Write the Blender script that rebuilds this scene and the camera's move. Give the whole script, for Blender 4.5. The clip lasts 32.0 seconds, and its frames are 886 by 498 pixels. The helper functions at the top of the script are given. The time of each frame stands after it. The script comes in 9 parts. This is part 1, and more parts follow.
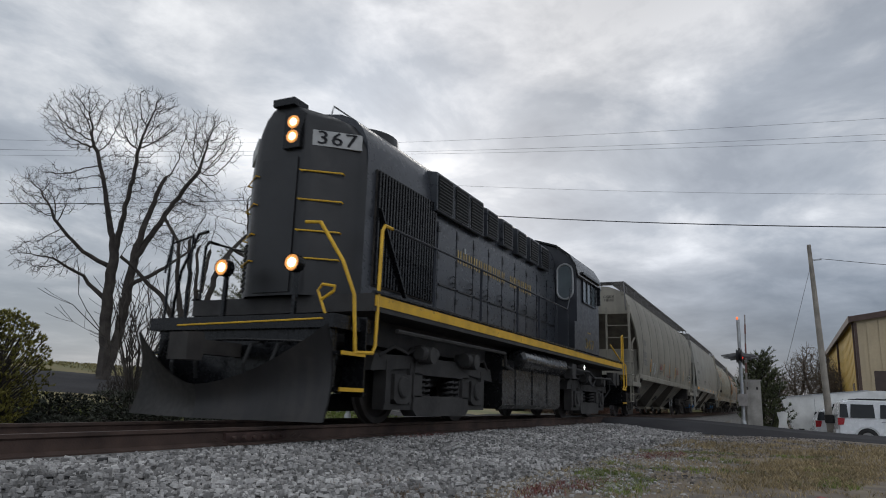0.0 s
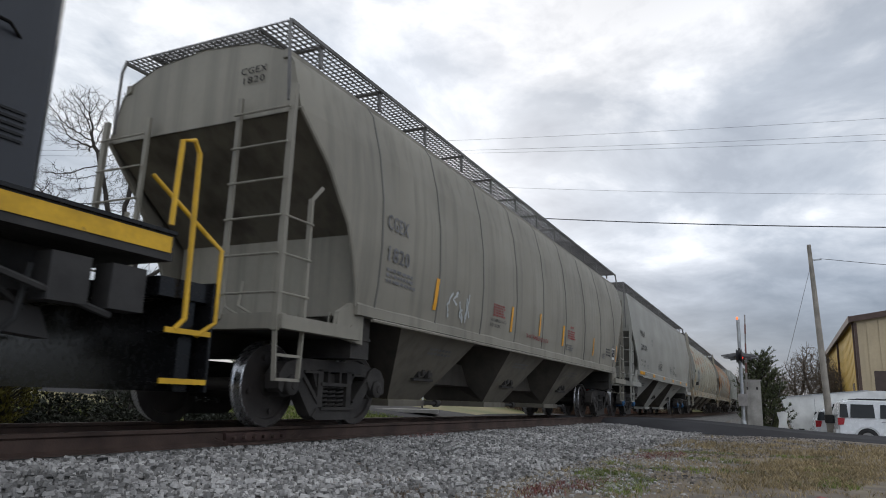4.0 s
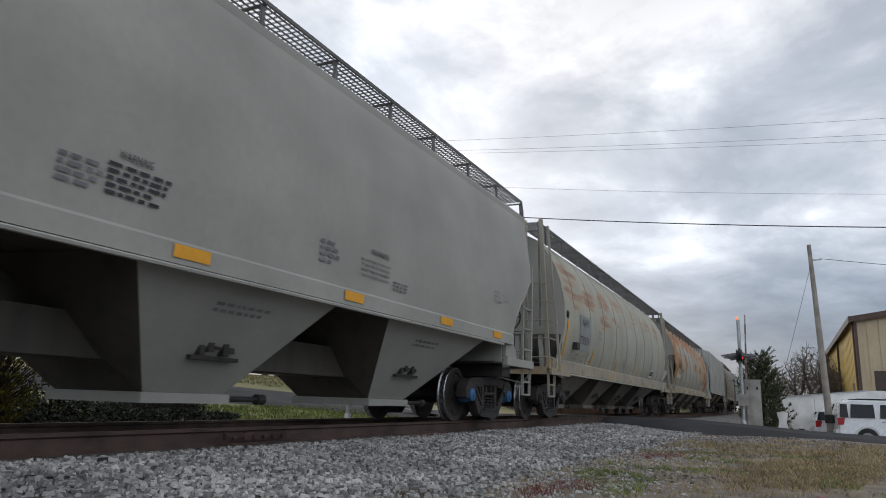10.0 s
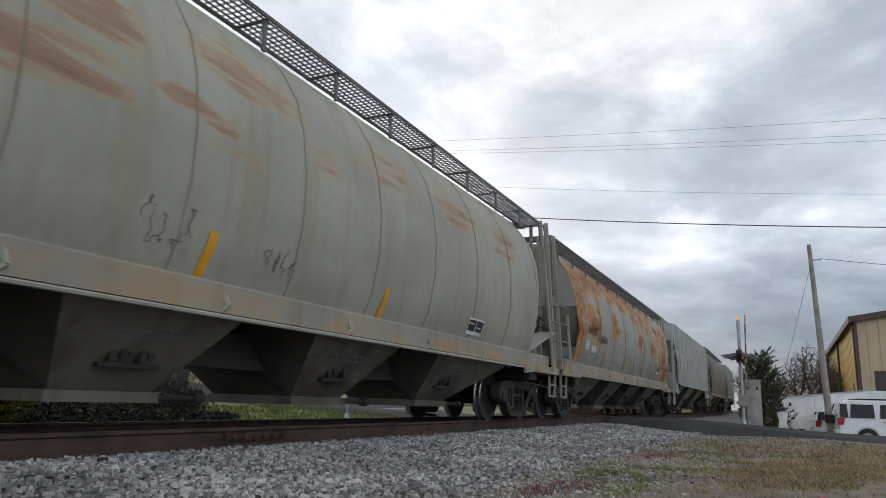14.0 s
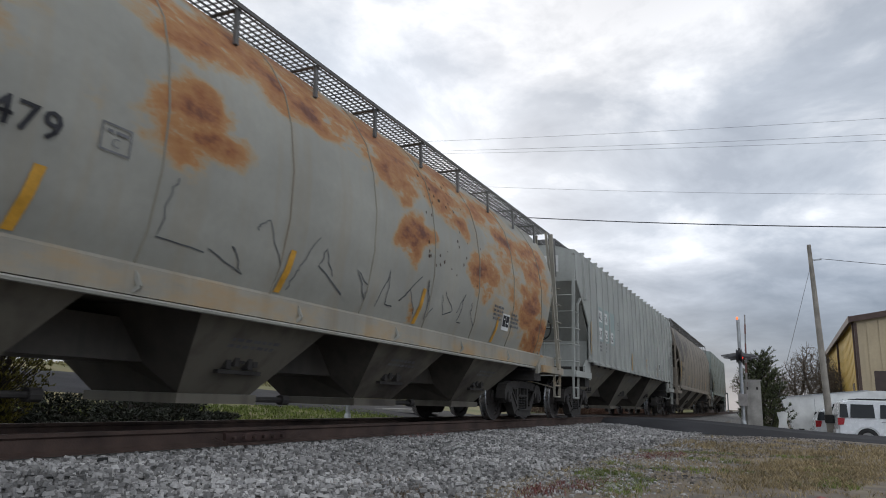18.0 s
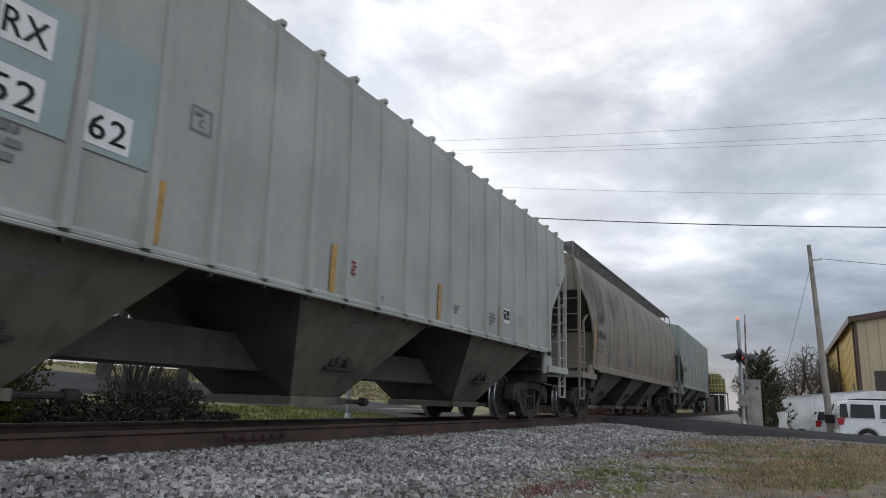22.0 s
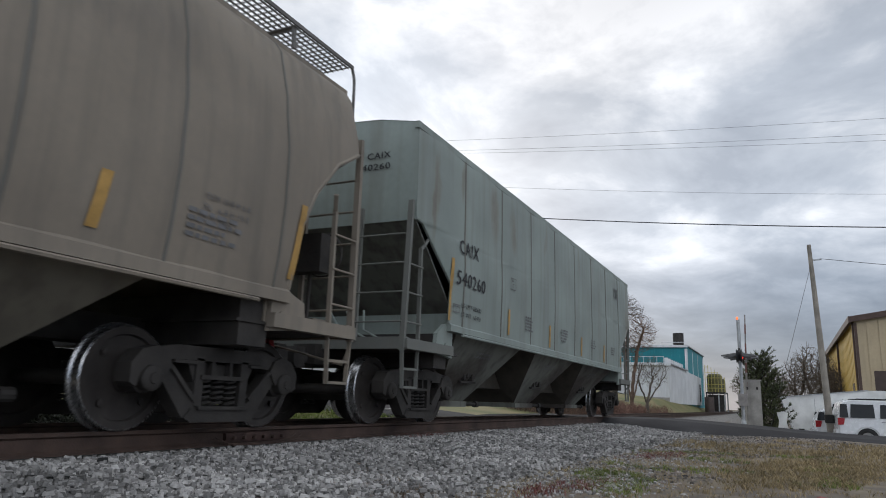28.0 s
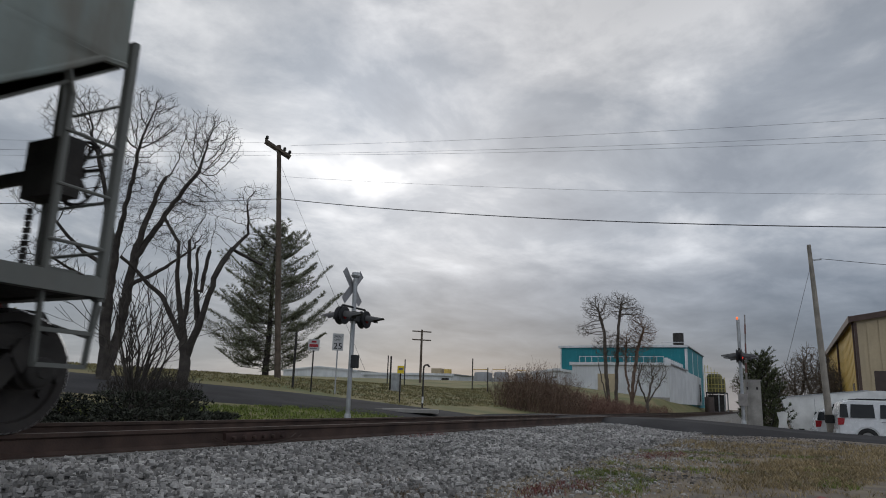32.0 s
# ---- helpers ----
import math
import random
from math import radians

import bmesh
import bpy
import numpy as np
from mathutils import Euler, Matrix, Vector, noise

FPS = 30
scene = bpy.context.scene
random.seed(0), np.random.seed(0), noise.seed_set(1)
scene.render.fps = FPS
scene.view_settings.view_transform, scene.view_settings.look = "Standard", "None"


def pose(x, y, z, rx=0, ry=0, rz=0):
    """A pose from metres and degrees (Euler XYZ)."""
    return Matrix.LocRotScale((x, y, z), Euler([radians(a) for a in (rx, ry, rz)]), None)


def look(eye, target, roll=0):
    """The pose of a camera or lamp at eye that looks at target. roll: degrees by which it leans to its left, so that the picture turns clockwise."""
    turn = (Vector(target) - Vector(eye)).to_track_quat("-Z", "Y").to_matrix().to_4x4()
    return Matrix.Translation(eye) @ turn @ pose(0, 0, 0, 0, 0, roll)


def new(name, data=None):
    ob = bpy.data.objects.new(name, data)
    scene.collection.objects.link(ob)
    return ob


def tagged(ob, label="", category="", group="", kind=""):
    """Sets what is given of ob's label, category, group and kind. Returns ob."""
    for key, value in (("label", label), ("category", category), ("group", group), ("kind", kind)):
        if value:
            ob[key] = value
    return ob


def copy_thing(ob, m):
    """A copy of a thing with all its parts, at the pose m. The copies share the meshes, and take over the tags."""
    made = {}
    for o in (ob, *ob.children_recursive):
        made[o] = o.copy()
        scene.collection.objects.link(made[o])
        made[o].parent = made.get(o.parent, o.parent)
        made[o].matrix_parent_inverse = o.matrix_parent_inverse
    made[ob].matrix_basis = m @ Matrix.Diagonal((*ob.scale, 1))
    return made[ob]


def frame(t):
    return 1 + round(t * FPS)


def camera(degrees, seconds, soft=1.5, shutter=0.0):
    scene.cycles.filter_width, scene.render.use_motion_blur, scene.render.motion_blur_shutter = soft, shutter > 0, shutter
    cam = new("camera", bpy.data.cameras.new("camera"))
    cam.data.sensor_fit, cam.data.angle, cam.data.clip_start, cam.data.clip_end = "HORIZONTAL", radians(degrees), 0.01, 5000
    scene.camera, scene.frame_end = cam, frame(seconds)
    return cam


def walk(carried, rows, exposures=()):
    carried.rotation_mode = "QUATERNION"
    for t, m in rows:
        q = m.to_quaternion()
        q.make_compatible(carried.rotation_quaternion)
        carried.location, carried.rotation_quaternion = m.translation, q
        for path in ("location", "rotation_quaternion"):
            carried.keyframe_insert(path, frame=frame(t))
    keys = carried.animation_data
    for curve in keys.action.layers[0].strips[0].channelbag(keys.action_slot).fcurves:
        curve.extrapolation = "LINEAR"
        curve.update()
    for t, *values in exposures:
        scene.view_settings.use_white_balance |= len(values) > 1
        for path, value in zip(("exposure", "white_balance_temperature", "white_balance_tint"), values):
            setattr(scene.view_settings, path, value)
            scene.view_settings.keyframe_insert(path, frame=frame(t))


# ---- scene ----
# A still camera beside a railway line; x runs along the track, away from the
# camera, y across it, z = 0 is the top of the rails.
EYE = (0.0, 0.0, 0.35)
cam = camera(65.21, 32.0, soft=1.0, shutter=0.2)


def still_pose():
    yaw, pitch, roll = radians(26.209), radians(12.298), 1.812
    way = Vector((math.cos(pitch) * math.cos(yaw), math.cos(pitch) * math.sin(yaw), math.sin(pitch)))
    return look(EYE, Vector(EYE) + 10 * way, ROLL_SIGN * roll)


ROLL_SIGN = 1
walk(cam, [(0, still_pose()), (32, still_pose())], exposures=[(0, -0.13), (1, 0.14), (2.5, 0.28), (29.5, 0.25), (31, 0.12), (32, -0.38)])

# ---- world: a bright overcast sky, the sun behind the cloud ahead ----
SUN_AZ, SUN_EL = radians(25), radians(19)
SUN_DIR = Vector((math.cos(SUN_EL) * math.cos(SUN_AZ), math.cos(SUN_EL) * math.sin(SUN_AZ), math.sin(SUN_EL)))
world = bpy.data.worlds.new("overcast_sky")
scene.world = world
world.use_nodes = True
wn, wl = world.node_tree.nodes, world.node_tree.links
wn.clear()


def wnode(kind, **kw):
    n = wn.new(kind)
    for k, v in kw.items():
        n.inputs[k].default_value = v
    return n


def wmath(op, a, b=None, clamp=False):
    n = wn.new("ShaderNodeMath")
    n.operation, n.use_clamp = op, clamp
    for i, v in enumerate((a, b)):
        if v is None:
            continue
        if isinstance(v, (int, float)):
            n.inputs[i].default_value = v
        else:
            wl.new(v, n.inputs[i])
    return n.outputs[0]


def wramp(fac, stops):
    n = wn.new("ShaderNodeValToRGB")
    els = n.color_ramp.elements
    while len(els) < len(stops):
        els.new(0.5)
    for e, (p, c) in zip(els, stops):
        e.position, e.color = p, (*c, 1)
    wl.new(fac, n.inputs[0])
    return n.outputs[0]


def wmix(kind, fac, a, b):
    n = wn.new("ShaderNodeMixRGB")
    n.blend_type = kind
    for i, v in enumerate((fac, a, b)):
        if isinstance(v, (int, float)):
            n.inputs[i].default_value = v
        elif isinstance(v, tuple):
            n.inputs[i].default_value = (*v, 1)
        else:
            wl.new(v, n.inputs[i])
    return n.outputs[0]


def build_sky():
    tc = wn.new("ShaderNodeTexCoord")
    sep = wn.new("ShaderNodeSeparateXYZ")
    wl.new(tc.outputs["Generated"], sep.inputs[0])
    zup = wmath("MAXIMUM", sep.outputs[2], 0.0)
    den = wmath("ADD", zup, 0.16)
    comb = wn.new("ShaderNodeCombineXYZ")
    wl.new(wmath("DIVIDE", sep.outputs[0], den), comb.inputs[0])
    wl.new(wmath("DIVIDE", sep.outputs[1], den), comb.inputs[1])
    stretch = wn.new("ShaderNodeMapping")
    stretch.inputs["Rotation"].default_value = (0, 0, radians(20))
    stretch.inputs["Scale"].default_value = (0.85, 1.0, 1)
    stretch.inputs["Location"].default_value = (3.1, 1.7, 0)
    wl.new(comb.outputs[0], stretch.inputs[0])
    big = wnode("ShaderNodeTexNoise", Scale=0.62, Detail=4.0, Roughness=0.5, Distortion=0.2)
    small = wnode("ShaderNodeTexNoise", Scale=2.3, Detail=9.0, Roughness=0.58, Distortion=0.25)
    wl.new(stretch.outputs[0], big.inputs["Vector"])
    wl.new(stretch.outputs[0], small.inputs["Vector"])
    cloud = wmath("ADD", wmath("MULTIPLY", big.outputs[0], 0.5), wmath("MULTIPLY", small.outputs[0], 0.5))
    # the far cloud deck near the horizon is smoother
    near = wmath("ADD", wmath("MULTIPLY", wmath("MULTIPLY", wmath("SUBTRACT", sep.outputs[2], 0.04), 4.5, True), 0.68), 0.32)
    cloud = wmath("ADD", wmath("MULTIPLY", wmath("SUBTRACT", cloud, 0.485), near), 0.485)
    sky_col = wramp(cloud, [(0.37, (0.35, 0.39, 0.45)), (0.465, (0.49, 0.535, 0.595)),
                            (0.53, (0.73, 0.76, 0.80)), (0.60, (1.11, 1.125, 1.14))])
    # brighter where the sun stands behind the cloud, softer away from it
    dot = wn.new("ShaderNodeVectorMath")
    dot.operation = "DOT_PRODUCT"
    dot.inputs[1].default_value = SUN_DIR
    wl.new(tc.outputs["Generated"], dot.inputs[0])
    glow = wmath("POWER", wmath("MAXIMUM", dot.outputs["Value"], 0.0), 9.0)
    # the cloud is thinner, and so brighter, behind the camera and overhead
    away = wmath("MAXIMUM", wmath("SUBTRACT", 0.55, dot.outputs["Value"]), 0.0)
    gain = wmath("ADD", wmath("ADD", wmath("MULTIPLY", glow, 0.20), 0.88), wmath("MULTIPLY", away, 0.85))
    # thin bright and thick dark parts of the cloud deck: direction, spread, gain
    for way, tight, amount in (((0.88, 0.35, 0.31), 45, 0.20), ((0.78, 0.52, 0.36), 60, 0.12), ((0.49, 0.76, 0.42), 90, 0.16),
                               ((0.87, 0.21, 0.46), 60, -0.26), ((0.61, 0.67, 0.43), 70, -0.12), ((0.91, 0.09, 0.37), 120, 0.10), ((0.73, 0.53, 0.43), 60, 0.16)):
        lobe = wn.new("ShaderNodeVectorMath")
        lobe.operation = "DOT_PRODUCT"
        lobe.inputs[1].default_value = Vector(way).normalized()
        wl.new(tc.outputs["Generated"], lobe.inputs[0])
        gain = wmath("ADD", gain, wmath("MULTIPLY", wmath("POWER", wmath("MAXIMUM", lobe.outputs["Value"], 0.0), float(tight)), amount))
    n = wn.new("ShaderNodeVectorMath")
    n.operation = "SCALE"
    wl.new(sky_col, n.inputs[0])
    wl.new(gain, n.inputs["Scale"])
    # bluer, darker cloud bank along the horizon
    bank = wramp(sep.outputs[2], [(0.0, (0.46, 0.50, 0.57)), (0.05, (0.36, 0.41, 0.50)), (0.11, (0.34, 0.39, 0.48)), (0.16, (0.50, 0.55, 0.64)),
                                 (0.22, (0.96, 0.98, 1.03)), (0.33, (1.02, 1.02, 1.04)), (0.42, (0.95, 0.955, 0.98)), (0.52, (0.80, 0.80, 0.82)), (0.75, (1.0, 1.0, 1.0))])
    # the bank thins out towards the left of the line
    thick = wmath("SUBTRACT", 1.0, wmath("MULTIPLY", wmath("MULTIPLY", wmath("SUBTRACT", sep.outputs[1], 0.38), 2.6, True), 0.62))
    col = wmix("MULTIPLY", thick, n.outputs[0], bank)
    sky = wn.new("ShaderNodeTexSky")
    sky.sky_type, sky.sun_disc = "NISHITA", False
    sky.sun_elevation, sky.sun_rotation = SUN_EL, radians(90) - SUN_AZ
    blue = wmix("MULTIPLY", 1.0, sky.outputs[0], (0.10, 0.10, 0.10))
    out = wmix("MIX", 0.08, col, blue)
    bg = wn.new("ShaderNodeBackground")
    bg.inputs[1].default_value = 1.0
    wl.new(out, bg.inputs[0])
    o = wn.new("ShaderNodeOutputWorld")
    wl.new(bg.outputs[0], o.inputs[0])


build_sky()
sun = new("sun", bpy.data.lights.new("sun", "SUN"))
sun.data.energy, sun.data.angle, sun.data.color = 0.55, radians(25), (1.0, 0.95, 0.88)
sun.matrix_basis = look(SUN_DIR * 100, (0, 0, 0))

# ---- mesh helpers ----
class MB:
    """Collects vertices and faces of one mesh."""

    def __init__(self):
        self.v, self.f = [], []

    def add(self, vs, fs):
        k = len(self.v)
        self.v.extend(tuple(p) for p in vs)
        self.f.extend(tuple(k + i for i in f) for f in fs)
        return self

    def box(self, x0, x1, y0, y1, z0, z1):
        vs = [(x, y, z) for z in (z0, z1) for y in (y0, y1) for x in (x0, x1)]
        return self.add(vs, [(0, 2, 3, 1), (4, 5, 7, 6), (0, 1, 5, 4), (2, 6, 7, 3), (0, 4, 6, 2), (1, 3, 7, 5)])

    def bar(self, a, b, w, d=None, up=(0, 0, 1)):
        """A square bar from a to b, w wide and d deep."""
        a, b, d = Vector(a), Vector(b), d or w
        t = (b - a).normalized()
        u = Vector(up)
        if abs(t.dot(u)) > 0.95:
            u = Vector((1, 0, 0))
        r = t.cross(u).normalized()
        u = r.cross(t)
        vs = [p + r * sx * w / 2 + u * sy * d / 2 for p in (a, b) for sx, sy in ((-1, -1), (1, -1), (1, 1), (-1, 1))]
        return self.add(vs, [(0, 1, 2, 3), (7, 6, 5, 4), (0, 4, 5, 1), (1, 5, 6, 2), (2, 6, 7, 3), (3, 7, 4, 0)])

    def tube(self, pts, r, n=8, caps=True):
        """A round tube along pts; r is one radius or a list."""
        pts = [Vector(p) for p in pts]
        rs = r if isinstance(r, (list, tuple)) else [r] * len(pts)
        vs, fs, u = [], [], None
        for i, p in enumerate(pts):
            t = (pts[min(i + 1, len(pts) - 1)] - pts[max(i - 1, 0)])
            t = t.normalized() if t.length > 1e-9 else Vector((0, 0, 1))
            if u is None:
                u = t.orthogonal().normalized()
            u = (u - t * u.dot(t))
            u = u.normalized() if u.length > 1e-6 else t.orthogonal().normalized()
            w = t.cross(u)
            vs += [p + (u * math.cos(2 * math.pi * k / n) + w * math.sin(2 * math.pi * k / n)) * rs[i] for k in range(n)]
        for i in range(len(pts) - 1):
            for k in range(n):
                a, b = i * n + k, i * n + (k + 1) % n
                fs.append((a, b, b + n, a + n))
        if caps:
            fs += [tuple(reversed(range(n))), tuple(range((len(pts) - 1) * n, len(pts) * n))]
        return self.add(vs, fs)

    def lathe(self, profile, n=28, axis="y", centre=(0, 0, 0)):
        """Turns (radius, along) pairs round an axis."""
        vs, fs, m = [], [], len(profile)
        for k in range(n):
            a = 2 * math.pi * k / n
            c, s = math.cos(a), math.sin(a)
            for r, h in profile:
                p = {"y": (r * c, h, r * s), "z": (r * c, r * s, h), "x": (h, r * c, r * s)}[axis]
                vs.append(tuple(p[i] + centre[i] for i in range(3)))
        for k in range(n):
            for i in range(m - 1):
                fs.append((k * m + i, k * m + i + 1, ((k + 1) % n) * m + i + 1, ((k + 1) % n) * m + i))
        return self.add(vs, fs)

    def prism(self, poly, y0, y1):
        """An (x, z) outline drawn out along y."""
        n = len(poly)
        vs = [(x, y0, z) for x, z in poly] + [(x, y1, z) for x, z in poly]
        fs = [tuple(range(n)), tuple(reversed(range(n, 2 * n)))]
        fs += [(i, i + n, (i + 1) % n + n, (i + 1) % n) for i in range(n)]
        return self.add(vs, fs)

    def prism_x(self, poly, x0, x1):
        """A (y, z) outline drawn out along x."""
        n = len(poly)
        vs = [(x0, y, z) for y, z in poly] + [(x1, y, z) for y, z in poly]
        fs = [tuple(range(n)), tuple(reversed(range(n, 2 * n)))]
        fs += [(i, i + n, (i + 1) % n + n, (i + 1) % n) for i in range(n)]
        return self.add(vs, fs)

    def plate(self, poly, thick):
        """A flat polygon in space with a thickness along its normal."""
        ps = [Vector(p) for p in poly]
        nrm = (ps[1] - ps[0]).cross(ps[2] - ps[1]).normalized() * thick
        n = len(ps)
        vs = ps + [p - nrm for p in ps]
        fs = [tuple(range(n)), tuple(reversed(range(n, 2 * n)))]
        fs += [((i + 1) % n, i, i + n, (i + 1) % n + n) for i in range(n)]
        return self.add(vs, fs)

    def mesh(self, name, smooth=None):
        me = bpy.data.meshes.new(name)
        me.from_pydata(self.v, [], self.f)
        bm = bmesh.new()
        bm.from_mesh(me)
        if len(self.f) < 60000:
            bmesh.ops.recalc_face_normals(bm, faces=bm.faces[:])
        if smooth is not None:
            lim = radians(smooth)
            for f in bm.faces:
                f.smooth = True
            for e in bm.edges:
                e.smooth = len(e.link_faces) == 2 and e.calc_face_angle(3.2) < lim
        bm.to_mesh(me)
        bm.free()
        return me


def part(name, mb, material, parent=None, label="", at=None, smooth=35):
    me = mb if isinstance(mb, bpy.types.Mesh) else mb.mesh(name, smooth)
    if not me.materials:
        me.materials.append(material)
    ob = new(name, me)
    if parent is not None:
        ob.parent = parent
    if at is not None:
        ob.matrix_basis = at
    if label:
        tagged(ob, label)
    return ob


def thing(name, mb, material, label, category, group="", kind="", at=None, smooth=35):
    """A top-level thing of one mesh, or an Empty when mb is None."""
    ob = new(name) if mb is None else part(name, mb, material, smooth=smooth)
    if at is not None:
        ob.matrix_basis = at
    return tagged(ob, label, category, group, kind)


# ---- materials ----
def make(name, colour, rough=0.7, metal=0.0, spread=0.25, scale=3.0, fine=40.0, bump=0.15, streak=0.0,
         streak_col=None, spots=None, spec=0.4, island=0.0, per_object=0.0):
    """A weathered surface: colour varied at two scales, with streaks, spots and relief."""
    m = bpy.data.materials.new(name)
    m.use_nodes = True
    nt = m.node_tree
    N, L = nt.nodes, nt.links
    bsdf = N["Principled BSDF"]
    tc = N.new("ShaderNodeTexCoord")

    def noise_tex(sc, detail, vec=None, mapping=None):
        n = N.new("ShaderNodeTexNoise")
        n.inputs["Scale"].default_value, n.inputs["Detail"].default_value = sc, detail
        src = tc.outputs["Object"]
        if mapping:
            mp = N.new("ShaderNodeMapping")
            mp.inputs["Scale"].default_value = mapping
            L.new(src, mp.inputs[0])
            src = mp.outputs[0]
        L.new(src, n.inputs["Vector"])
        return n.outputs[0]

    def mix(kind, fac, a, b):
        n = N.new("ShaderNodeMixRGB")
        n.blend_type = kind
        for i, v in enumerate((fac, a, b)):
            if isinstance(v, (int, float)):
                n.inputs[i].default_value = v
            elif isinstance(v, tuple):
                n.inputs[i].default_value = (*v[:3], 1)
            else:
                L.new(v, n.inputs[i])
        return n.outputs[0]

    def span(v, lo, hi, a=0.0, b=1.0):
        n = N.new("ShaderNodeMapRange")
        n.inputs[1].default_value, n.inputs[2].default_value = lo, hi
        n.inputs[3].default_value, n.inputs[4].default_value = a, b
        L.new(v, n.inputs[0])
        return n.outputs[0]

    dark = tuple(c * (1 - spread) for c in colour)
    light = tuple(min(1, c * (1 + spread * 0.7)) for c in colour)
    big, tiny = noise_tex(scale, 5), noise_tex(fine, 4)
    col = mix("MIX", span(big, 0.32, 0.68), dark, light)
    col = mix("MULTIPLY", 0.5, col, mix("MIX", span(tiny, 0.3, 0.7), (1 - spread,) * 3, (1 + spread * 0.4,) * 3))
    rough_in = span(tiny, 0.3, 0.7, max(0.02, rough - 0.1), min(1, rough + 0.1))
    if streak:
        st = noise_tex(1.0, 5, mapping=(5.0, 5.0, 0.22))
        col = mix("MIX", span(st, 0.48, 0.72, 0.0, streak), col, streak_col or tuple(c * 0.35 for c in colour))
    for sc, lo, hi, c in spots or ():
        col = mix("MIX", span(noise_tex(sc, 7), lo, hi), col, c)
    if island:
        g = N.new("ShaderNodeNewGeometry")
        col = mix("MULTIPLY", 1.0, col, mix("MIX", g.outputs["Random Per Island"], (1 - island,) * 3, (1 + island,) * 3))
    if per_object:
        g = N.new("ShaderNodeObjectInfo")
        col = mix("MULTIPLY", 1.0, col, mix("MIX", g.outputs["Random"], (1 - per_object,) * 3, (1 + per_object,) * 3))
    L.new(col, bsdf.inputs["Base Color"])
    L.new(rough_in, bsdf.inputs["Roughness"])
    bsdf.inputs["Metallic"].default_value = metal
    bsdf.inputs["Specular IOR Level"].default_value = spec
    if bump:
        b = N.new("ShaderNodeBump")
        b.inputs["Strength"].default_value, b.inputs["Distance"].default_value = bump, 0.02
        L.new(mix("MIX", 0.6, big, tiny), b.inputs["Height"])
        L.new(b.outputs[0], bsdf.inputs["Normal"])
    return m


def glowing(name, colour, strength):
    m = make(name, colour, rough=0.3, spread=0.05, bump=0)
    b = m.node_tree.nodes["Principled BSDF"]
    b.inputs["Emission Color"].default_value = (*colour, 1)
    b.inputs["Emission Strength"].default_value = strength
    return m


def glassy(name, tint=(0.05, 0.06, 0.07), rough=0.05):
    m = make(name, tint, rough=rough, spread=0.1, bump=0, spec=0.8)
    return m



M_ballast = make("grey_limestone_ballast", (0.288, 0.277, 0.265), 0.9, spread=0.3, scale=0.9, fine=45, bump=0.4, island=0.62)
M_ballast_bed = make("ballast_bed", (0.175, 0.168, 0.160), 1.0, spread=0.4, scale=9, fine=60, bump=0.8)
M_rail = make("rusty_rail_steel", (0.066, 0.041, 0.032), 0.8, spread=0.4, scale=3, fine=50, bump=0.3)
M_railtop = make("worn_railhead", (0.62, 0.62, 0.63), 0.30, metal=0.9, spread=0.2, scale=2, fine=60, bump=0.05)
M_asphalt = make("worn_asphalt", (0.044, 0.043, 0.046), 1.0, spread=0.3, scale=0.6, fine=35, bump=0.3, spec=0.1)
M_steel_dark = make("grimy_dark_steel", (0.036, 0.032, 0.029), 0.75, spread=0.4, scale=4, fine=30, bump=0.3)
M_wheel = make("brown_grimy_wheel_steel", (0.037, 0.031, 0.028), 0.7, spread=0.35, scale=5, fine=30, bump=0.2)
M_tread = make("polished_wheel_tread", (0.45, 0.45, 0.46), 0.28, metal=0.95, spread=0.1, bump=0.03)
M_blue = make("blue_bearing_cap_paint", (0.03, 0.11, 0.24), 0.6, spread=0.3)
M_black_paint = make("sooty_black_paint", (0.007, 0.0073, 0.0083), 0.24, spread=0.4, scale=1.2, fine=18, bump=0.05, streak=0.2, streak_col=(0.016, 0.015, 0.015), spec=0.24)
M_cab_paint = make("worn_blue_black_paint", (0.028, 0.031, 0.039), 0.42, spread=0.18, scale=0.9, fine=14, bump=0.03, streak=0.25, streak_col=(0.045, 0.045, 0.048), spec=0.4)
M_yellow = make("chrome_yellow_paint", (0.62, 0.36, 0.02), 0.5, spread=0.2, scale=3, fine=25, bump=0.08, spots=[(9, 0.66, 0.72, (0.25, 0.15, 0.03))])
M_amber = make("amber_reflective_strip", (0.72, 0.33, 0.015), 0.4, spread=0.12, scale=6, bump=0.03)
M_amber_worn = make("worn_amber_reflective_strip", (0.52, 0.27, 0.03), 0.5, spread=0.25, scale=6, bump=0.03)
M_amber_dull = make("faded_ochre_reflective_strip", (0.42, 0.25, 0.07), 0.6, spread=0.25, scale=6, bump=0.03)
M_white_paint = make("dirty_white_paint", (0.66, 0.66, 0.64), 0.55, spread=0.15, scale=2, bump=0.05)
M_ink = make("black_stencil_paint", (0.035, 0.035, 0.04), 0.8, spread=0.3, bump=0)
M_ink_red = make("red_stencil_paint", (0.30, 0.03, 0.035), 0.8, spread=0.3, bump=0)
M_ink_grey = make("faded_grey_stencil_paint", (0.16, 0.16, 0.165), 0.85, spread=0.3, bump=0)
M_headlight = glowing("lit_headlight", (1.0, 0.70, 0.40), 5)
M_lamp_dish = glowing("amber_lamp_reflector", (1.0, 0.42, 0.12), 0.55)
M_wood_pole = make("weathered_pole_wood", (0.11, 0.085, 0.065), 0.95, spread=0.35, scale=2, fine=20, bump=0.4, streak=0.4)
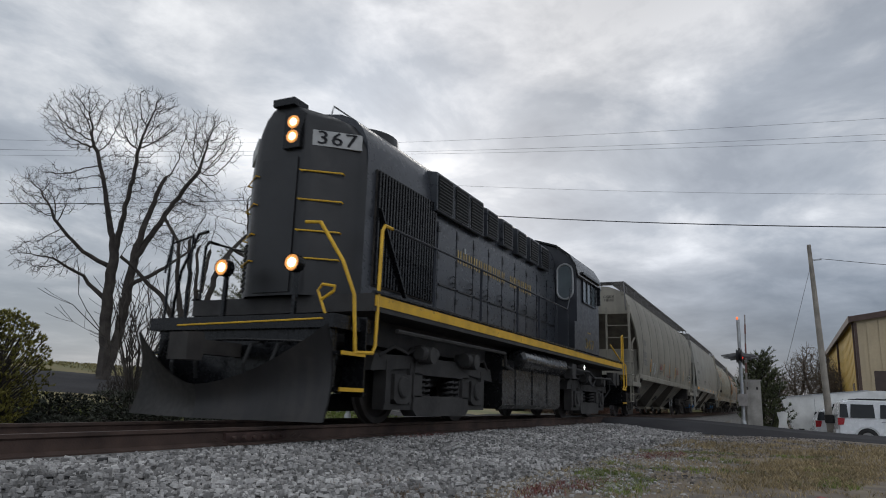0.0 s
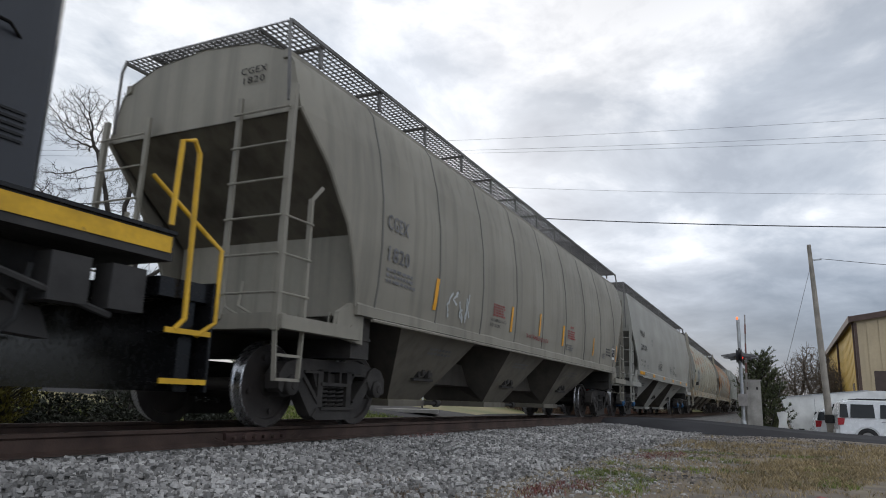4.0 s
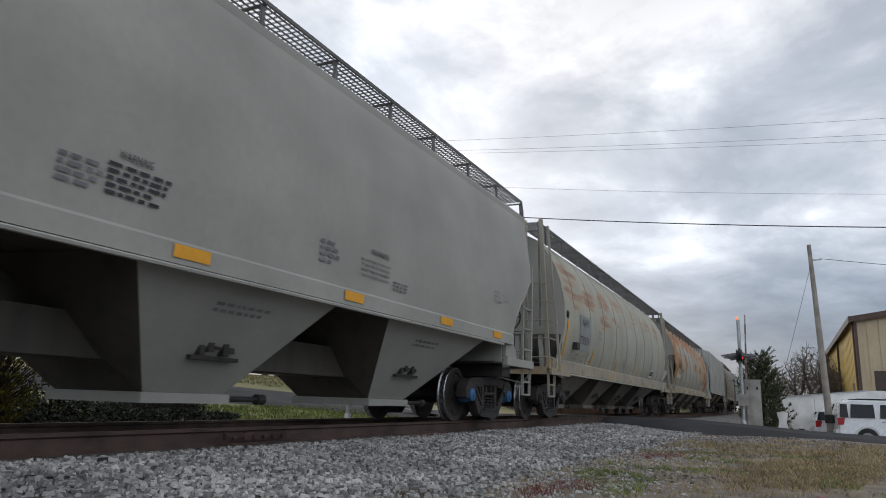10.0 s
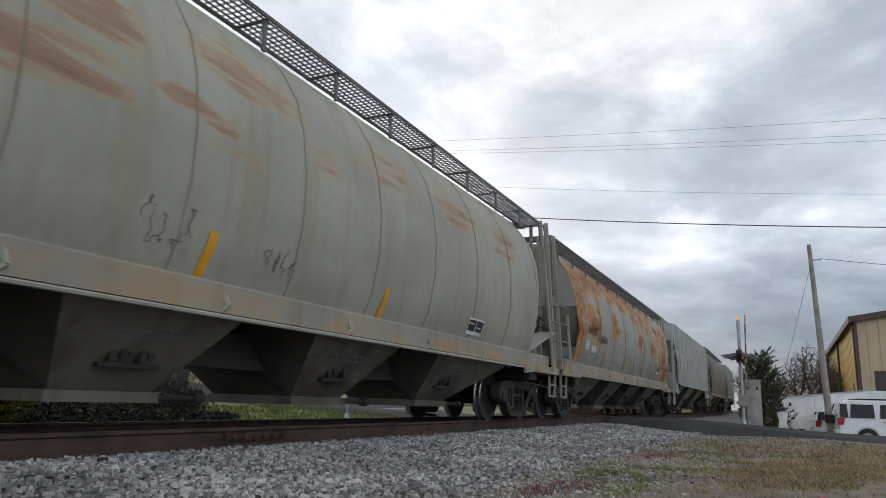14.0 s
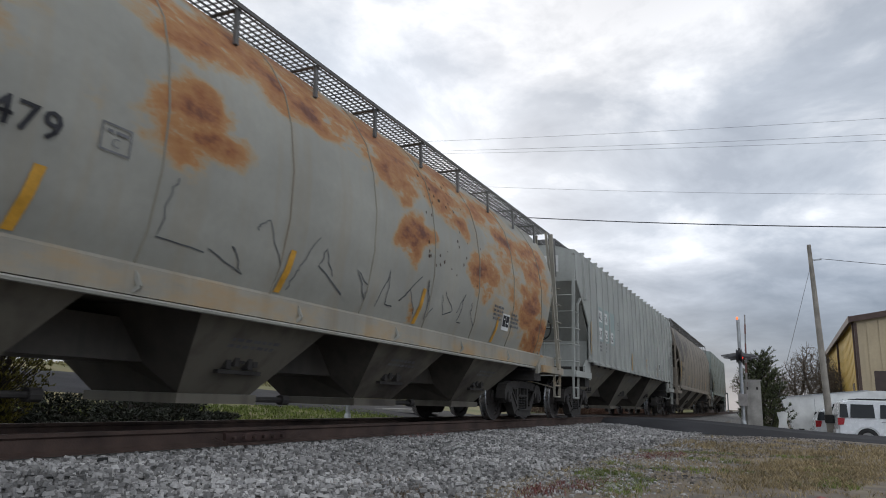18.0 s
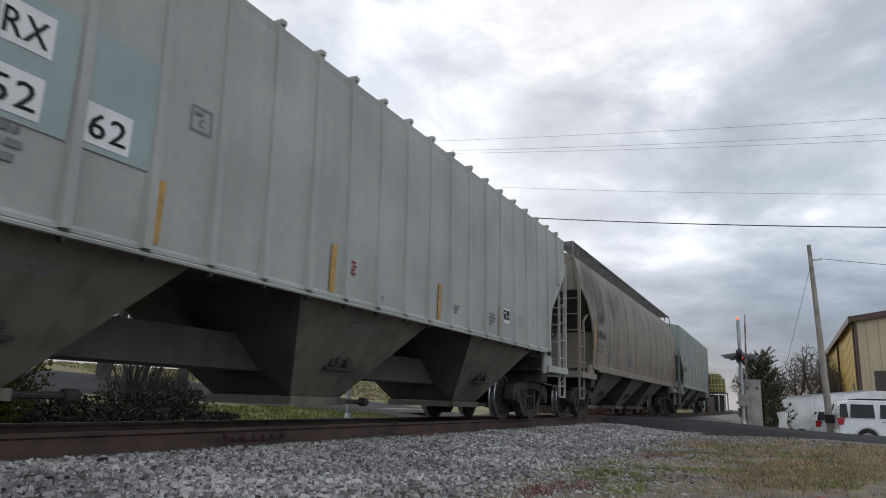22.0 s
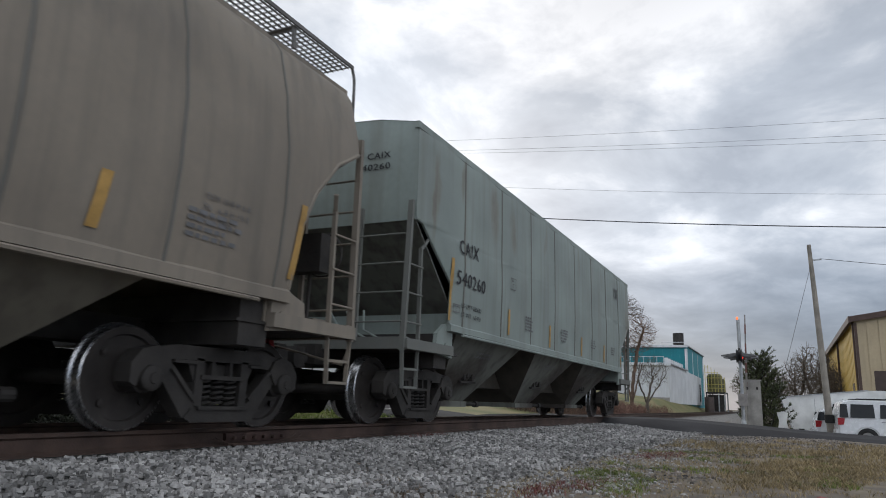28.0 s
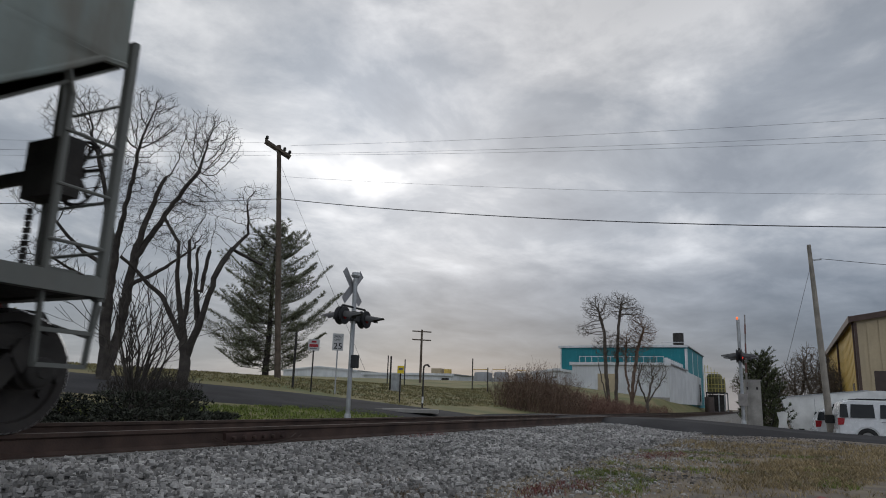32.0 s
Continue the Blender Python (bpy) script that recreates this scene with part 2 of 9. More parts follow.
M_bark = make("grey_brown_bark", (0.052, 0.044, 0.038), 0.95, spread=0.4, scale=4, fine=30, bump=0.5)
M_galv = make("dull_galvanised_steel", (0.36, 0.37, 0.375), 0.5, metal=0.5, spread=0.2, scale=4, bump=0.05)
M_signal_black = make("matt_black_signal_paint", (0.018, 0.018, 0.020), 0.6, spread=0.3)
M_wire = make("dark_overhead_wire", (0.03, 0.03, 0.035), 0.6, spread=0.2, bump=0)
M_rubber = make("black_rubber", (0.02, 0.02, 0.02), 0.85, spread=0.3)


# ---- the line of the track ----
YC = 6.0


def track_y(x):
    return YC + (2.1e-4 * (x - 30) ** 2 if x > 30 else 0.0)


def track_turn(x):
    return math.atan(4.2e-4 * (x - 30)) if x > 30 else 0.0


def smooth01(a, b, v):
    u = min(1.0, max(0.0, (v - a) / (b - a)))
    return u * u * (3 - 2 * u)


def ground_z(x, y):
    """Height of the ground: a flat verge, the track bed, a rising field beyond."""
    o = y - (track_y(x) - YC)
    if o < 3.0:
        z = -0.36 + 0.02 * math.sin(0.7 * x + y)
        z -= 0.85 * smooth01(27.5, 34, x) * smooth01(3.0, 1.0, o)
    elif o < 8.9:
        z = -0.36 + 0.12 * smooth01(3.0, 4.6, o) - 0.16 * smooth01(7.6, 8.9, o)
    else:
        z = -0.40 + 0.12 * max(0.0, o - 10.0) * (1 - 0) if o < 24 else -0.40 + 0.12 * 14 + 0.010 * min(o - 24, 200)
        z += 1.35 * smooth01(52, 80, x) * smooth01(9.5, 12.5, o)
    return z


# ---- ground, track bed, road ----
def sheet(name, xs, ys, zf, material, label, category, kind="structure"):
    mb = MB()
    mb.v = [(x, y, zf(x, y)) for x in xs for y in ys]
    n = len(ys)
    mb.f = [(i * n + j, (i + 1) * n + j, (i + 1) * n + j + 1, i * n + j + 1) for i in range(len(xs) - 1) for j in range(n - 1)]
    return thing(name, mb, material, label, category, kind=kind, smooth=60)


def ground_material():
    m = make("winter_grass_and_soil", (0.160, 0.128, 0.095), 1.0, spread=0.4, scale=0.5, fine=14, bump=0.6,
             spots=[(0.8, 0.52, 0.66, (0.115, 0.095, 0.078)), (2.5, 0.52, 0.66, (0.190, 0.155, 0.105)), (9.0, 0.58, 0.72, (0.215, 0.185, 0.145))])
    # beyond the track the ground is grown over with pale olive winter turf
    N, L = m.node_tree.nodes, m.node_tree.links
    bsdf = N["Principled BSDF"]
    src = bsdf.inputs["Base Color"].links[0].from_socket
    tc, sep, turf, n, mr, mx = (N.new("ShaderNode" + k) for k in ("TexCoord", "SeparateXYZ", "ValToRGB", "TexNoise", "MapRange", "MixRGB"))
    L.new(tc.outputs["Object"], sep.inputs[0])
    L.new(tc.outputs["Object"], n.inputs["Vector"])
    n.inputs["Scale"].default_value, n.inputs["Detail"].default_value = 0.35, 8
    for el, (p, c) in zip(turf.color_ramp.elements, ((0.36, (0.105, 0.118, 0.040)), (0.62, (0.200, 0.165, 0.075)))):
        el.position, el.color = p, (*c, 1)
    L.new(n.outputs[0], turf.inputs[0])
    mr.inputs[1].default_value, mr.inputs[2].default_value = 9.4, 10.6
    L.new(sep.outputs[1], mr.inputs[0])
    L.new(mr.outputs[0], mx.inputs[0])
    L.new(src, mx.inputs[1])
    L.new(turf.outputs[0], mx.inputs[2])
    L.new(mx.outputs[0], bsdf.inputs["Base Color"])
    return m


M_ground = ground_material()
XS = sorted(set([-900, -500, -300, -180, -100, -60, -40, -28, -20, -15] + [-12 + 0.8 * i for i in range(150)] +
                [110, 116, 124, 134, 150, 175, 210, 260, 340, 460, 640, 900, 1300]))
YS = sorted(set([-900, -500, -300, -180, -110, -70, -48, -34, -26, -20, -16, -13] + [-11 + 0.7 * i for i in range(30)] +
                [10 + 0.8 * i for i in range(32)] + [37, 40, 46, 54, 66, 84, 110, 150, 220, 340, 560, 900, 1400]))
sheet("ground", XS, YS, ground_z, M_ground, "rough winter grass and bare soil rising to a field", "ground")

road_line = [(13.0, -40.0), (16.7, -22.0), (19.9, -10.0), (22.2, -4.0), (24.3, 1.0), (24.8, 4.0), (24.7, 6.0), (24.3, 9.0),
             (23.1, 11.6), (20.6, 14.2), (16.6, 16.4), (11.0, 18.4), (2.0, 21.2), (-14.0, 26.5), (-60.0, 42.0)]


def road_z(x, y):
    g = ground_z(x, y)
    if y < 3.6:
        return max(-0.30 + 0.27 * smooth01(-2.6, 4.4, y), -0.34) if y > -12 else -0.32
    if y < 8.4:
        return -0.030
    return max(g + 0.06, -0.03 + (g + 0.09) * smooth01(8.4, 11.0, y)) if y < 12 else g + 0.06


def build_road():
    pts = []
    for i in range(len(road_line) - 1):
        p0 = Vector(road_line[max(i - 1, 0)])
        p1, p2 = Vector(road_line[i]), Vector(road_line[i + 1])
        p3 = Vector(road_line[min(i + 2, len(road_line) - 1)])
        for k in range(10):
            u = k / 10
            pts.append(0.5 * (2 * p1 + (p2 - p0) * u + (2 * p0 - 5 * p1 + 4 * p2 - p3) * u * u + (3 * p1 - p0 - 3 * p2 + p3) * u ** 3))
    mb, cols = MB(), 9
    for i, p in enumerate(pts):
        t = (pts[min(i + 1, len(pts) - 1)] - pts[max(i - 1, 0)]).normalized()
        nrm = Vector((t.y, -t.x))
        half = 2.9 if p.y < 9 else 3.3 + 0.5 * max(0, (12 - p.y) / 3)
        for c in range(cols):
            u = -1 + 2 * c / (cols - 1)
            q = p + nrm * half * u
            z = road_z(q.x, q.y)
            if abs(u) == 1:
                z -= 0.25
                q = p + nrm * (half + 0.25) * u
            mb.v.append((q.x, q.y, z))
    for i in range(len(pts) - 1):
        for c in range(cols - 1):
            a = i * cols + c
            mb.f.append((a, a + 1, a + cols + 1, a + cols))
    thing("road", mb, M_asphalt, "worn grey asphalt road over the level crossing", "road", kind="structure", smooth=60)


build_road()

# ---- rails ----
RAIL_PROFILE = [(-0.036, 0.0), (0.036, 0.0), (0.036, -0.030), (0.012, -0.046), (0.010, -0.140), (0.068, -0.165), (0.068, -0.178),
                (-0.068, -0.178), (-0.068, -0.165), (-0.010, -0.140), (-0.012, -0.046), (-0.036, -0.030)]


def build_rail(off, name, label):
    xs = [-60, -30, -10, 0, 10, 20, 30] + [30 + 5 * i for i in range(1, 60)]
    mb, n = MB(), len(RAIL_PROFILE)
    for x in xs:
        for py, pz in RAIL_PROFILE:
            mb.v.append((x, track_y(x) + off + py, pz))
    for i in range(len(xs) - 1):
        for k in range(n):
            mb.f.append((i * n + k, i * n + (k + 1) % n, (i + 1) * n + (k + 1) % n, (i + 1) * n + k))
    rail = thing(name, mb, M_rail, label, "rail", group="running rails", kind="structure", smooth=30)
    rail.data.materials.append(M_railtop)
    for p in rail.data.polygons:
        if p.normal.z > 0.9 and p.center.z > -0.01:
            p.material_index = 1
    return rail


rail_near = build_rail(-0.753, "rail", "rusty brown steel running rail with worn head")
rail_far = build_rail(0.753, "rail", "rusty brown steel running rail with worn head")


# ---- freight bogie, wheels ----
def wheelset_mesh(r, gauge=0.755, name="wheelset", dull=False):
    mb = MB()
    prof = [(0.0, -0.10), (r * 0.26, -0.10), (r * 0.29, -0.05), (r * 0.55, -0.015), (r * 0.80, -0.03), (r * 0.83, -0.062), (r * 0.975, -0.068),
            (r, -0.060), (r + 0.004, 0.028), (r + 0.024, 0.040), (r + 0.026, 0.060), (r * 0.97, 0.070), (r * 0.82, 0.066), (r * 0.78, 0.030),
            (r * 0.40, 0.045), (r * 0.28, 0.075), (0.0, 0.075)]
    m = len(prof)
    for side in (-1, 1):
        pr = [(a, side * -b + side * gauge) if side > 0 else (a, b - gauge) for a, b in prof]
        mb.lathe(pr, 32, "y")
    nf = len(mb.f)
    mb.tube([(0, -1.08, 0), (0, 1.08, 0)], 0.075, 12)
    for a in range(4):
        c, s = math.cos(a * math.pi / 2 + 0.4), math.sin(a * math.pi / 2 + 0.4)
        for side in (-1, 1):
            mb.lathe([(0.0, side * (gauge + 0.060)), (0.03, side * (gauge + 0.056)), (0.035, side * (gauge + 0.035))], 8, "y", (r * 0.66 * c, 0, r * 0.66 * s))
    me = mb.mesh(name, 40)
    me.materials.append(M_wheel)
    me.materials.append(M_tread)
    for p in me.polygons:
        i = p.index
        if i < nf and 6 <= i % (m - 1) <= 9 and not dull:
            p.material_index = 1
    return me


WHEEL_ME = wheelset_mesh(0.457)
LOCO_WHEEL_ME = wheelset_mesh(0.508, dull=True)


def side_frame_mesh():
    """A cast side frame: arched top, two triangular windows and the spring nest between."""
    mb, y0, y1 = MB(), -1.10, -0.94
    for s in (-1, 1):
        P = lambda *pts: [(s * x, z) for x, z in pts]
        mb.prism(P((0.66, 0.58), (0.72, 0.69), (0.84, 0.74), (1.00, 0.70), (1.10, 0.58), (1.10, 0.42), (1.03, 0.38), (1.00, 0.50), (0.92, 0.57), (0.82, 0.55), (0.76, 0.44)), y0 - 0.03, y1)
        mb.prism(P((0.80, 0.52), (0.68, 0.56), (0.32, 0.22), (0.36, 0.10), (0.48, 0.13)), y0, y1)
        mb.prism(P((0.25, 0.22), (0.35, 0.22), (0.35, 0.66), (0.25, 0.66)), y0, y1)
        mb.prism(P((0.35, 0.64), (0.45, 0.64), (0.35, 0.44)), y0 + 0.02, y1)
        mb.prism(P((0.35, 0.26), (0.35, 0.36), (0.43, 0.31)), y0 + 0.02, y1)
        # rim round the window
        mb.bar((s * 0.66, y0 - 0.012, 0.57), (s * 0.37, y0 - 0.012, 0.29), 0.03, 0.04)
        mb.bar((s * 0.36, y0 - 0.012, 0.62), (s * 0.64, y0 - 0.012, 0.62), 0.03, 0.03)
    mb.prism([(-0.90, 0.62), (-0.86, 0.72), (-0.58, 0.77), (0.58, 0.77), (0.86, 0.72), (0.90, 0.62), (0.52, 0.64), (-0.52, 0.64)], y0, y1)
    mb.prism([(-0.46, 0.12), (-0.38, 0.08), (0.38, 0.08), (0.46, 0.12), (0.38, 0.21), (-0.38, 0.21)], y0 - 0.02, y1)
    mb.box(-0.33, 0.33, y0 - 0.05, y1, 0.195, 0.225)
    mb.box(-0.29, 0.29, y0 - 0.02, y1, 0.47, 0.51)
    for s in (-1, 1):
        mb.box(s * 0.12 - 0.02, s * 0.12 + 0.02, y0 + 0.01, y1, 0.50, 0.65)
    return mb.mesh("side_frame", 30)


def coil_mesh(r, z0, z1, turns, wire):
    n = turns * 8
    pts = [(r * math.cos(i * math.pi / 4), r * math.sin(i * math.pi / 4), z0 + (z1 - z0) * i / n) for i in range(n + 1)]
    return MB().tube(pts, wire, 5).mesh("spring", 60)


SIDE_ME, COIL_ME = side_frame_mesh(), coil_mesh(0.062, 0.22, 0.47, 5, 0.016)
SIDE_ME.materials.append(M_steel_dark)
COIL_ME.materials.append(M_steel_dark)
CAP_ME = MB().lathe([(0.0, -1.19), (0.045, -1.19), (0.05, -1.175), (0.095, -1.17), (0.11, -1.155), (0.11, -1.06), (0.13, -1.05), (0.13, -0.92)], 18, "y").mesh("bearing_cap", 40)
turning = []   # wheelsets: object, x, z, radius, half turn offset


def bogie(car, x, cap_mat, wheel_me=WHEEL_ME, base=1.778):
    mb = MB()
    mb.prism_x([(-1.02, 0.50), (-1.02, 0.62), (-0.5, 0.72), (0.5, 0.72), (1.02, 0.62), (1.02, 0.50), (0.45, 0.44), (-0.45, 0.44)], -0.20, 0.20)
    mb.lathe([(0.0, 0.72), (0.20, 0.72), (0.20, 0.80), (0.0, 0.80)], 16, "z")
    for s in (-1, 1):
        mb.box(s * 0.50 - 0.05, s * 0.50 + 0.05, -0.72, 0.72, 0.30, 0.40)
        mb.bar((s * 0.42, -0.74, 0.36), (s * 0.42, -0.74, 0.52), 0.10, 0.24)
        mb.bar((s * 0.42, 0.74, 0.36), (s * 0.42, 0.74, 0.52), 0.10, 0.24)
    b = part("bogie", mb, M_steel_dark, car, "grimy cast steel three-piece bogie", pose(x, 0, 0))
    for rz in (0, 180):
        part("side_frame", SIDE_ME, None, b, at=pose(0, 0, 0, 0, 0, rz))
        for dx in (-0.17, 0.0, 0.17):
            part("spring", COIL_ME, None, b, at=pose(dx, -1.02, 0) if rz == 0 else pose(dx, 1.02, 0))
    for s in (-1, 1):
        w = part("wheelset", wheel_me, None, b)
        turning.append((w, s * base / 2, 0.457, 0.457))
        for rz in (0, 180):
            me = CAP_ME.copy() if not CAP_ME.materials else CAP_ME
            c = part("bearing_cap", cap_meshes[cap_mat], None, b, at=pose(s * base / 2, 0, 0.457, 0, 0, rz))
    return b


cap_meshes = {}
for key, m in (("blue", M_blue), ("dark", M_steel_dark)):
    me = CAP_ME.copy()
    me.materials.append(m)
    cap_meshes[key] = me


# ---- lettering ----
def text_mesh(text, size, wide=1.0):
    cu = bpy.data.curves.new("lettering", "FONT")
    cu.body, cu.size, cu.resolution_u = text, size, 2
    cu.space_character = 1.10
    ob = bpy.data.objects.new("lettering", cu)
    scene.collection.objects.link(ob)
    bpy.context.view_layer.update()
    me = bpy.data.meshes.new_from_object(ob.evaluated_get(bpy.context.evaluated_depsgraph_get()))
    bpy.data.objects.remove(ob)
    bpy.data.curves.remove(cu)
    # a second stroke beside the first makes the figures bolder
    co = [(v.co.x * wide, v.co.y, 0.0) for v in me.vertices]
    fs = [tuple(p.vertices) for p in me.polygons]
    n, d = len(co), size * (0.017 if size > 0.12 else 0.005)
    both = bpy.data.meshes.new("lettering")
    both.from_pydata([(x - d, y, 0) for x, y, _ in co] + [(x + d, y, 0.001) for x, y, _ in co], [], fs + [tuple(i + n for i in f) for f in fs])
    bpy.data.meshes.remove(me)
    return both


class Hopper:
    """A covered hopper car; x in train metres, shifted to the car's own middle."""

    def __init__(self, x0, x1, profile, edge, zcut, sill, paint, label, bays, **o):
        self.mid = (x0 + x1) / 2
        self.x0, self.x1 = x0 - self.mid, x1 - self.mid
        self.profile, self.edge, self.zcut, self.sill = profile, edge, zcut, sill
        self.edges = {-1: edge, 1: o.get("edge_rear", edge)}
        self.paint, self.o = paint, o
        self.car = thing("covered_hopper_car", None, None, label, "freight car", group="covered hopper cars in the train")
        self.shell()
        self.ends()
        self.hoppers(bays)
        self.boards()
        for bx in o["bogies"]:
            bogie(self.car, bx - self.mid, o.get("caps", "dark"))
        if o.get("ribs"):
            self.ribs(**o["ribs"])

    def w(self, z):
        p = self.profile
        if z <= p[0][0]:
            return p[0][1]
        for (a, wa), (b, wb) in zip(p, p[1:]):
            if z <= b:
                return wa + (wb - wa) * (z - a) / (b - a)
        return p[-1][1]

    def out(self, x, z):
        """Half width at a place on the side, with the sheets' slight bow."""
        bow, n = self.o.get("bow", 0.0), self.o.get("panels", 12)
        a, b = self.x0 + self.inset(z), self.x1 - self.inset(z, 1)
        u = (x - a) / (b - a) * n
        ww = self.w(z)
        return ww + (bow * math.sin(math.pi * (u % 1.0)) if bow and ww > 1.3 and 0 < u < n else 0.0)

    def inset(self, z, end=-1):
        """How far the side sheet stops short of the car's end at a height."""
        e = self.edges[end]
        if z >= e[0][0]:
            return e[0][1]
        for (a, ia), (b, ib) in zip(e, e[1:]):
            if z >= b:
                return ia + (ib - ia) * (a - z) / (a - b)
        return e[-1][1]

    def shell(self):
        zs, p = [], self.profile
        for (a, _), (b, _) in zip(p, p[1:]):
            n = max(1, int((b - a) / 0.14))
            zs += [a + (b - a) * k / n for k in range(n)]
        zs.append(p[-1][0])
        zs = sorted(set(zs + [e[0] for e in self.edge if p[0][0] < e[0] < p[-1][0]]))
        panels = self.o.get("panels", 12)
        bow = self.o.get("bow", 0.0)
        per = 4 if bow else 2
        nx = panels * per
        mb = MB()
        ring = zs + zs[-2::-1]
        for i in range(nx + 1):
            u = i / nx
            puff = bow * math.sin(math.pi * (i % per) / per)
            for j, z in enumerate(ring):
                a, b = self.x0 + self.inset(z), self.x1 - self.inset(z, 1)
                side = -1 if j < len(zs) else 1
                ww = self.w(z)
                ww += puff if ww > 1.3 else 0
                mb.v.append((a + (b - a) * u, side * ww, z))
        n = len(ring)
        for i in range(nx):
            for j in range(n - 1):
                mb.f.append((i * n + j, i * n + j + 1, (i + 1) * n + j + 1, (i + 1) * n + j))
        part("body", mb, self.paint, self.car, smooth=50)
        zt = self.sill[1]
        # side sills and the seams between side sheets
        for s in (-1, 1):
            a, b = self.x0 + min(0.3 if self.o.get("tall") else 9, self.inset(self.sill[1])), self.x1 - min(0.3 if self.o.get("tall") else 9, self.inset(self.sill[1], 1))
            ww = self.w(zt)
            mb = MB().prism_x([(s * (ww - 0.10), self.sill[0]), (s * (ww + 0.035), self.sill[0]), (s * (ww + 0.035), zt - 0.03), (s * (ww + 0.005), zt), (s * (ww - 0.10), zt)], a, b)
            part("side_sill", mb, self.o.get("sill_paint", self.paint), self.car)
            tb = self.profile[-3][0] if len(self.profile) > 4 else self.profile[-2][0]
            mb = MB().box(self.x0 - 0.02, self.x1 + 0.02, s * self.w(tb) - 0.035, s * self.w(tb) + 0.035, tb - 0.10, tb)
            if self.o.get("top_rail", True):
                part("top_chord", mb, self.o.get("rail_paint", self.paint), self.car)
        if not self.o.get("ribs"):
            seam_w = self.o.get("seam", 0.035)
            for i in range(1, panels):
                xs = lambda z: self.x0 + (self.x1 - self.x0) * i / panels
                zz = [z for z in zs if z < self.profile[-2][0] + 0.01 and max(self.inset(z), self.inset(z, 1)) + 0.1 < (self.x1 - self.x0) * min(i, panels - i) / panels]
                for s in (-1, 1) if seam_w else ():
                    mb = MB()
                    for z in zz:
                        ww = self.w(z)
                        for dx, dy in ((-seam_w, 0.0), (-seam_w * 0.5, 0.014), (seam_w * 0.5, 0.014), (seam_w, 0.0)):
                            mb.v.append((xs(z) + dx, s * (self.out(xs(z) + dx, z) + dy * 0.6 + 0.003), z))
                    for q in range(len(zz) - 1):
                        for c in range(3):
                            mb.f.append((q * 4 + c, q * 4 + c + 1, q * 4 + c + 5, q * 4 + c + 4))
                    part("panel_seam", mb, self.o.get("seam_paint", self.paint), self.car)

    def ends(self):
        zt = self.profile[-1][0]
        zc, car = self.zcut, self.car
        zs = [z for z, _ in self.profile if z > zc + 0.05]
        outlet = self.o["outlets"]
        for e in (-1, 1):
            xe = self.x0 if e < 0 else self.x1
            X = lambda d: xe - e * d        # d metres in from the end
            ring = [(-self.w(zc) + 0.004, zc)] + [(-self.w(z) + 0.004, z) for z in zs] + [(self.w(z) - 0.004, z) for z in reversed(zs) if self.w(z) > 0.01] + [(self.w(zc) - 0.004, zc)]
            mb, rows = MB(), [zc] + [z for z in zs if self.w(z) > 0.01] + [zs[-1]]
            for k0 in (0.012, 0.055):
                for z in rows:
                    ww = max(0.0, self.w(z) - 0.004)
                    mb.v += [(X(k0 + self.inset(z, e)), -ww, z), (X(k0 + self.inset(z, e)), ww, z)]
            m2 = len(rows) * 2
            for q in range(len(rows) - 1):
                mb.f += [(2 * q, 2 * q + 1, 2 * q + 3, 2 * q + 2), (m2 + 2 * q, m2 + 2 * q + 2, m2 + 2 * q + 3, m2 + 2 * q + 1)]
            part("end_sheet", mb, self.o.get("end_paint", self.paint), car)
            # slope sheet down to the first outlet
            first = outlet[0] - 0.5 if e < 0 else outlet[-1] + 0.5
            dz = 0.50
            run = abs((first - self.mid) - xe)
            mid_z = zc - (zc - dz) * 0.62
            d_mid = run * 0.62
            wl_, wm = self.w(zc) - 0.03, self.w(max(mid_z, self.profile[0][0])) - 0.05
            i0 = self.inset(zc, e) + 0.03 if self.inset(zc, e) < 1.1 else 0.03
            mb = MB().plate([(X(i0), -wl_, zc), (X(i0), wl_, zc), (X(d_mid), wm, mid_z), (X(d_mid), -wm, mid_z)], 0.02)
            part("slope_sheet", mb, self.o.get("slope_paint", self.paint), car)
            # end sill, centre sill stub, coupler
            zb = self.o.get("deck", 1.0)
            we = 1.50
            mb = MB().box(min(X(-0.10), X(0.02)), max(X(-0.10), X(0.02)), -we, we, zb, zb + 0.16)
            part("end_sill", mb, self.o.get("end_steel", self.paint), car)
            mb = MB().box(min(X(-0.25), X(run + 0.2)), max(X(-0.25), X(run + 0.2)), -0.19, 0.19, 0.78, 1.06)
            part("centre_sill", mb, M_steel_dark, car)
            mb = MB()
            mb.box(min(X(-0.25), X(-0.46)), max(X(-0.25), X(-0.46)), -0.07, 0.07, 0.80, 0.94)
            mb.prism([(X(-0.42), 0.72), (X(-0.42), 1.00), (X(-0.60), 1.00), (X(-0.66), 0.92), (X(-0.66), 0.78), (X(-0.60), 0.72)], -0.15, 0.10)
            mb.tube([(X(-0.15), 0.32, 0.95), (X(-0.32), 0.36, 0.60), (X(-0.5), 0.30, 0.42), (X(-0.66), 0.2, 0.40)], 0.022, 6)
            part("coupler", mb, M_steel_dark, car)
            for s in (-1, 1):
                mb = MB().box(min(X(-0.10), X(1.35)), max(X(-0.10), X(1.35)), s * we - 0.05, s * we + 0.05, zb, zb + 0.14)
                part("sill_extension", mb, self.o.get("end_steel", self.paint), car)
            part("end_deck", MB().box(min(X(-0.02), X(1.75)), max(X(-0.02), X(1.75)), -we + 0.06, we - 0.06, zb + 0.02, zb + 0.05), M_steel_dark, car)
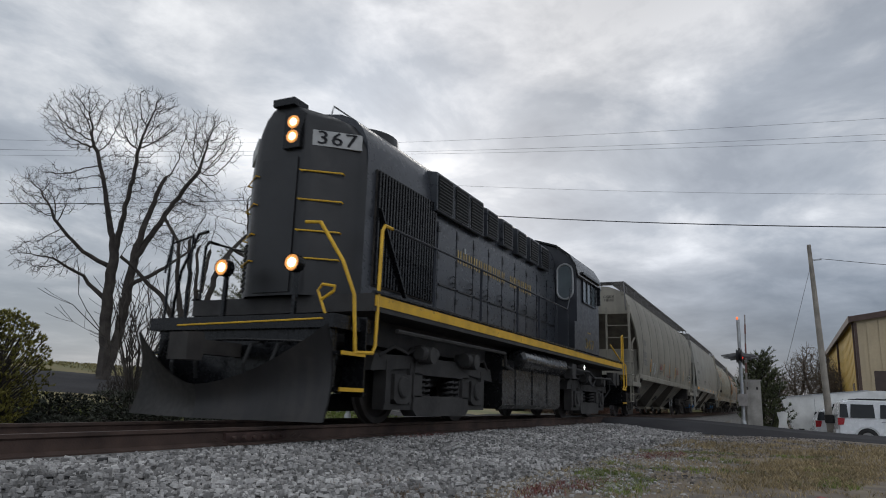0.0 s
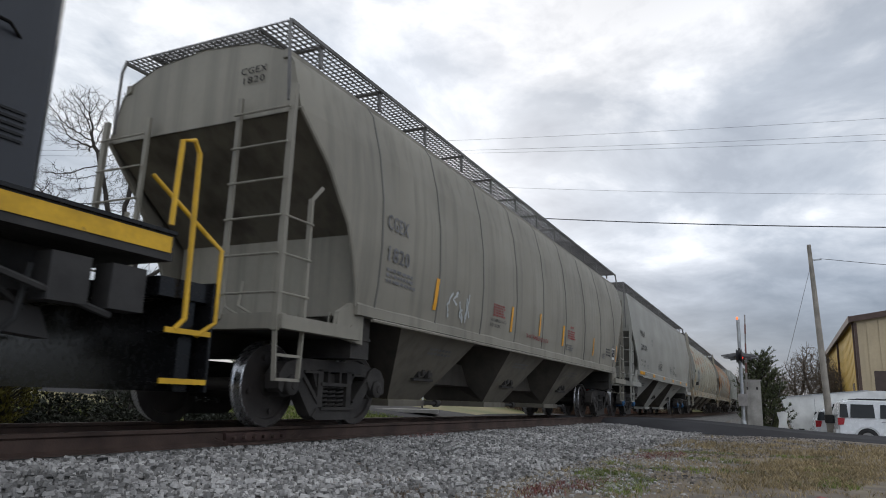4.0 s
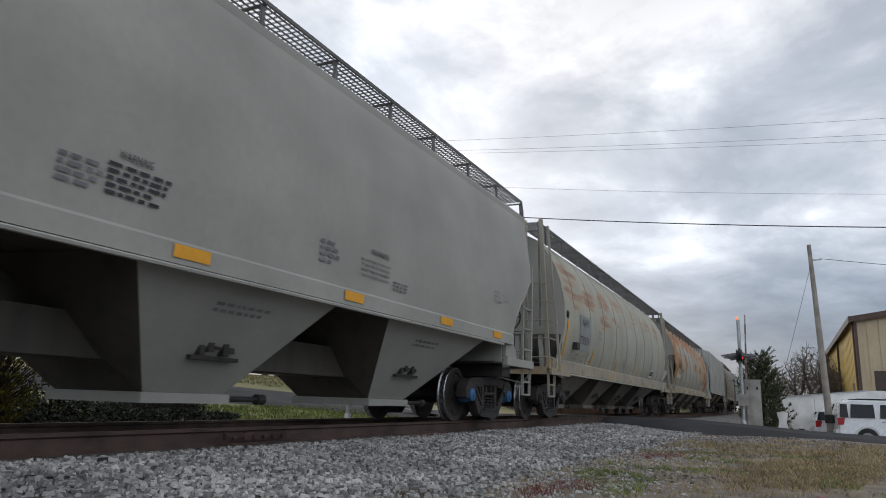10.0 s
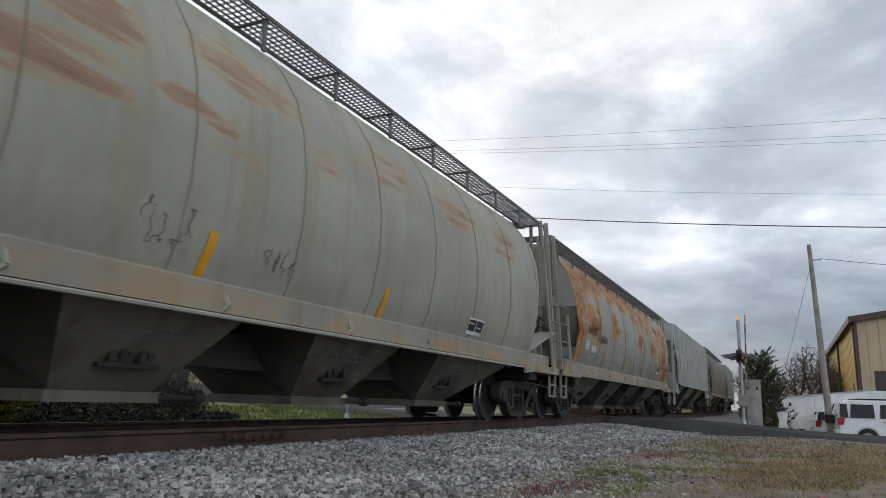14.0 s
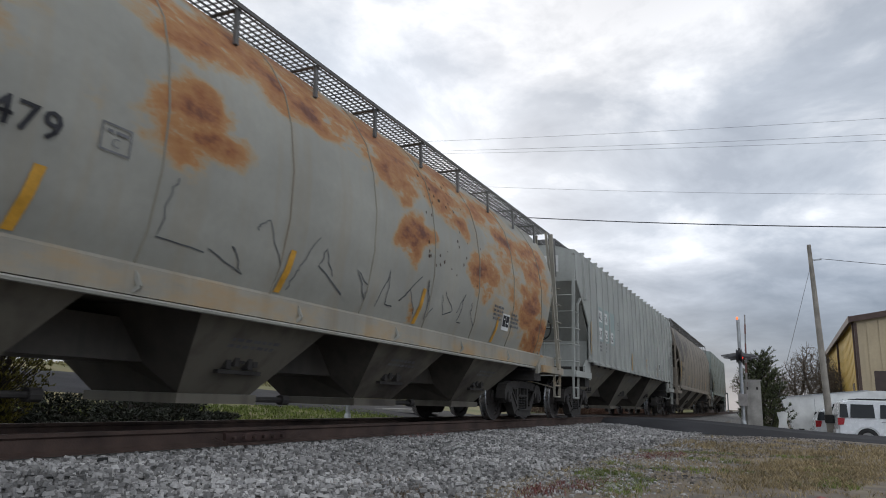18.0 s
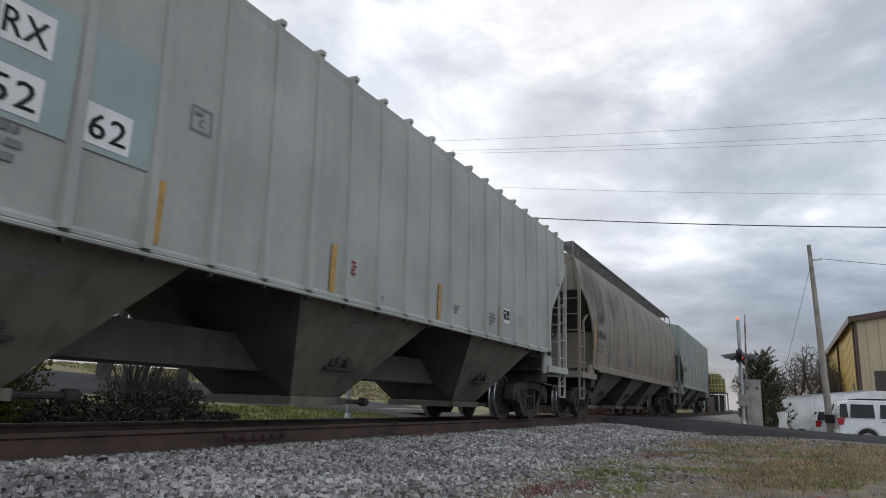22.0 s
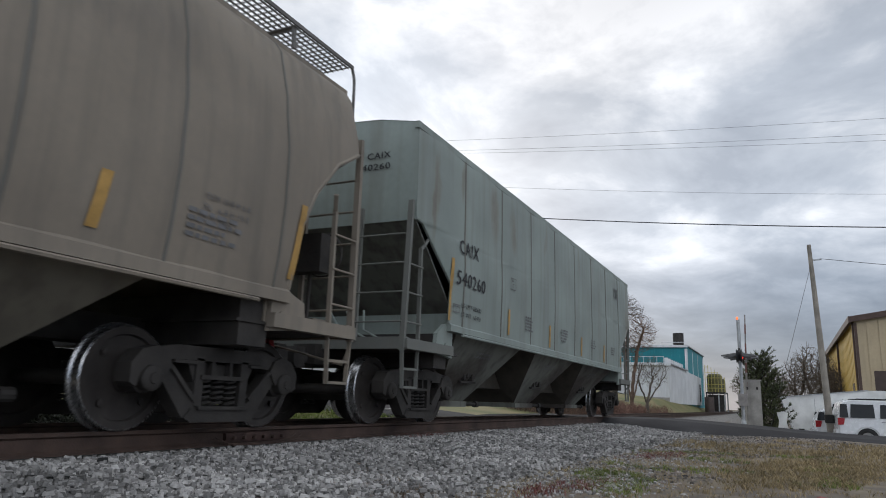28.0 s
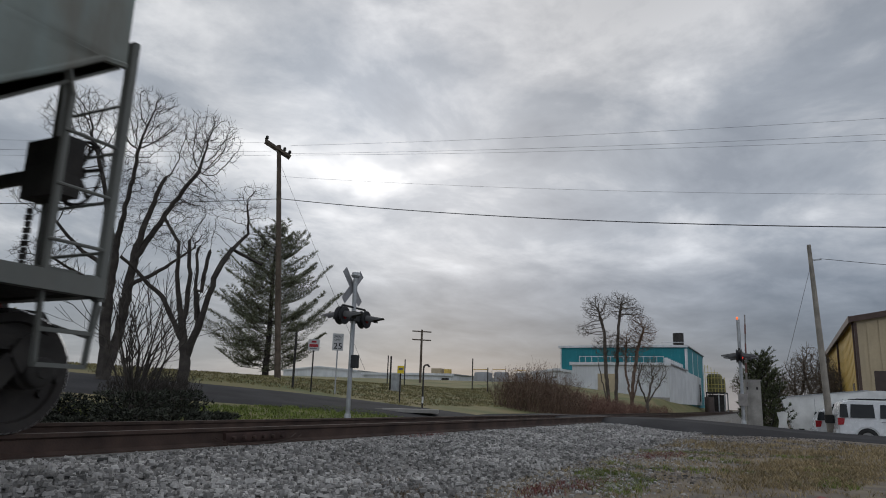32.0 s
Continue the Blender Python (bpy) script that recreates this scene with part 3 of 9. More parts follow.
            bd = abs(self.o["bogies"][0 if e < 0 else 1] - self.mid - xe)
            part("body_bolster", MB().box(min(X(bd - 0.2), X(bd + 0.2)), max(X(bd - 0.2), X(bd + 0.2)), -1.42, 1.42, 0.80, zb + 0.30), M_steel_dark, car)
            for s in (-1, 1):
                di = self.inset(self.sill[1], e)
                mb = MB().prism([(X(di - 0.35), zb + 0.02), (X(di + 0.22), zb - 0.04), (X(di + 0.22), self.sill[0] + 0.02), (X(di - 0.05), self.sill[1] - 0.02), (X(di - 0.30), zb + 0.30)], s * 1.46 - 0.03, s * 1.46 + 0.03)
                mb.lathe([(0.05, s * 1.50), (0.09, s * 1.50), (0.09, s * 1.45), (0.05, s * 1.45)], 14, "y", (X(di + 0.02), 0, zb + 0.10))
                part("bolster_plate", mb, self.paint, car)
                # flange along the cut edge of the side sheet
                pts = [(X(self.inset(z, e)), s * (self.w(z) - 0.01), z) for z in [zc + 0.02] + [q for q, _ in self.edges[e] if q < zc] + ([self.sill[1]] if self.edges[e][-1][0] > self.sill[1] else [])]
                part("edge_flange", MB().tube(pts, 0.028, 6), self.paint, car)
                self.ladders(e, s, X, zb, zc)
            # posts between deck and end sheet
            for y in self.o.get("posts", ()):
                d0 = self.inset(zc, e) + 0.05
                mb = MB().plate([(X(d0), y, zc - 0.02), (X(d0 - 0.12), y * 1.10, zb + 0.05), (X(d0 + 0.30), y * 1.10, zb + 0.05), (X(d0 + 0.34), y, zc - 0.25)], 0.02)
                mb.bar((X(d0), y, zc - 0.02), (X(d0 - 0.12), y * 1.10, zb + 0.05), 0.10, 0.03)
                part("end_post", mb, self.o.get("end_paint", self.paint), car)
            bk = self.o.get("bulkhead", 1.35)
            zk = zc - (zc - dz) * bk / run - 0.02
            part("bulkhead", MB().box(min(X(bk), X(bk + 0.03)), max(X(bk), X(bk + 0.03)), -1.44, 1.44, zb + 0.05, zk), self.o.get("end_paint", self.paint), car)
            for y in (-1.1, -0.6, 0.6, 1.1):
                part("gusset", MB().prism([(X(bk - 0.005), zb + 0.05), (X(bk - 0.005), zb + 0.35), (X(bk - 0.10), zb + 0.05)], y - 0.01, y + 0.01), self.paint, car)
            if e == (1 if self.o.get("brake_rear", True) else -1):
                self.brake(X, zb)
            else:
                mb = MB().lathe([(0.0, -0.62), (0.16, -0.60), (0.20, -0.50), (0.20, 0.50), (0.16, 0.60), (0.0, 0.62)], 18, "y", (X(0.62), 0, zb + 0.62))
                mb.box(min(X(0.5), X(0.75)), max(X(0.5), X(0.75)), -0.5, 0.5, zb + 0.1, zb + 0.42)
                if self.o.get("reservoir"):
                    part("air_reservoir", mb, self.paint, car)
                mb = MB()
                for k in range(3):
                    mb.tube([(X(0.45), -0.5 + 0.3 * k, zb + 0.6), (X(0.30), -0.6 + 0.2 * k, zb + 0.30), (X(0.25), -1.0 + 0.2 * k, zb + 0.12)], 0.016, 6)
                part("brake_pipe", mb, self.paint, car)

    def ladders(self, e, s, X, zb, zc):
        yl = s * 1.47
        top_side = min(zc, self.o.get("ladder", 2.55))
        tall = self.o.get("tall")
        high = tall
        if tall:
            top_side = zc
            if e < 0 and "side_top" in self.o:
                high = self.o["side_top"]
        mb = MB().bar((X(-0.10), yl, zb - 0.02), (X(-0.08), s * (self.w(zc) - 0.04), zc + 0.25), 0.075, 0.055) if not tall else MB().bar((X(-0.04), yl, zb), (X(-0.04), s * 1.28, tall), 0.085, 0.07)
        post = part("ladder", mb, self.o.get("end_steel", self.paint), self.car)
        mb = MB().bar((X(-0.10), s * 0.72, zb + 0.1), (X(-0.08), s * 0.72, zc + 0.20), 0.06, 0.04) if not tall else MB().bar((X(-0.04), s * 0.98, zb + 0.1), (X(-0.04), s * 0.92, tall), 0.065, 0.06)
        stile = part("ladder", mb, self.o.get("end_steel", self.paint), self.car)
        mb = MB().bar((X(0.34), yl, zb + 0.08), (X(0.34), yl, top_side - 0.1), 0.05, 0.04).bar((X(0.34), yl, top_side - 0.12), (X(0.44), s * (self.w(2.6) - 0.03), top_side + 0.05), 0.05, 0.04) if not tall else MB().bar((X(0.40), yl - s * -0.12, zb + 0.08), (X(0.40 if high > 3 else 0.50), s * (1.30 if high > 3 else 1.46), high - 0.05), 0.05, 0.05)
        side = part("ladder", mb, self.o.get("end_steel", self.paint), self.car)
        z = zb + 0.36
        n = 0
        while z < (zc if not tall else 3.0):
            part("rung", MB().tube([(X(-0.14), yl, z), (X(-0.14), s * (0.97 if tall else 0.70), z)], 0.013, 6), self.o.get("end_steel", self.paint), stile)
            if z < (top_side if not tall else 2.7):
                part("rung", MB().tube([(X(-0.12), yl + s * 0.03, z), (X(0.37 if not tall or high > 3 else 0.50), yl + s * 0.03, z)], 0.013, 6), self.o.get("end_steel", self.paint), side)
            z += 0.40
            n += 1
        mb = MB()
        mb.bar((X(-0.10), yl, zb + 0.02), (X(-0.06), yl, 0.50), 0.05, 0.02)
        mb.bar((X(0.34), yl, zb + 0.02), (X(0.32), yl, 0.50), 0.05, 0.02)
        mb.bar((X(-0.09), yl, 0.74), (X(0.33), yl, 0.74), 0.03, 0.03)
        mb.bar((X(-0.07), yl, 0.50), (X(0.33), yl, 0.50), 0.05, 0.03)
        part("stirrup_step", mb, self.o.get("end_steel", self.paint), self.car)

    def brake(self, X, zb):
        mb = MB()
        zc = zb + 1.05
        mb.lathe([(0.265, X(-0.16) - 0.016), (0.282, X(-0.16)), (0.265, X(-0.16) + 0.016), (0.25, X(-0.16)), (0.265, X(-0.16) - 0.016)], 24, "x", (0, -0.98, zc))
        spokes = []
        for k in range(6):
            a = k * math.pi / 3
            spokes.append(MB().bar((X(-0.13), -0.98, zc), (X(-0.16), -0.98 + 0.25 * math.cos(a), zc + 0.25 * math.sin(a)), 0.03, 0.02))
        mb.lathe([(0.0, X(-0.18)), (0.05, X(-0.18)), (0.06, X(-0.08)), (0.06, X(0.0))], 12, "x", (0, -0.98, zc))
        wheel = part("brake_wheel", mb, M_steel_dark, self.car, "dark steel spoked brake wheel")
        for sp in spokes:
            part("spoke", sp, M_steel_dark, wheel)
        mb = MB().box(min(X(-0.08), X(0.10)), max(X(-0.08), X(0.10)), -1.12, -0.66, zc - 0.25, zc + 0.22)
        mb.box(min(X(0.0), X(0.06)), max(X(0.0), X(0.06)), -1.0, 0.6, zc - 0.10, zc)
        mb.tube([(X(-0.02), -0.90, zc - 0.25), (X(-0.02), -0.88, zb + 0.1)], 0.03, 6)
        part("brake_gear", mb, M_steel_dark, self.car)
        mb = MB().box(min(X(-0.18), X(0.12)), max(X(-0.18), X(0.12)), -1.1, 0.4, zb + 0.20, zb + 0.24)
        part("brake_platform", mb, self.o.get("end_steel", self.paint), self.car)
        chain = MB()
        for k in range(14):
            z = zc - 0.28 - 0.055 * k
            chain.box(min(X(-0.10), X(-0.13)), max(X(-0.10), X(-0.13)), -0.50 - 0.012 * (k % 2), -0.46 + 0.012 * (k % 2), z - 0.022, z + 0.022)
        part("brake_chain", chain, M_steel_dark, self.car)
        part("brake_hose", MB().tube([(X(-0.02), -0.35, zb + 0.02), (X(-0.06), -0.36, zb - 0.25), (X(-0.03), -0.33, zb - 0.5)], 0.06, 8), M_ink_red, self.car, "dark red brake cylinder")
        part("uncoupling_lever", MB().tube([(X(-0.15), -1.45, zb - 0.05), (X(-0.22), -1.3, zb - 0.28), (X(-0.24), -0.6, zb - 0.12), (X(-0.3), -0.1, zb - 0.02)], 0.016, 6), self.o.get("end_steel", self.paint), self.car)

    def hoppers(self, bays):
        outs = [x - self.mid for x in self.o["outlets"]]
        ol, zo, gap = self.o.get("outlet_len", 1.05), 0.34, self.o.get("gap", 0.55)
        zs = self.sill[0] + 0.06
        ws, wb = self.w(zs) - 0.06, 0.62
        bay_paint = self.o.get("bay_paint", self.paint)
        # the end slopes run on from the slope sheets
        for i, c in enumerate(outs):
            oa, ob = c - ol / 2, c + ol / 2
            if i == 0:
                run = oa - self.x0
                xa = self.x0 + run * (self.zcut - zs) / (self.zcut - 0.5)
            else:
                xa = (outs[i - 1] + c) / 2 + gap
            if i == len(outs) - 1:
                run = self.x1 - ob
                xb = self.x1 - run * (self.zcut - zs) / (self.zcut - 0.5)
            else:
                xb = (outs[i + 1] + c) / 2 - gap
            ra = xa if i == 0 else xa - gap * 0.6
            rb = xb if i == len(outs) - 1 else xb + gap * 0.6
            vs = [(xa, -ws, zs), (xb, -ws, zs), (xb, ws, zs), (xa, ws, zs), (oa, -wb, zo), (ob, -wb, zo), (ob, wb, zo), (oa, wb, zo), (ra, 0, zs), (rb, 0, zs)]
            mb = MB().add(vs, [(0, 1, 5, 4), (1, 9, 6, 5), (9, 2, 6), (2, 3, 7, 6), (3, 8, 4, 7), (8, 0, 4), (4, 5, 6, 7), (3, 2, 9, 1, 0, 8)])
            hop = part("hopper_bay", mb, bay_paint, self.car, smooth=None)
            # faces sloping along the car get a dark colour that paints their shade
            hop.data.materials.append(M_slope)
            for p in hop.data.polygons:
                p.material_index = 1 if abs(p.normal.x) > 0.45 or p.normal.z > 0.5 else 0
            mb = MB().box(oa - 0.05, ob + 0.05, -wb - 0.05, wb + 0.05, zo - 0.10, zo - 0.003)
            part("outlet_gate", mb, self.o.get("gate_paint", bay_paint), hop)
            mb = MB().tube([(ob + 0.05, -wb - 0.02, zo - 0.05), (ob + 0.52, -wb - 0.02, zo - 0.05)], 0.03, 8)
            mb.lathe([(0.0, ob + 0.50), (0.06, ob + 0.50), (0.06, ob + 0.62), (0.0, ob + 0.62)], 10, "x", (0, -wb - 0.02, zo - 0.05))
            part("gate_shaft", mb, M_steel_dark, hop)
            part("gate_shaft", MB().bar((ob + 0.05, wb, zo - 0.05), (ob + 0.5, wb, zo - 0.05), 0.05), M_steel_dark, hop)
            mb = MB()
            zz = zs - 0.62 * (zs - zo)
            yy = ws + (wb - ws) * 0.62
            for k in range(5):
                mb.box(c - 0.22 + 0.1 * k, c - 0.15 + 0.1 * k, -yy - 0.04 - 0.02 * (k % 2), -yy + 0.03, zz - 0.05 + 0.03 * (k % 3), zz + 0.04 + 0.03 * (k % 2))
            mb.box(c - 0.3, c + 0.35, -yy - 0.01, -yy + 0.05, zz - 0.10, zz - 0.06)
            part("vibrator_bracket", mb, M_steel_dark, hop)
            self.bay_print(c, ws, wb, zs, zo, hop)
        # plate and sill between the bays, in the same painted underbody shade
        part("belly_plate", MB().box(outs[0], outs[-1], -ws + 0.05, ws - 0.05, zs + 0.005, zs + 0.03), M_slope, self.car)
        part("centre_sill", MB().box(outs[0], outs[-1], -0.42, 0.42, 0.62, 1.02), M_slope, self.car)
        if self.o.get("pipe", True):
            for s in (-1, 1):
                y = s * (self.w(self.sill[0]) + 0.045)
                part("side_pipe", MB().tube([(self.x0 + 1.6, y, self.sill[0] - 0.03), (self.x1 - 1.6, y, self.sill[0] - 0.03)], 0.022, 6), self.paint, self.car)

    def bay_print(self, c, ws, wb, zs, zo, hop):
        """Two rows of small print on the sloping side of a bay."""
        mb, rnd = MB(), random.Random(int(c * 10))
        for r in range(2):
            z0 = zs - 0.28 - 0.06 * r
            x = c - 0.35
            while x < c + 0.35:
                l = rnd.uniform(0.04, 0.11)
                q = []
                for z in (z0, z0 + 0.03):
                    q.append(-(wb + (ws - wb) * (z - zo) / (zs - zo)) - 0.006)
                mb.add([(x, q[0], z0), (x + l, q[0], z0), (x + l, q[1], z0 + 0.03), (x, q[1], z0 + 0.03)], [(0, 1, 2, 3)])
                x += l + 0.03
        tagged(part("small_print", mb, M_ink_grey, hop), kind="stuff")

    def boards(self):
        o = self.o
        if o.get("board_z") is None:
            return
        zb, y0, y1 = o["board_z"], o.get("board_y", (0.78, 1.28))[0], o.get("board_y", (0.78, 1.28))[1]
        L0, L1 = self.x0 - 0.05, self.x1 + 0.05
        m = o.get("board_paint", M_grating)
        for s in (-1, 1):
            mb = MB()
            nb = 7
            for k in range(nb):
                y = y0 + (y1 - y0) * k / (nb - 1)
                edge = k in (0, nb - 1)
                mb.box(L0, L1, s * y - (0.012 if edge else 0.005), s * y + (0.012 if edge else 0.005), zb - (0.045 if edge else 0.02), zb)
            x, k = L0, 0
            while x < L1:
                mb.box(x, x + 0.010, min(s * y0, s * y1), max(s * y0, s * y1), zb - 0.019, zb - 0.002)
                x += 0.085
            part("running_board", mb, m, self.car, "galvanised steel grating walkway")
            x = L0 + 0.6
            while x < L1:
                mb = MB().bar((x, s * y0, zb - 0.05), (x, s * y1, zb - 0.05), 0.05, 0.02)
                mb.bar((x, s * (y1 - 0.04), zb - 0.05), (x, s * (y1 - 0.02), zb - o.get("board_drop", 0.32)), 0.035, 0.05)
                part("board_bracket", mb, m, self.car)
                x += 1.35
            if o.get("hand_rail"):
                mb = MB()
                mb.tube([(L0, s * y1, zb + 0.0), (L0, s * y1, zb + 0.22), (L1, s * y1, zb + 0.22), (L1, s * y1, zb)], 0.016, 6)
                x = L0 + 1.35
                while x < L1 - 0.5:
                    mb.tube([(x, s * y1, zb), (x, s * y1, zb + 0.22)], 0.013, 6)
                    x += 1.35
                part("walkway_edge", mb, m, self.car)
        for xe in (L0, L1 - 0.55):
            mb = MB()
            for k in range(10):
                mb.box(xe + 0.06 * k, xe + 0.06 * k + 0.012, -y0, y0, zb - 0.03, zb)
            y = -y0
            while y < y0:
                mb.box(xe, xe + 0.55, y, y + 0.010, zb - 0.022, zb - 0.003)
                y += 0.085
            part("end_walkway", mb, m, self.car)
            for y in (-y1 + 0.02, y1 - 0.02):
                mb = MB()
                xq = L0 if xe == L0 else L1
                mb.tube([(xq, y, zb), (xq + (-0.03 if xe == L0 else 0.03), y * 1.02, zb - 0.18), (xq, y * 1.05, self.zcut + 0.1)], 0.02, 6)
                part("grab_iron", mb, m, self.car)

    def ribs(self, n, width, depth, cap):
        zs = [z for z, _ in self.profile[:-2]]
        za, zb = self.sill[1] - 0.05, zs[-1]
        for i in range(1, n):
            f = i / n
            for s in (-1, 1):
                x = self.x0 + (self.x1 - self.x0) * f
                ins = self.inset(za)
                lo = za if (x - self.x0 > ins and self.x1 - x > ins) else self.zcut + 0.05
                if lo > za and (x - self.x0 > 0.3 * ins):
                    lo = self.zcut - 0.4
                w1, w2 = self.w(lo), self.w(zb)
                mb = MB()
                for z, ww in ((lo, w1), (zb, w2)):
                    for dx, dy in ((-width / 2, 0.0), (-width * 0.36, depth), (width * 0.36, depth), (width / 2, 0.0)):
                        mb.v.append((x + dx, s * (ww + dy), z))
                mb.f += [(0, 1, 5, 4), (1, 2, 6, 5), (2, 3, 7, 6), (0, 3, 2, 1), (4, 5, 6, 7)]
                mb.box(x - width * 0.36, x + width * 0.36, min(s * (w2 - 0.05), s * (w2 + depth + 0.02)), max(s * (w2 - 0.05), s * (w2 + depth + 0.02)), zb, zb + cap)
                rib = part("rib", mb, self.paint, self.car)
                if lo == za:
                    part("foot_bracket", MB().prism([(x - width * 0.4, za - 0.02), (x + width * 0.4, za - 0.02), (x, za - 0.10)], min(s * w1, s * (w1 + depth * 0.8)), max(s * w1, s * (w1 + depth * 0.8))), M_steel_dark, rib)

    # -- markings on the side that faces the camera --
    def letter(self, text, x, z, size, mat=None, wide=1.0, name="lettering", dy=0.008, to=None):
        me = text_mesh(text, size * 1.39, wide)
        if to:
            k = (to - x) / max(v.co.x for v in me.vertices)
            for v in me.vertices:
                v.co.x *= k
        for v in me.vertices:
            zz = z + v.co.y
            v.co = (x - self.mid + v.co.x, -(self.out(x - self.mid + v.co.x, zz) + dy + 0.008), zz)
        part(name, me, mat or M_ink, self.car)

    def lines(self, x, z, width, rows, gap, mat=None, h=0.55):
        """Small writing that cannot be read, as short bars."""
        mb, rnd = MB(), random.Random(int(x * 100) + rows)
        for r in range(rows):
            zz, xx = z - r * gap, x - self.mid
            end = xx + width * rnd.uniform(0.7, 1.0)
            while xx < end:
                l = rnd.uniform(0.04, 0.12)
                ww, w2 = self.out(xx + l / 2, zz) + 0.016, self.out(xx + l / 2, zz + gap * h) + 0.016
                mb.add([(xx, -ww, zz), (xx + l, -ww, zz), (xx + l, -w2, zz + gap * h), (xx, -w2, zz + gap * h)], [(0, 1, 2, 3)])
                xx += l + rnd.uniform(0.02, 0.04)
        tagged(part("small_print", mb, mat or M_ink_grey, self.car), kind="stuff")

    def patch(self, x0, x1, z0, z1, mat, name="panel_mark", dy=0.005, lean=0.0):
        mb, n = MB(), 6
        for i in range(n + 1):
            z = z0 + (z1 - z0) * i / n
            for x in (x0, x1):
                mb.v.append((x - self.mid + lean * (z - z0), -(self.out(x - self.mid + lean * (z - z0), z) + dy + 0.008), z))
        mb.f = [(2 * i, 2 * i + 1, 2 * i + 3, 2 * i + 2) for i in range(n)]
        part(name, mb, mat, self.car)

    def placard(self, x, z, w, h):
        self.patch(x, x + w, z, z + h, M_white_paint, "placard", 0.006)
        self.patch(x + 0.02, x + w * 0.48, z + h * 0.22, z + h - 0.03, M_ink, "placard_field", 0.009)
        self.patch(x + w * 0.52, x + w - 0.02, z + h * 0.22, z + h - 0.03, M_ink, "placard_field", 0.009)
        for k in range(2):
            self.patch(x + 0.05 + k * w * 0.5, x + w * 0.36 + k * w * 0.5, z + h * (0.62 - 0.2 * k), z + h * (0.70 - 0.2 * k), M_white_paint, "small_print", 0.012)

    def end_letter(self, text, y0, y1, z, size, mat=None):
        """Writing on the end sheet that faces the camera, from y0 to y1."""
        me = text_mesh(text, size * 1.39)
        y0, y1 = -y1, -y0
        k = (y0 - y1) / max(v.co.x for v in me.vertices)
        for v in me.vertices:
            v.co = (self.x0 - 0.008 + self.inset(z), y0 - v.co.x * k, z + v.co.y)
        part("lettering", me, mat or M_ink, self.car)

    def end_patch(self, y0, y1, z0, z1, mat):
        part("number_panel", MB().box(self.x0 - 0.003, self.x0 + 0.013, -y0, -y1, z0, z1), mat, self.car)

    def plate_c(self, x, z, w, h):
        """A small outlined square with a letter C."""
        for a, b, c, d in ((x, x + w, z, z + 0.014), (x, x + w, z + h - 0.014, z + h), (x, x + 0.014, z, z + h), (x + w - 0.014, x + w, z, z + h)):
            self.patch(a, b, c, d, M_ink_grey, "stencil_box", 0.009)
        self.letter("C", x + w * 0.36, z + h * 0.2, h * 0.34, M_ink_grey)
        self.lines(x + w * 0.2, z + h * 0.68, w * 0.5, 1, h * 0.2)

    def scrawl(self, x, z, w, h, seed, mat, r=0.012, strokes=5):
        """Loose painted loops and strokes that spell nothing."""
        rnd = random.Random(seed)
        for k in range(strokes):
            cx, pts = x + w * (k + 0.3) / strokes, []
            sx, corner = w / strokes, [(rnd.uniform(-0.5, 0.5), rnd.uniform(0.0, 1.0)) for _ in range(4)]
            for i in range(13):
                u = i / 12 * 2.999
                (xa, za), (xb, zb_) = corner[int(u)], corner[int(u) + 1]
                v = u - int(u)
                pts.append((cx + sx * (xa + (xb - xa) * v) + 0.02 * math.sin(9 * u), z + h * (za + (zb_ - za) * v) + rnd.uniform(-0.006, 0.006)))
            mb = MB()
            for i, (px, pz) in enumerate(pts):
                q = pts[min(i + 1, 12)]
                o = pts[max(i - 1, 0)]
                t = Vector((q[0] - o[0], q[1] - o[1])).normalized()
                for sgn in (-1, 1):
                    zz = pz + sgn * r * t.x
                    mb.v.append((px - sgn * r * t.y - self.mid, -(self.out(px - self.mid, zz) + 0.009), zz))
            mb.f = [(2 * i, 2 * i + 1, 2 * i + 3, 2 * i + 2) for i in range(12)]
            part("graffiti_stroke", mb, mat, self.car)

    def sill_brackets(self, xs, z):
        for x in xs:
            for s in (-1, 1):
                w0 = self.w(z) + 0.03
                mb = MB().bar((x - self.mid, s * w0, z + 0.10), (x - self.mid + 0.02, s * (w0 + 0.05), z - 0.03), 0.045, 0.03)
                mb.bar((x - self.mid + 0.02, s * (w0 + 0.05), z - 0.03), (x - self.mid - 0.03, s * (w0 - 0.03), z - 0.12), 0.045, 0.03)
                part("sill_bracket", mb, self.paint, self.car)


# ---- paints of the cars ----
def car_paint(name, colour, spread=0.14, streak=0.45, streak_col=(0.13, 0.12, 0.10), spots=None):
    return make(name, colour, 0.62, spread=spread, scale=0.8, fine=12, bump=0.05, streak=streak, streak_col=streak_col, spots=spots, spec=0.35)


def rust_paint(name, colour, amount, zlo, zhi, streak=0.35):
    """Pale paint with rust blooms that break out between two heights."""
    m = car_paint(name, colour, streak=streak, streak_col=(0.20, 0.15, 0.09))
    bloom(m, [(0.0, 0.5 * (zlo + zhi), 99.0, 0.5 * (zhi - zlo), amount)], RUST_RAMP, (0.55, 1.0, 1.35), 0.22, 1.0)
    return m


RUST_RAMP = ((0.16, (0.42, 0.31, 0.17, 0.0)), (0.27, (0.40, 0.25, 0.10, 0.45)), (0.42, (0.37, 0.165, 0.042, 0.88)), (0.74, (0.27, 0.095, 0.026, 0.95)), (1.0, (0.13, 0.045, 0.024, 1)))
SMEAR_RAMP = ((0.16, (0.42, 0.33, 0.20, 0.0)), (0.30, (0.40, 0.29, 0.16, 0.40)), (0.48, (0.31, 0.175, 0.105, 0.75)), (1.0, (0.20, 0.09, 0.055, 0.9)))


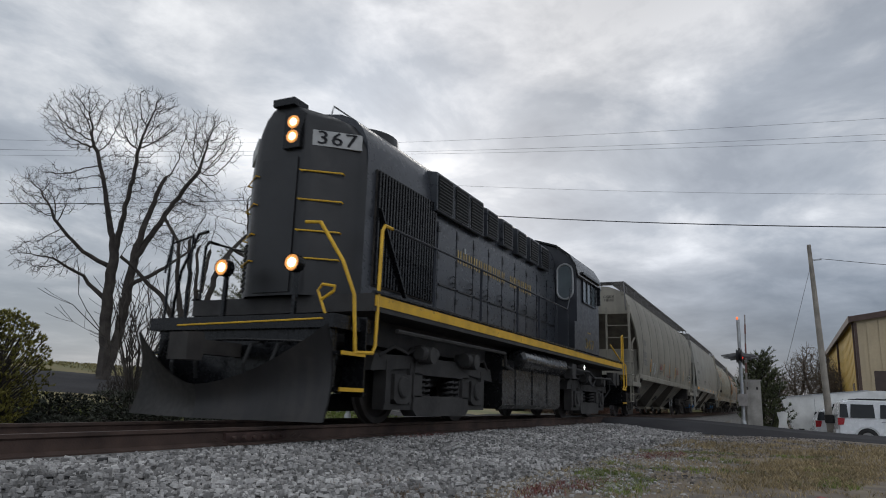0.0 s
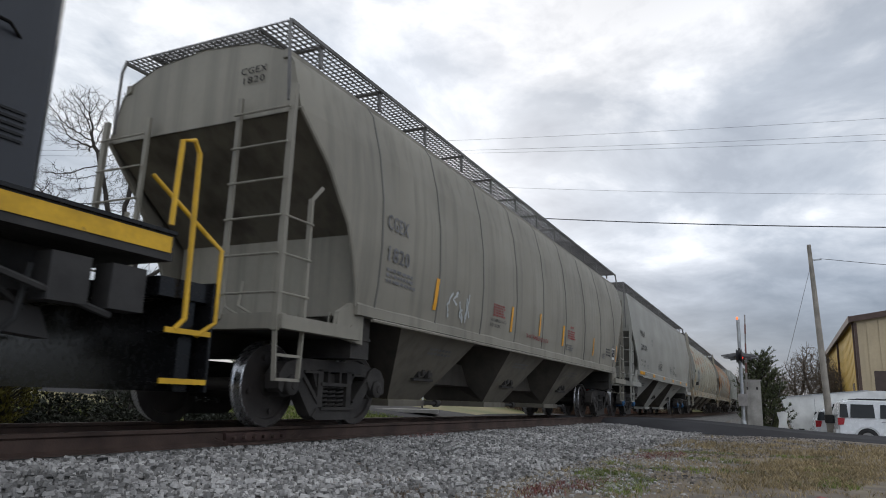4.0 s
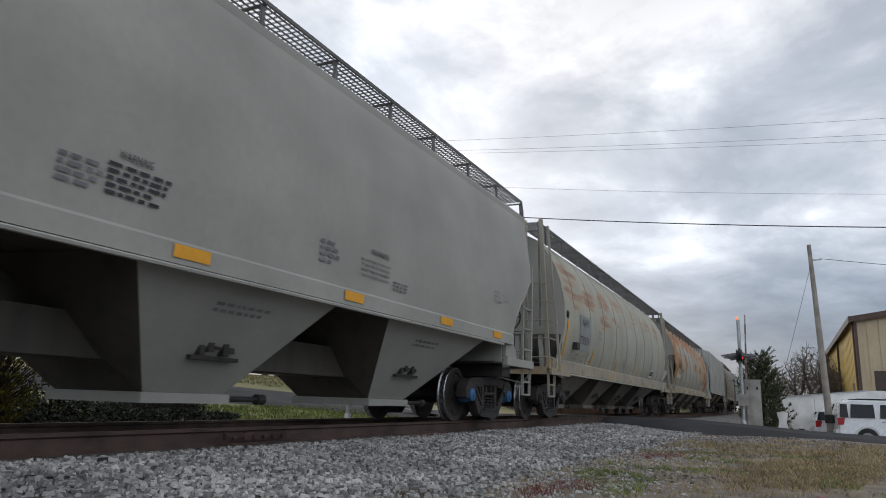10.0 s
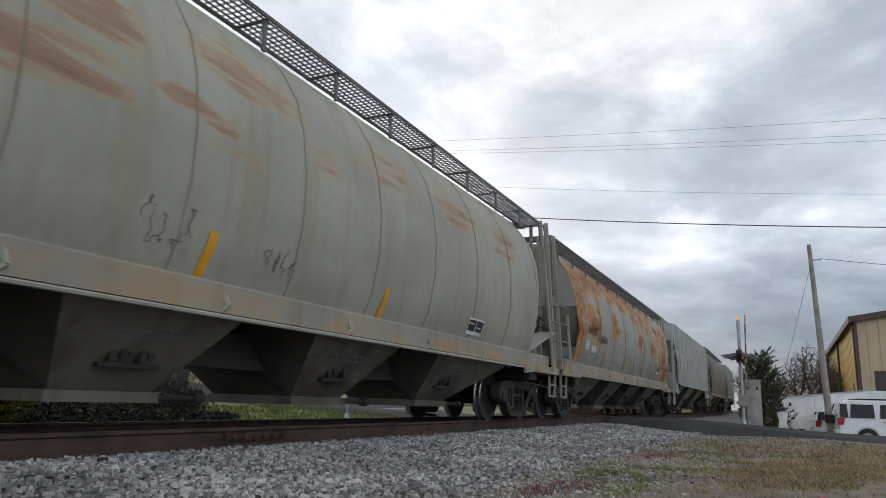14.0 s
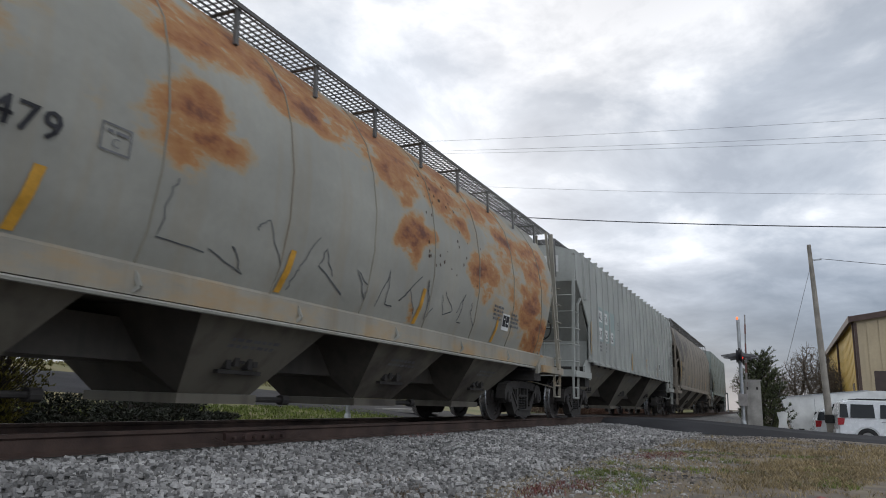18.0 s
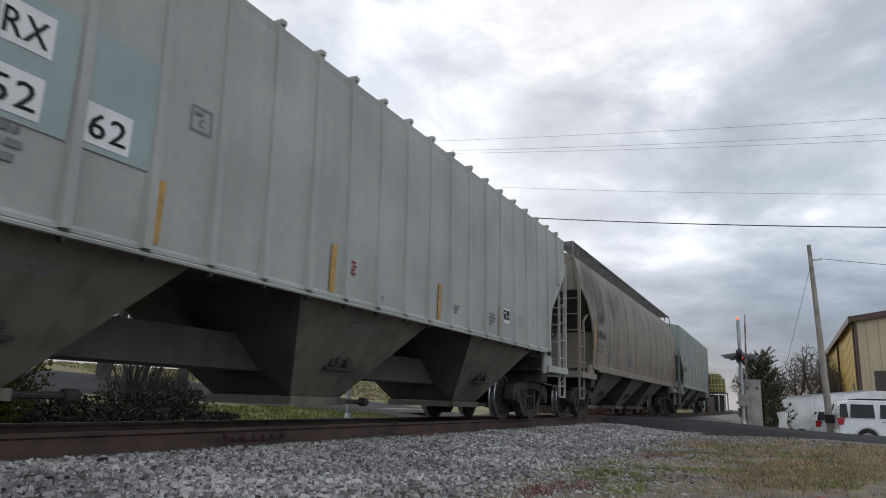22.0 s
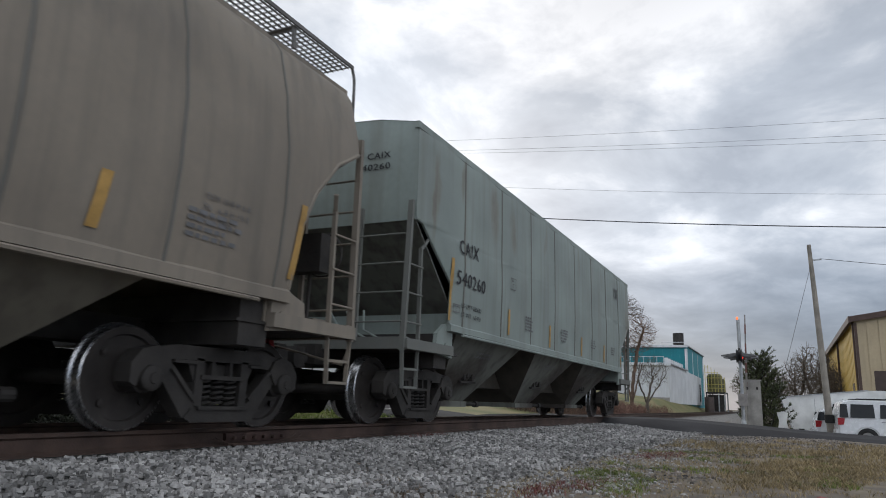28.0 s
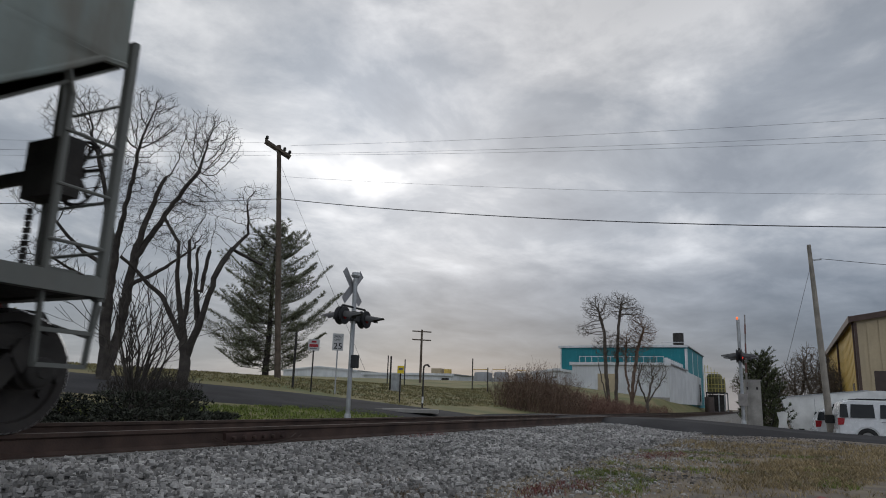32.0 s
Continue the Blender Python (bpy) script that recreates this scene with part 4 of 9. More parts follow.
def bloom(m, spots, stops, stretch, low, gain, warped=(0.7, 0.6), fine=2.0):
    """Stains on a painted side: spots of (along, height, half length, half height, strength), broken up by noise."""
    nt = m.node_tree
    N, L = nt.nodes, nt.links
    bsdf = N["Principled BSDF"]
    src = bsdf.inputs["Base Color"].links[0].from_socket
    tc = N.new("ShaderNodeTexCoord")
    warp = N.new("ShaderNodeTexNoise")
    warp.inputs["Scale"].default_value, warp.inputs["Detail"].default_value = 1.1, 5
    L.new(tc.outputs["Object"], warp.inputs["Vector"])
    shift = N.new("ShaderNodeVectorMath")
    shift.operation = "MULTIPLY_ADD"
    L.new(warp.outputs["Color"], shift.inputs[0])
    shift.inputs[1].default_value, shift.inputs[2].default_value = (warped[0], 0.0, warped[1]), (-0.5 * warped[0], 0.0, -0.5 * warped[1])
    base = N.new("ShaderNodeVectorMath")
    L.new(tc.outputs["Object"], base.inputs[0])
    L.new(shift.outputs[0], base.inputs[1])
    total = None
    for x, z, rx, rz, k in spots:
        a, b, c = (N.new("ShaderNodeVectorMath") for _ in range(3))
        a.operation, b.operation, c.operation = "SUBTRACT", "MULTIPLY", "LENGTH"
        L.new(base.outputs[0], a.inputs[0])
        a.inputs[1].default_value = (x, 0, z)
        L.new(a.outputs[0], b.inputs[0])
        b.inputs[1].default_value = (0.8 / rx, 0, 0.8 / rz)
        L.new(b.outputs[0], c.inputs[0])
        mr = N.new("ShaderNodeMapRange")
        mr.interpolation_type = "SMOOTHSTEP"
        mr.inputs[1].default_value, mr.inputs[2].default_value, mr.inputs[3].default_value, mr.inputs[4].default_value = 0.25, 1.25, k, 0.0
        L.new(c.outputs["Value"], mr.inputs[0])
        if total is None:
            total = mr.outputs[0]
        else:
            n = N.new("ShaderNodeMath")
            n.operation = "MAXIMUM"
            L.new(total, n.inputs[0])
            L.new(mr.outputs[0], n.inputs[1])
            total = n.outputs[0]
    mp = N.new("ShaderNodeMapping")
    mp.inputs["Scale"].default_value = stretch
    L.new(tc.outputs["Object"], mp.inputs[0])
    n = N.new("ShaderNodeTexNoise")
    n.inputs["Scale"].default_value, n.inputs["Detail"].default_value, n.inputs["Roughness"].default_value = fine, 10, 0.66
    L.new(mp.outputs[0], n.inputs["Vector"])
    broken = N.new("ShaderNodeMapRange")
    broken.inputs[1].default_value, broken.inputs[2].default_value, broken.inputs[3].default_value, broken.inputs[4].default_value = 0.30, 0.68, low, gain
    L.new(n.outputs[0], broken.inputs[0])
    mul = N.new("ShaderNodeMath")
    mul.operation = "MULTIPLY"
    L.new(total, mul.inputs[0])
    L.new(broken.outputs[0], mul.inputs[1])
    ramp = N.new("ShaderNodeValToRGB")
    els = ramp.color_ramp.elements
    while len(els) < len(stops):
        els.new(0.5)
    for el, (p, c) in zip(els, stops):
        el.position, el.color = p, c
    L.new(mul.outputs[0], ramp.inputs[0])
    mx = N.new("ShaderNodeMixRGB")
    L.new(ramp.outputs["Alpha"], mx.inputs[0])
    L.new(src, mx.inputs[1])
    L.new(ramp.outputs[0], mx.inputs[2])
    L.new(mx.outputs[0], bsdf.inputs["Base Color"])


SOOT_RAMP = ((0.16, (0.12, 0.11, 0.10, 0.0)), (0.42, (0.085, 0.078, 0.074, 0.55)), (0.75, (0.050, 0.046, 0.045, 0.85)), (1.0, (0.035, 0.033, 0.033, 0.92)))
GRIME_RAMP = ((0.20, (0.20, 0.17, 0.13, 0.0)), (0.55, (0.17, 0.135, 0.105, 0.45)), (1.0, (0.115, 0.085, 0.068, 0.75)))
P_sill = rust_paint("grimy_sill_paint_with_rust", (0.28, 0.26, 0.215), 0.36, 0.6, 1.4, 0.55)
M_seam = car_paint("grimy_sheet_seam", (0.135, 0.13, 0.115), streak=0.4)
M_seam_pale = car_paint("stained_weld_seam", (0.25, 0.228, 0.18), streak=0.5, streak_col=(0.15, 0.10, 0.06))
# underbody shade put into the colour, with darker streaks
M_slope = car_paint("shade_dark_slope_sheet", (0.078, 0.068, 0.056), spread=0.35, streak=0.4, streak_col=(0.02, 0.018, 0.016))
M_grating = make("weathered_walkway_steel", (0.16, 0.155, 0.15), 0.7, metal=0.3, spread=0.3, scale=2)
P_cream = car_paint("weathered_tan_grey_paint", (0.248, 0.23, 0.189), streak=0.55)
P_grey = car_paint("clean_light_grey_paint", (0.303, 0.296, 0.265), streak=0.12, streak_col=(0.25, 0.24, 0.22))
P_stone = car_paint("pale_stone_paint_with_rust_smears", (0.345, 0.336, 0.276), streak=0.5, streak_col=(0.27, 0.23, 0.15))
bloom(P_stone, [(-6.9, 3.42, 0.9, 0.30, 1.0), (-6.9, 2.86, 0.95, 0.26, 1.0), (-5.3, 3.02, 0.8, 0.34, 1.0), (-3.5, 3.15, 0.7, 0.30, 1.0), (-3.7, 2.62, 0.55, 0.24, 0.85), (-1.6, 3.42, 0.8, 0.25, 0.8), (-0.5, 2.95, 0.5, 0.25, 0.6),
                (1.0, 3.3, 0.8, 0.3, 0.7), (3.2, 3.3, 0.8, 0.3, 0.75), (5.4, 3.2, 0.7, 0.4, 0.7), (-2.2, 2.72, 0.6, 0.10, 0.9), (-1.7, 2.48, 0.6, 0.08, 0.8)], SMEAR_RAMP, (0.30, 1.0, 2.8), 0.0, 1.1, (1.5, 0.5))
P_rusty = car_paint("pale_grey_paint_heavily_rusted", (0.300, 0.294, 0.257), streak=0.3, streak_col=(0.28, 0.22, 0.14))
bloom(P_rusty, [(-7.0, 2.95, 0.7, 0.9, 1.0), (-6.85, 2.15, 0.65, 0.65, 1.0), (-5.8, 3.5, 1.1, 0.38, 1.0), (-5.3, 2.45, 0.75, 0.62, 0.95), (-4.6, 3.55, 1.0, 0.35, 0.95), (-3.05, 2.60, 0.62, 0.45, 1.0), (-2.9, 3.60, 1.0, 0.38, 0.95),
                (-0.5, 3.68, 1.1, 0.36, 0.95), (0.5, 3.30, 0.7, 0.32, 0.9), (0.95, 2.50, 0.62, 0.42, 1.1), (2.3, 3.35, 0.7, 0.40, 0.95), (3.4, 2.42, 0.52, 0.50, 1.0), (4.7, 3.35, 0.9, 0.40, 0.95), (6.2, 3.20, 0.9, 0.55, 1.0),
                (5.7, 2.15, 0.65, 0.50, 1.0), (6.4, 1.65, 0.7, 0.42, 1.0), (-6.2, 2.9, 2.0, 1.2, 0.55), (-1.0, 3.72, 7.5, 0.42, 0.85), (5.4, 2.8, 2.4, 1.3, 0.5), (1.05, 1.40, 0.22, 0.20, 0.9)], RUST_RAMP, (0.6, 1.0, 1.2), 0.02, 1.22, (1.9, 1.1), 2.6)
P_rib = car_paint("light_grey_ribbed_paint", (0.347, 0.355, 0.329), streak=0.12)
P_soot = car_paint("soot_stained_tan_grey_paint", (0.225, 0.193, 0.155), streak=0.45, streak_col=(0.10, 0.09, 0.08))
bloom(P_soot, [(-7.6, 3.50, 0.6, 0.45, 1.1), (-6.8, 3.35, 0.9, 0.65, 1.1), (-6.3, 2.95, 0.6, 0.40, 0.9), (-4.8, 3.25, 0.5, 0.55, 1.0), (-4.0, 3.45, 0.6, 0.30, 0.7), (-2.9, 3.20, 0.5, 0.35, 0.5),
               (-0.8, 3.5, 0.9, 0.4, 0.45), (1.8, 3.4, 0.8, 0.5, 0.40), (4.6, 3.4, 1.0, 0.5, 0.40), (-7.3, 1.70, 0.5, 0.30, 0.55), (-5.2, 1.8, 0.3, 0.5, 0.5), (-2.4, 1.7, 0.3, 0.5, 0.4)], SOOT_RAMP, (1.6, 1.0, 0.5), 0.15, 1.1)
P_green = car_paint("pale_grey_green_paint", (0.245, 0.285, 0.265), streak=0.40, streak_col=(0.15, 0.14, 0.12))
bloom(P_green, [(-6.7, 3.35, 0.12, 0.70, 1.0), (-5.8, 3.75, 0.10, 0.40, 0.8), (-4.4, 3.55, 0.25, 0.55, 0.9), (-3.5, 3.5, 0.22, 0.50, 0.8), (-1.5, 3.8, 0.12, 0.4, 0.6), (1.2, 3.8, 0.14, 0.4, 0.6), (3.6, 3.8, 0.12, 0.4, 0.5), (7.0, 3.0, 0.35, 1.4, 0.9)],
      GRIME_RAMP, (2.2, 1.0, 0.35), 0.2, 1.0)
# darker than the car's side paint, with dark streaks and blotches
P_green_bay = car_paint("dark_grey_green_hopper_paint", (0.16, 0.165, 0.145), streak=0.7, streak_col=(0.045, 0.038, 0.033), spots=[(0.5, 0.50, 0.62, (0.05, 0.042, 0.036))])
# darker copy of the grey-green: backlit shade of the end steelwork painted in
P_green_end = car_paint("shaded_grey_green_steelwork", (0.150, 0.155, 0.142), streak=0.3)
# bay colour below the tone of the body paints, streaked and blotched darker
P_bay = car_paint("dark_tan_hopper_paint", (0.16, 0.144, 0.113), streak=0.5, streak_col=(0.06, 0.05, 0.04), spots=[(0.7, 0.55, 0.68, (0.06, 0.05, 0.042))])

CURVED = [(1.36, 1.50), (1.7, 1.545), (2.2, 1.575), (2.8, 1.565), (3.4, 1.50), (3.95, 1.36), (4.12, 1.24), (4.30, 0.80), (4.38, 0.0)]
ROUND = [(1.30, 1.40), (1.6, 1.52), (2.1, 1.60), (2.6, 1.60), (3.1, 1.52), (3.5, 1.39), (3.85, 1.17), (4.10, 0.96), (4.23, 0.72), (4.33, 0.0)]
FLAT = [(1.40, 1.53), (2.4, 1.545), (3.3, 1.53), (4.00, 1.50), (4.12, 1.46), (4.28, 0.9), (4.34, 0.0)]
GFLAT = [(1.40, 1.53), (2.4, 1.56), (3.3, 1.56), (4.1, 1.55), (4.24, 1.52), (4.36, 0.9), (4.42, 0.0)]
MFLAT = [(1.40, 1.52), (2.2, 1.555), (3.0, 1.53), (3.9, 1.40), (4.08, 1.34), (4.25, 0.85), (4.31, 0.0)]


hop_a = Hopper(23.45, 39.97, CURVED, [(3.38, 0.0), (2.9, 0.5), (2.3, 0.95), (1.65, 1.22), (1.40, 1.28)], 3.38, (1.30, 1.45), P_cream,
               "dusty tan-grey covered hopper car with curved sides", 3, bogies=(25.0, 38.5), outlets=[27.6, 31.3, 35.1], gap=0.8, panels=10, bow=0.025, seam=0.02, seam_paint=M_seam,
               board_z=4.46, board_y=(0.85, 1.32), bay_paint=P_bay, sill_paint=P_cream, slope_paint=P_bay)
hop_b = Hopper(41.38, 56.74, MFLAT, [(2.77, 0.02), (2.51, 0.28), (1.85, 0.92), (1.60, 1.00)], 2.80, (1.38, 1.58), P_grey,
               "clean light grey covered hopper car with smooth sides", 4, bogies=(42.5, 55.65), outlets=[44.75, 48.8, 52.75], edge_rear=[(2.76, 0.06), (2.37, 0.45), (2.14, 0.74), (1.85, 0.95), (1.6, 1.07)], panels=8, seam=0.0, bow=0.0,
               caps="blue", reservoir=True, board_z=4.45, board_y=(0.80, 1.30), bay_paint=P_grey)
hop_c = Hopper(58.15, 75.1, ROUND, [(3.5, 0.66), (1.32, 0.76)], 1.90, (1.06, 1.34), P_stone,
               "pale rust-speckled covered hopper car with a rounded barrel body", 4, bogies=(59.4, 73.85), outlets=[61.4, 64.5, 67.65, 70.8], edge_rear=[(3.2, 1.32), (2.2, 1.48), (1.4, 1.62)], tall=4.40, posts=(-1.0, -0.45, 0.45, 1.0), bulkhead=1.15, panels=11, seam=0.010, seam_paint=M_seam_pale, end_steel=P_sill, slope_paint=P_grey, sill_paint=P_sill,
               board_z=4.35, board_y=(0.75, 1.24), bay_paint=P_bay, board_drop=0.42, deck=0.96, end_paint=P_grey, top_rail=False)
hop_d = Hopper(75.72, 92.1, ROUND, [(3.9, 0.76), (2.68, 0.88), (2.22, 1.15), (1.72, 1.12), (1.3, 1.13)], 2.68, (1.08, 1.34), P_rusty,
               "heavily rusted pale grey covered hopper car with curved sides", 4, bogies=(77.2, 90.76), outlets=[79.4, 82.5, 85.65, 88.8], edge_rear=[(3.73, 0.66), (2.92, 0.78), (2.49, 1.02), (1.88, 1.28), (1.3, 1.29)], seam=0.010, seam_paint=M_seam_pale, tall=4.22, side_top=2.46, bulkhead=1.35, posts=(-0.95, -0.42, 0.42, 0.95), panels=10, end_steel=P_sill, slope_paint=P_grey, sill_paint=P_sill,
               board_z=4.25, board_y=(0.72, 1.24), bay_paint=P_bay, board_drop=0.45, deck=0.98, end_paint=P_grey, top_rail=False)
hop_e = Hopper(93.42, 109.52, FLAT, [(3.34, 0.03), (2.35, 1.15), (1.60, 1.26)], 3.34, (1.42, 1.48), P_rib,
               "light grey covered hopper car with vertical ribs", 3, bogies=(94.8, 108.25), outlets=[96.75, 101.3, 105.9], gap=0.72,
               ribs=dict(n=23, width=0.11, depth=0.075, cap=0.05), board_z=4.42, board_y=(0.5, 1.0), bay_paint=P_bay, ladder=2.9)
# the overhanging slope sheets of this car have their shade painted in
hop_f = Hopper(111.0, 127.5, CURVED, [(3.20, 0.0), (2.95, 0.45), (2.5, 0.85), (2.1, 1.04), (1.55, 1.12), (1.40, 1.12)], 3.20, (1.26, 1.40), P_soot,
               "soot-stained tan-grey covered hopper car with curved sides", 3, bogies=(112.44, 126.0), outlets=[115.4, 119.25, 123.1], gap=0.7, panels=12, bow=0.02, seam=0.02, seam_paint=M_seam,
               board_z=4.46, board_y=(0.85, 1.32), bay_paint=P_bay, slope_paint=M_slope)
hop_g = Hopper(128.95, 143.62, GFLAT, [(2.79, 0.0), (2.78, 0.20), (2.56, 0.50), (2.07, 1.22), (1.5, 1.20)], 2.79, (1.36, 1.48), P_green,
               "pale grey-green covered hopper car with plain sides", 3, bogies=(130.1, 142.7), outlets=[132.2, 136.0, 139.9], gap=0.4, panels=9, bow=0.02, seam=0.018, seam_paint=M_seam,
               board_z=None, bay_paint=P_green_bay, end_steel=P_green_end, slope_paint=P_green_bay, end_paint=P_green)
CARS = [hop_a, hop_b, hop_c, hop_d, hop_e, hop_f, hop_g]


# ---- markings ----
M_gold = make("faded_gold_lettering", (0.48, 0.34, 0.10), 0.6, spread=0.2, bump=0)
M_greenpatch = make("grey_green_repaint_patch", (0.28, 0.34, 0.325), 0.6, spread=0.1, scale=2)
M_greypatch = make("flat_grey_repaint_patch", (0.24, 0.25, 0.245), 0.7, spread=0.12, scale=2)
M_silver = make("pale_silver_graffiti", (0.42, 0.44, 0.44), 0.5, spread=0.15)
M_scrawl = make("thin_grey_graffiti", (0.10, 0.105, 0.11), 0.8, spread=0.2, bump=0)
M_pit = make("dark_brown_rust_pit", (0.055, 0.030, 0.022), 0.9, spread=0.3, bump=0)
# near-black that paints the shade inside holes and louvres
M_hole_shade = make("opening_shade_black", (0.012, 0.012, 0.012), 1.0, spread=0.2, bump=0)


def marks():
    a, b, c, d, e, f, g = CARS
    # tan-grey car behind the locomotive
    a.letter("CGEX", 25.21, 2.46, 0.20, M_ink_grey, to=25.80)
    a.letter("1820", 25.20, 2.05, 0.20, M_ink_grey, to=25.85)
    a.end_letter("CGEX", 0.98, 0.60, 3.92, 0.085)
    a.end_letter("1820", 0.96, 0.62, 3.80, 0.085)
    a.lines(25.25, 1.92, 0.9, 3, 0.07)
    for x, z in ((26.6, 1.60), (29.72, 1.60), (31.38, 1.68), (33.1, 1.62), (35.88, 1.60), (38.56, 1.60)):
        a.patch(x, x + 0.10, z, z + 0.46, M_amber, "reflective_strip", lean=0.12)
    a.letter("DO NOT HAMMER ON SIDE OF CAR", 30.64, 1.58, 0.085, M_ink_red, to=32.05)
    a.lines(28.92, 1.98, 0.5, 5, 0.045, M_ink_red)
    a.letter("CAUTION OPEN ROOF HATCH", 28.80, 1.70, 0.055, M_ink, to=29.50)
    a.letter("BEFORE UNLOADING", 28.80, 1.61, 0.055, M_ink, to=29.25)
    a.letter("WARNING", 33.60, 2.06, 0.065, M_ink_red, to=33.95)
    a.lines(33.48, 1.98, 0.6, 4, 0.052, M_ink_red)
    a.lines(33.4, 1.66, 0.6, 3, 0.05)
    a.lines(36.93, 1.70, 0.3, 3, 0.05)
    a.lines(37.40, 1.86, 0.4, 3, 0.08, M_ink)
    a.placard(38.01, 1.64, 0.32, 0.31)
    a.lines(38.0, 2.01, 0.36, 2, 0.04)
    a.scrawl(27.1, 1.5, 0.9, 0.55, 4, M_silver, 0.018, 4)
    # clean grey car
    b.letter("MULX", 42.87, 2.78, 0.21, M_ink, to=43.71)
    b.letter("200104", 42.86, 2.30, 0.21, M_ink, to=43.98)
    b.letter("LD LMT", 42.81, 1.885, 0.075, M_ink, to=43.15)
    b.letter("225300", 43.27, 1.885, 0.075, M_ink, to=43.70)
    b.letter("LT WT", 42.80, 1.735, 0.075, M_ink, to=43.10)
    b.letter("60700", 43.30, 1.735, 0.075, M_ink, to=43.67)
    b.end_letter("MULX", 1.16, 0.73, 3.32, 0.12)
    b.end_letter("200104", 1.18, 0.69, 3.12, 0.12)
    b.plate_c(45.08, 2.59, 0.24, 0.24)
    for x, w in ((42.45, 0.92), (45.07, 0.46), (47.59, 0.41), (50.09, 0.40), (52.58, 0.40), (54.63, 0.40)):
        b.patch(x, x + w, 1.43, 1.54, M_amber, "reflective_strip", 0.045)
    b.letter("WARNING", 46.98, 2.07, 0.07, M_ink, to=47.30)
    b.lines(46.9, 2.0, 0.6, 5, 0.055, M_ink)
    b.lines(46.5, 1.95, 0.35, 4, 0.06)
    b.letter("WARNING", 50.62, 2.06, 0.072, M_ink, to=51.05)
    for k, words in enumerate(("DO NOT APPLY VIBRATOR", "TO ANY PART OF CAR BODY", "EXCEPT VIBRATOR BRACKETS", "USE ON LOADED CAR ONLY")):
        b.letter(words, 50.42, 1.955 - 0.062 * k, 0.034, M_ink, to=51.10)
    b.lines(51.2, 1.80, 0.4, 3, 0.045)
    b.lines(49.6, 2.0, 0.3, 4, 0.07)
    b.letter("2 INCH HF", 43.38, 1.50, 0.045, M_ink_grey, to=43.62, dy=0.043)
    b.letter("COMP SHOES", 43.38, 1.43, 0.045, M_ink_grey, to=43.68, dy=0.043)
    b.plate_c(44.05, 1.68, 0.2, 0.14)
    b.patch(42.40, 42.70, 1.24, 1.34, M_ink, "stencil_panel", 0.0)
    b.letter("EW 10-4", 54.66, 2.20, 0.050, M_ink_grey, to=54.88)
    b.letter("EXW 10-3", 54.66, 2.12, 0.050, M_ink_grey, to=54.93)
    b.letter("CU FT 5200", 54.66, 2.04, 0.050, M_ink_grey, to=55.00)
    b.letter("H 10-2", 55.06, 2.18, 0.050, M_ink_grey, to=55.22)
    b.letter("H 9-0", 55.16, 2.10, 0.050, M_ink_grey, to=55.34)
    for x in (42.36, 55.28):
        b.letter("LIFT AND", x, 1.135, 0.045, M_ink, to=x + 0.22, dy=-0.025)
        b.letter("JACK HERE", x - 0.02, 1.07, 0.045, M_ink, to=x + 0.25, dy=-0.025)
    # pale barrel car
    c.patch(60.22, 61.28, 1.64, 2.50, M_greypatch, "repaint_patch")
    c.letter("NAHX", 60.40, 2.24, 0.20, M_ink, to=61.08)
    c.letter("770359", 60.26, 1.80, 0.20, M_ink, to=61.12)
    c.letter("LD LMT", 60.06, 1.50, 0.06, M_ink_grey, to=60.40)
    c.letter("201700", 60.62, 1.49, 0.06, M_ink_grey, to=61.0)
    c.letter("LT WT", 60.0, 1.38, 0.06, M_ink_grey, to=60.3)
    c.letter("61300", 60.62, 1.37, 0.06, M_ink_grey, to=60.95)
    c.letter("NEW", 61.45, 1.40, 0.06, M_ink_grey, to=61.65)
    c.plate_c(62.13, 2.06, 0.28, 0.22)
    for x, z, h in ((59.02, 1.30, 0.95), (61.65, 1.32, 0.44), (64.60, 1.30, 0.44), (67.65, 1.30, 0.42)):
        c.patch(x, x + 0.10, z, z + h, M_amber, "reflective_strip", lean=0.10)
    c.placard(70.35, 1.40, 0.6, 0.26)
    # a flat disc on the closed side paints the hole's inner shade
    mb = MB().lathe([(0.0, -1.62), (0.085, -1.62), (0.085, -1.50)], 18, "y", (59.12 - c.mid, 0, 2.37))
    part("inspection_hole", mb, M_hole_shade, c.car, "dark disc painting the shade of a round inspection hole")
    part("jack_bracket", MB().box(59.72 - c.mid, 59.95 - c.mid, -1.66, -1.50, 1.62, 1.78), M_steel_dark, c.car)
    c.sill_brackets([60.9 + 2.05 * k for k in range(6)], 1.16)
    c.scrawl(63.9, 1.5, 0.6, 0.4, 5, M_scrawl, 0.004, 5)
    c.scrawl(65.4, 1.5, 0.5, 0.3, 6, M_scrawl, 0.005, 4)
    c.end_letter("NAHX", 0.55, 0.15, 3.62, 0.10)
    c.end_letter("770359", 0.60, 0.10, 3.46, 0.10)
    for k, zz in ((c, 1.45), (d, 1.50)):
        xb = k.x0 + k.o["bulkhead"]
        # flat disc, no cut: the opening's shade is painted on
        part("bulkhead_opening", MB().lathe([(0.0, xb - 0.006), (0.17, xb - 0.006), (0.17, xb + 0.006)], 18, "x", (0, -0.15, zz)), M_hole_shade, k.car, "dark disc painting the shade of a round bulkhead opening")
    # rusty car
    d.letter("NAHX", 77.67, 2.12, 0.23, M_ink, to=78.52)
    d.letter("316479", 78.72, 2.00, 0.21, M_ink, to=79.75)
    d.patch(77.50, 77.86, 1.72, 1.94, M_white_paint, "repaint_patch")
    d.patch(78.15, 78.60, 1.69, 1.86, M_white_paint, "repaint_patch")
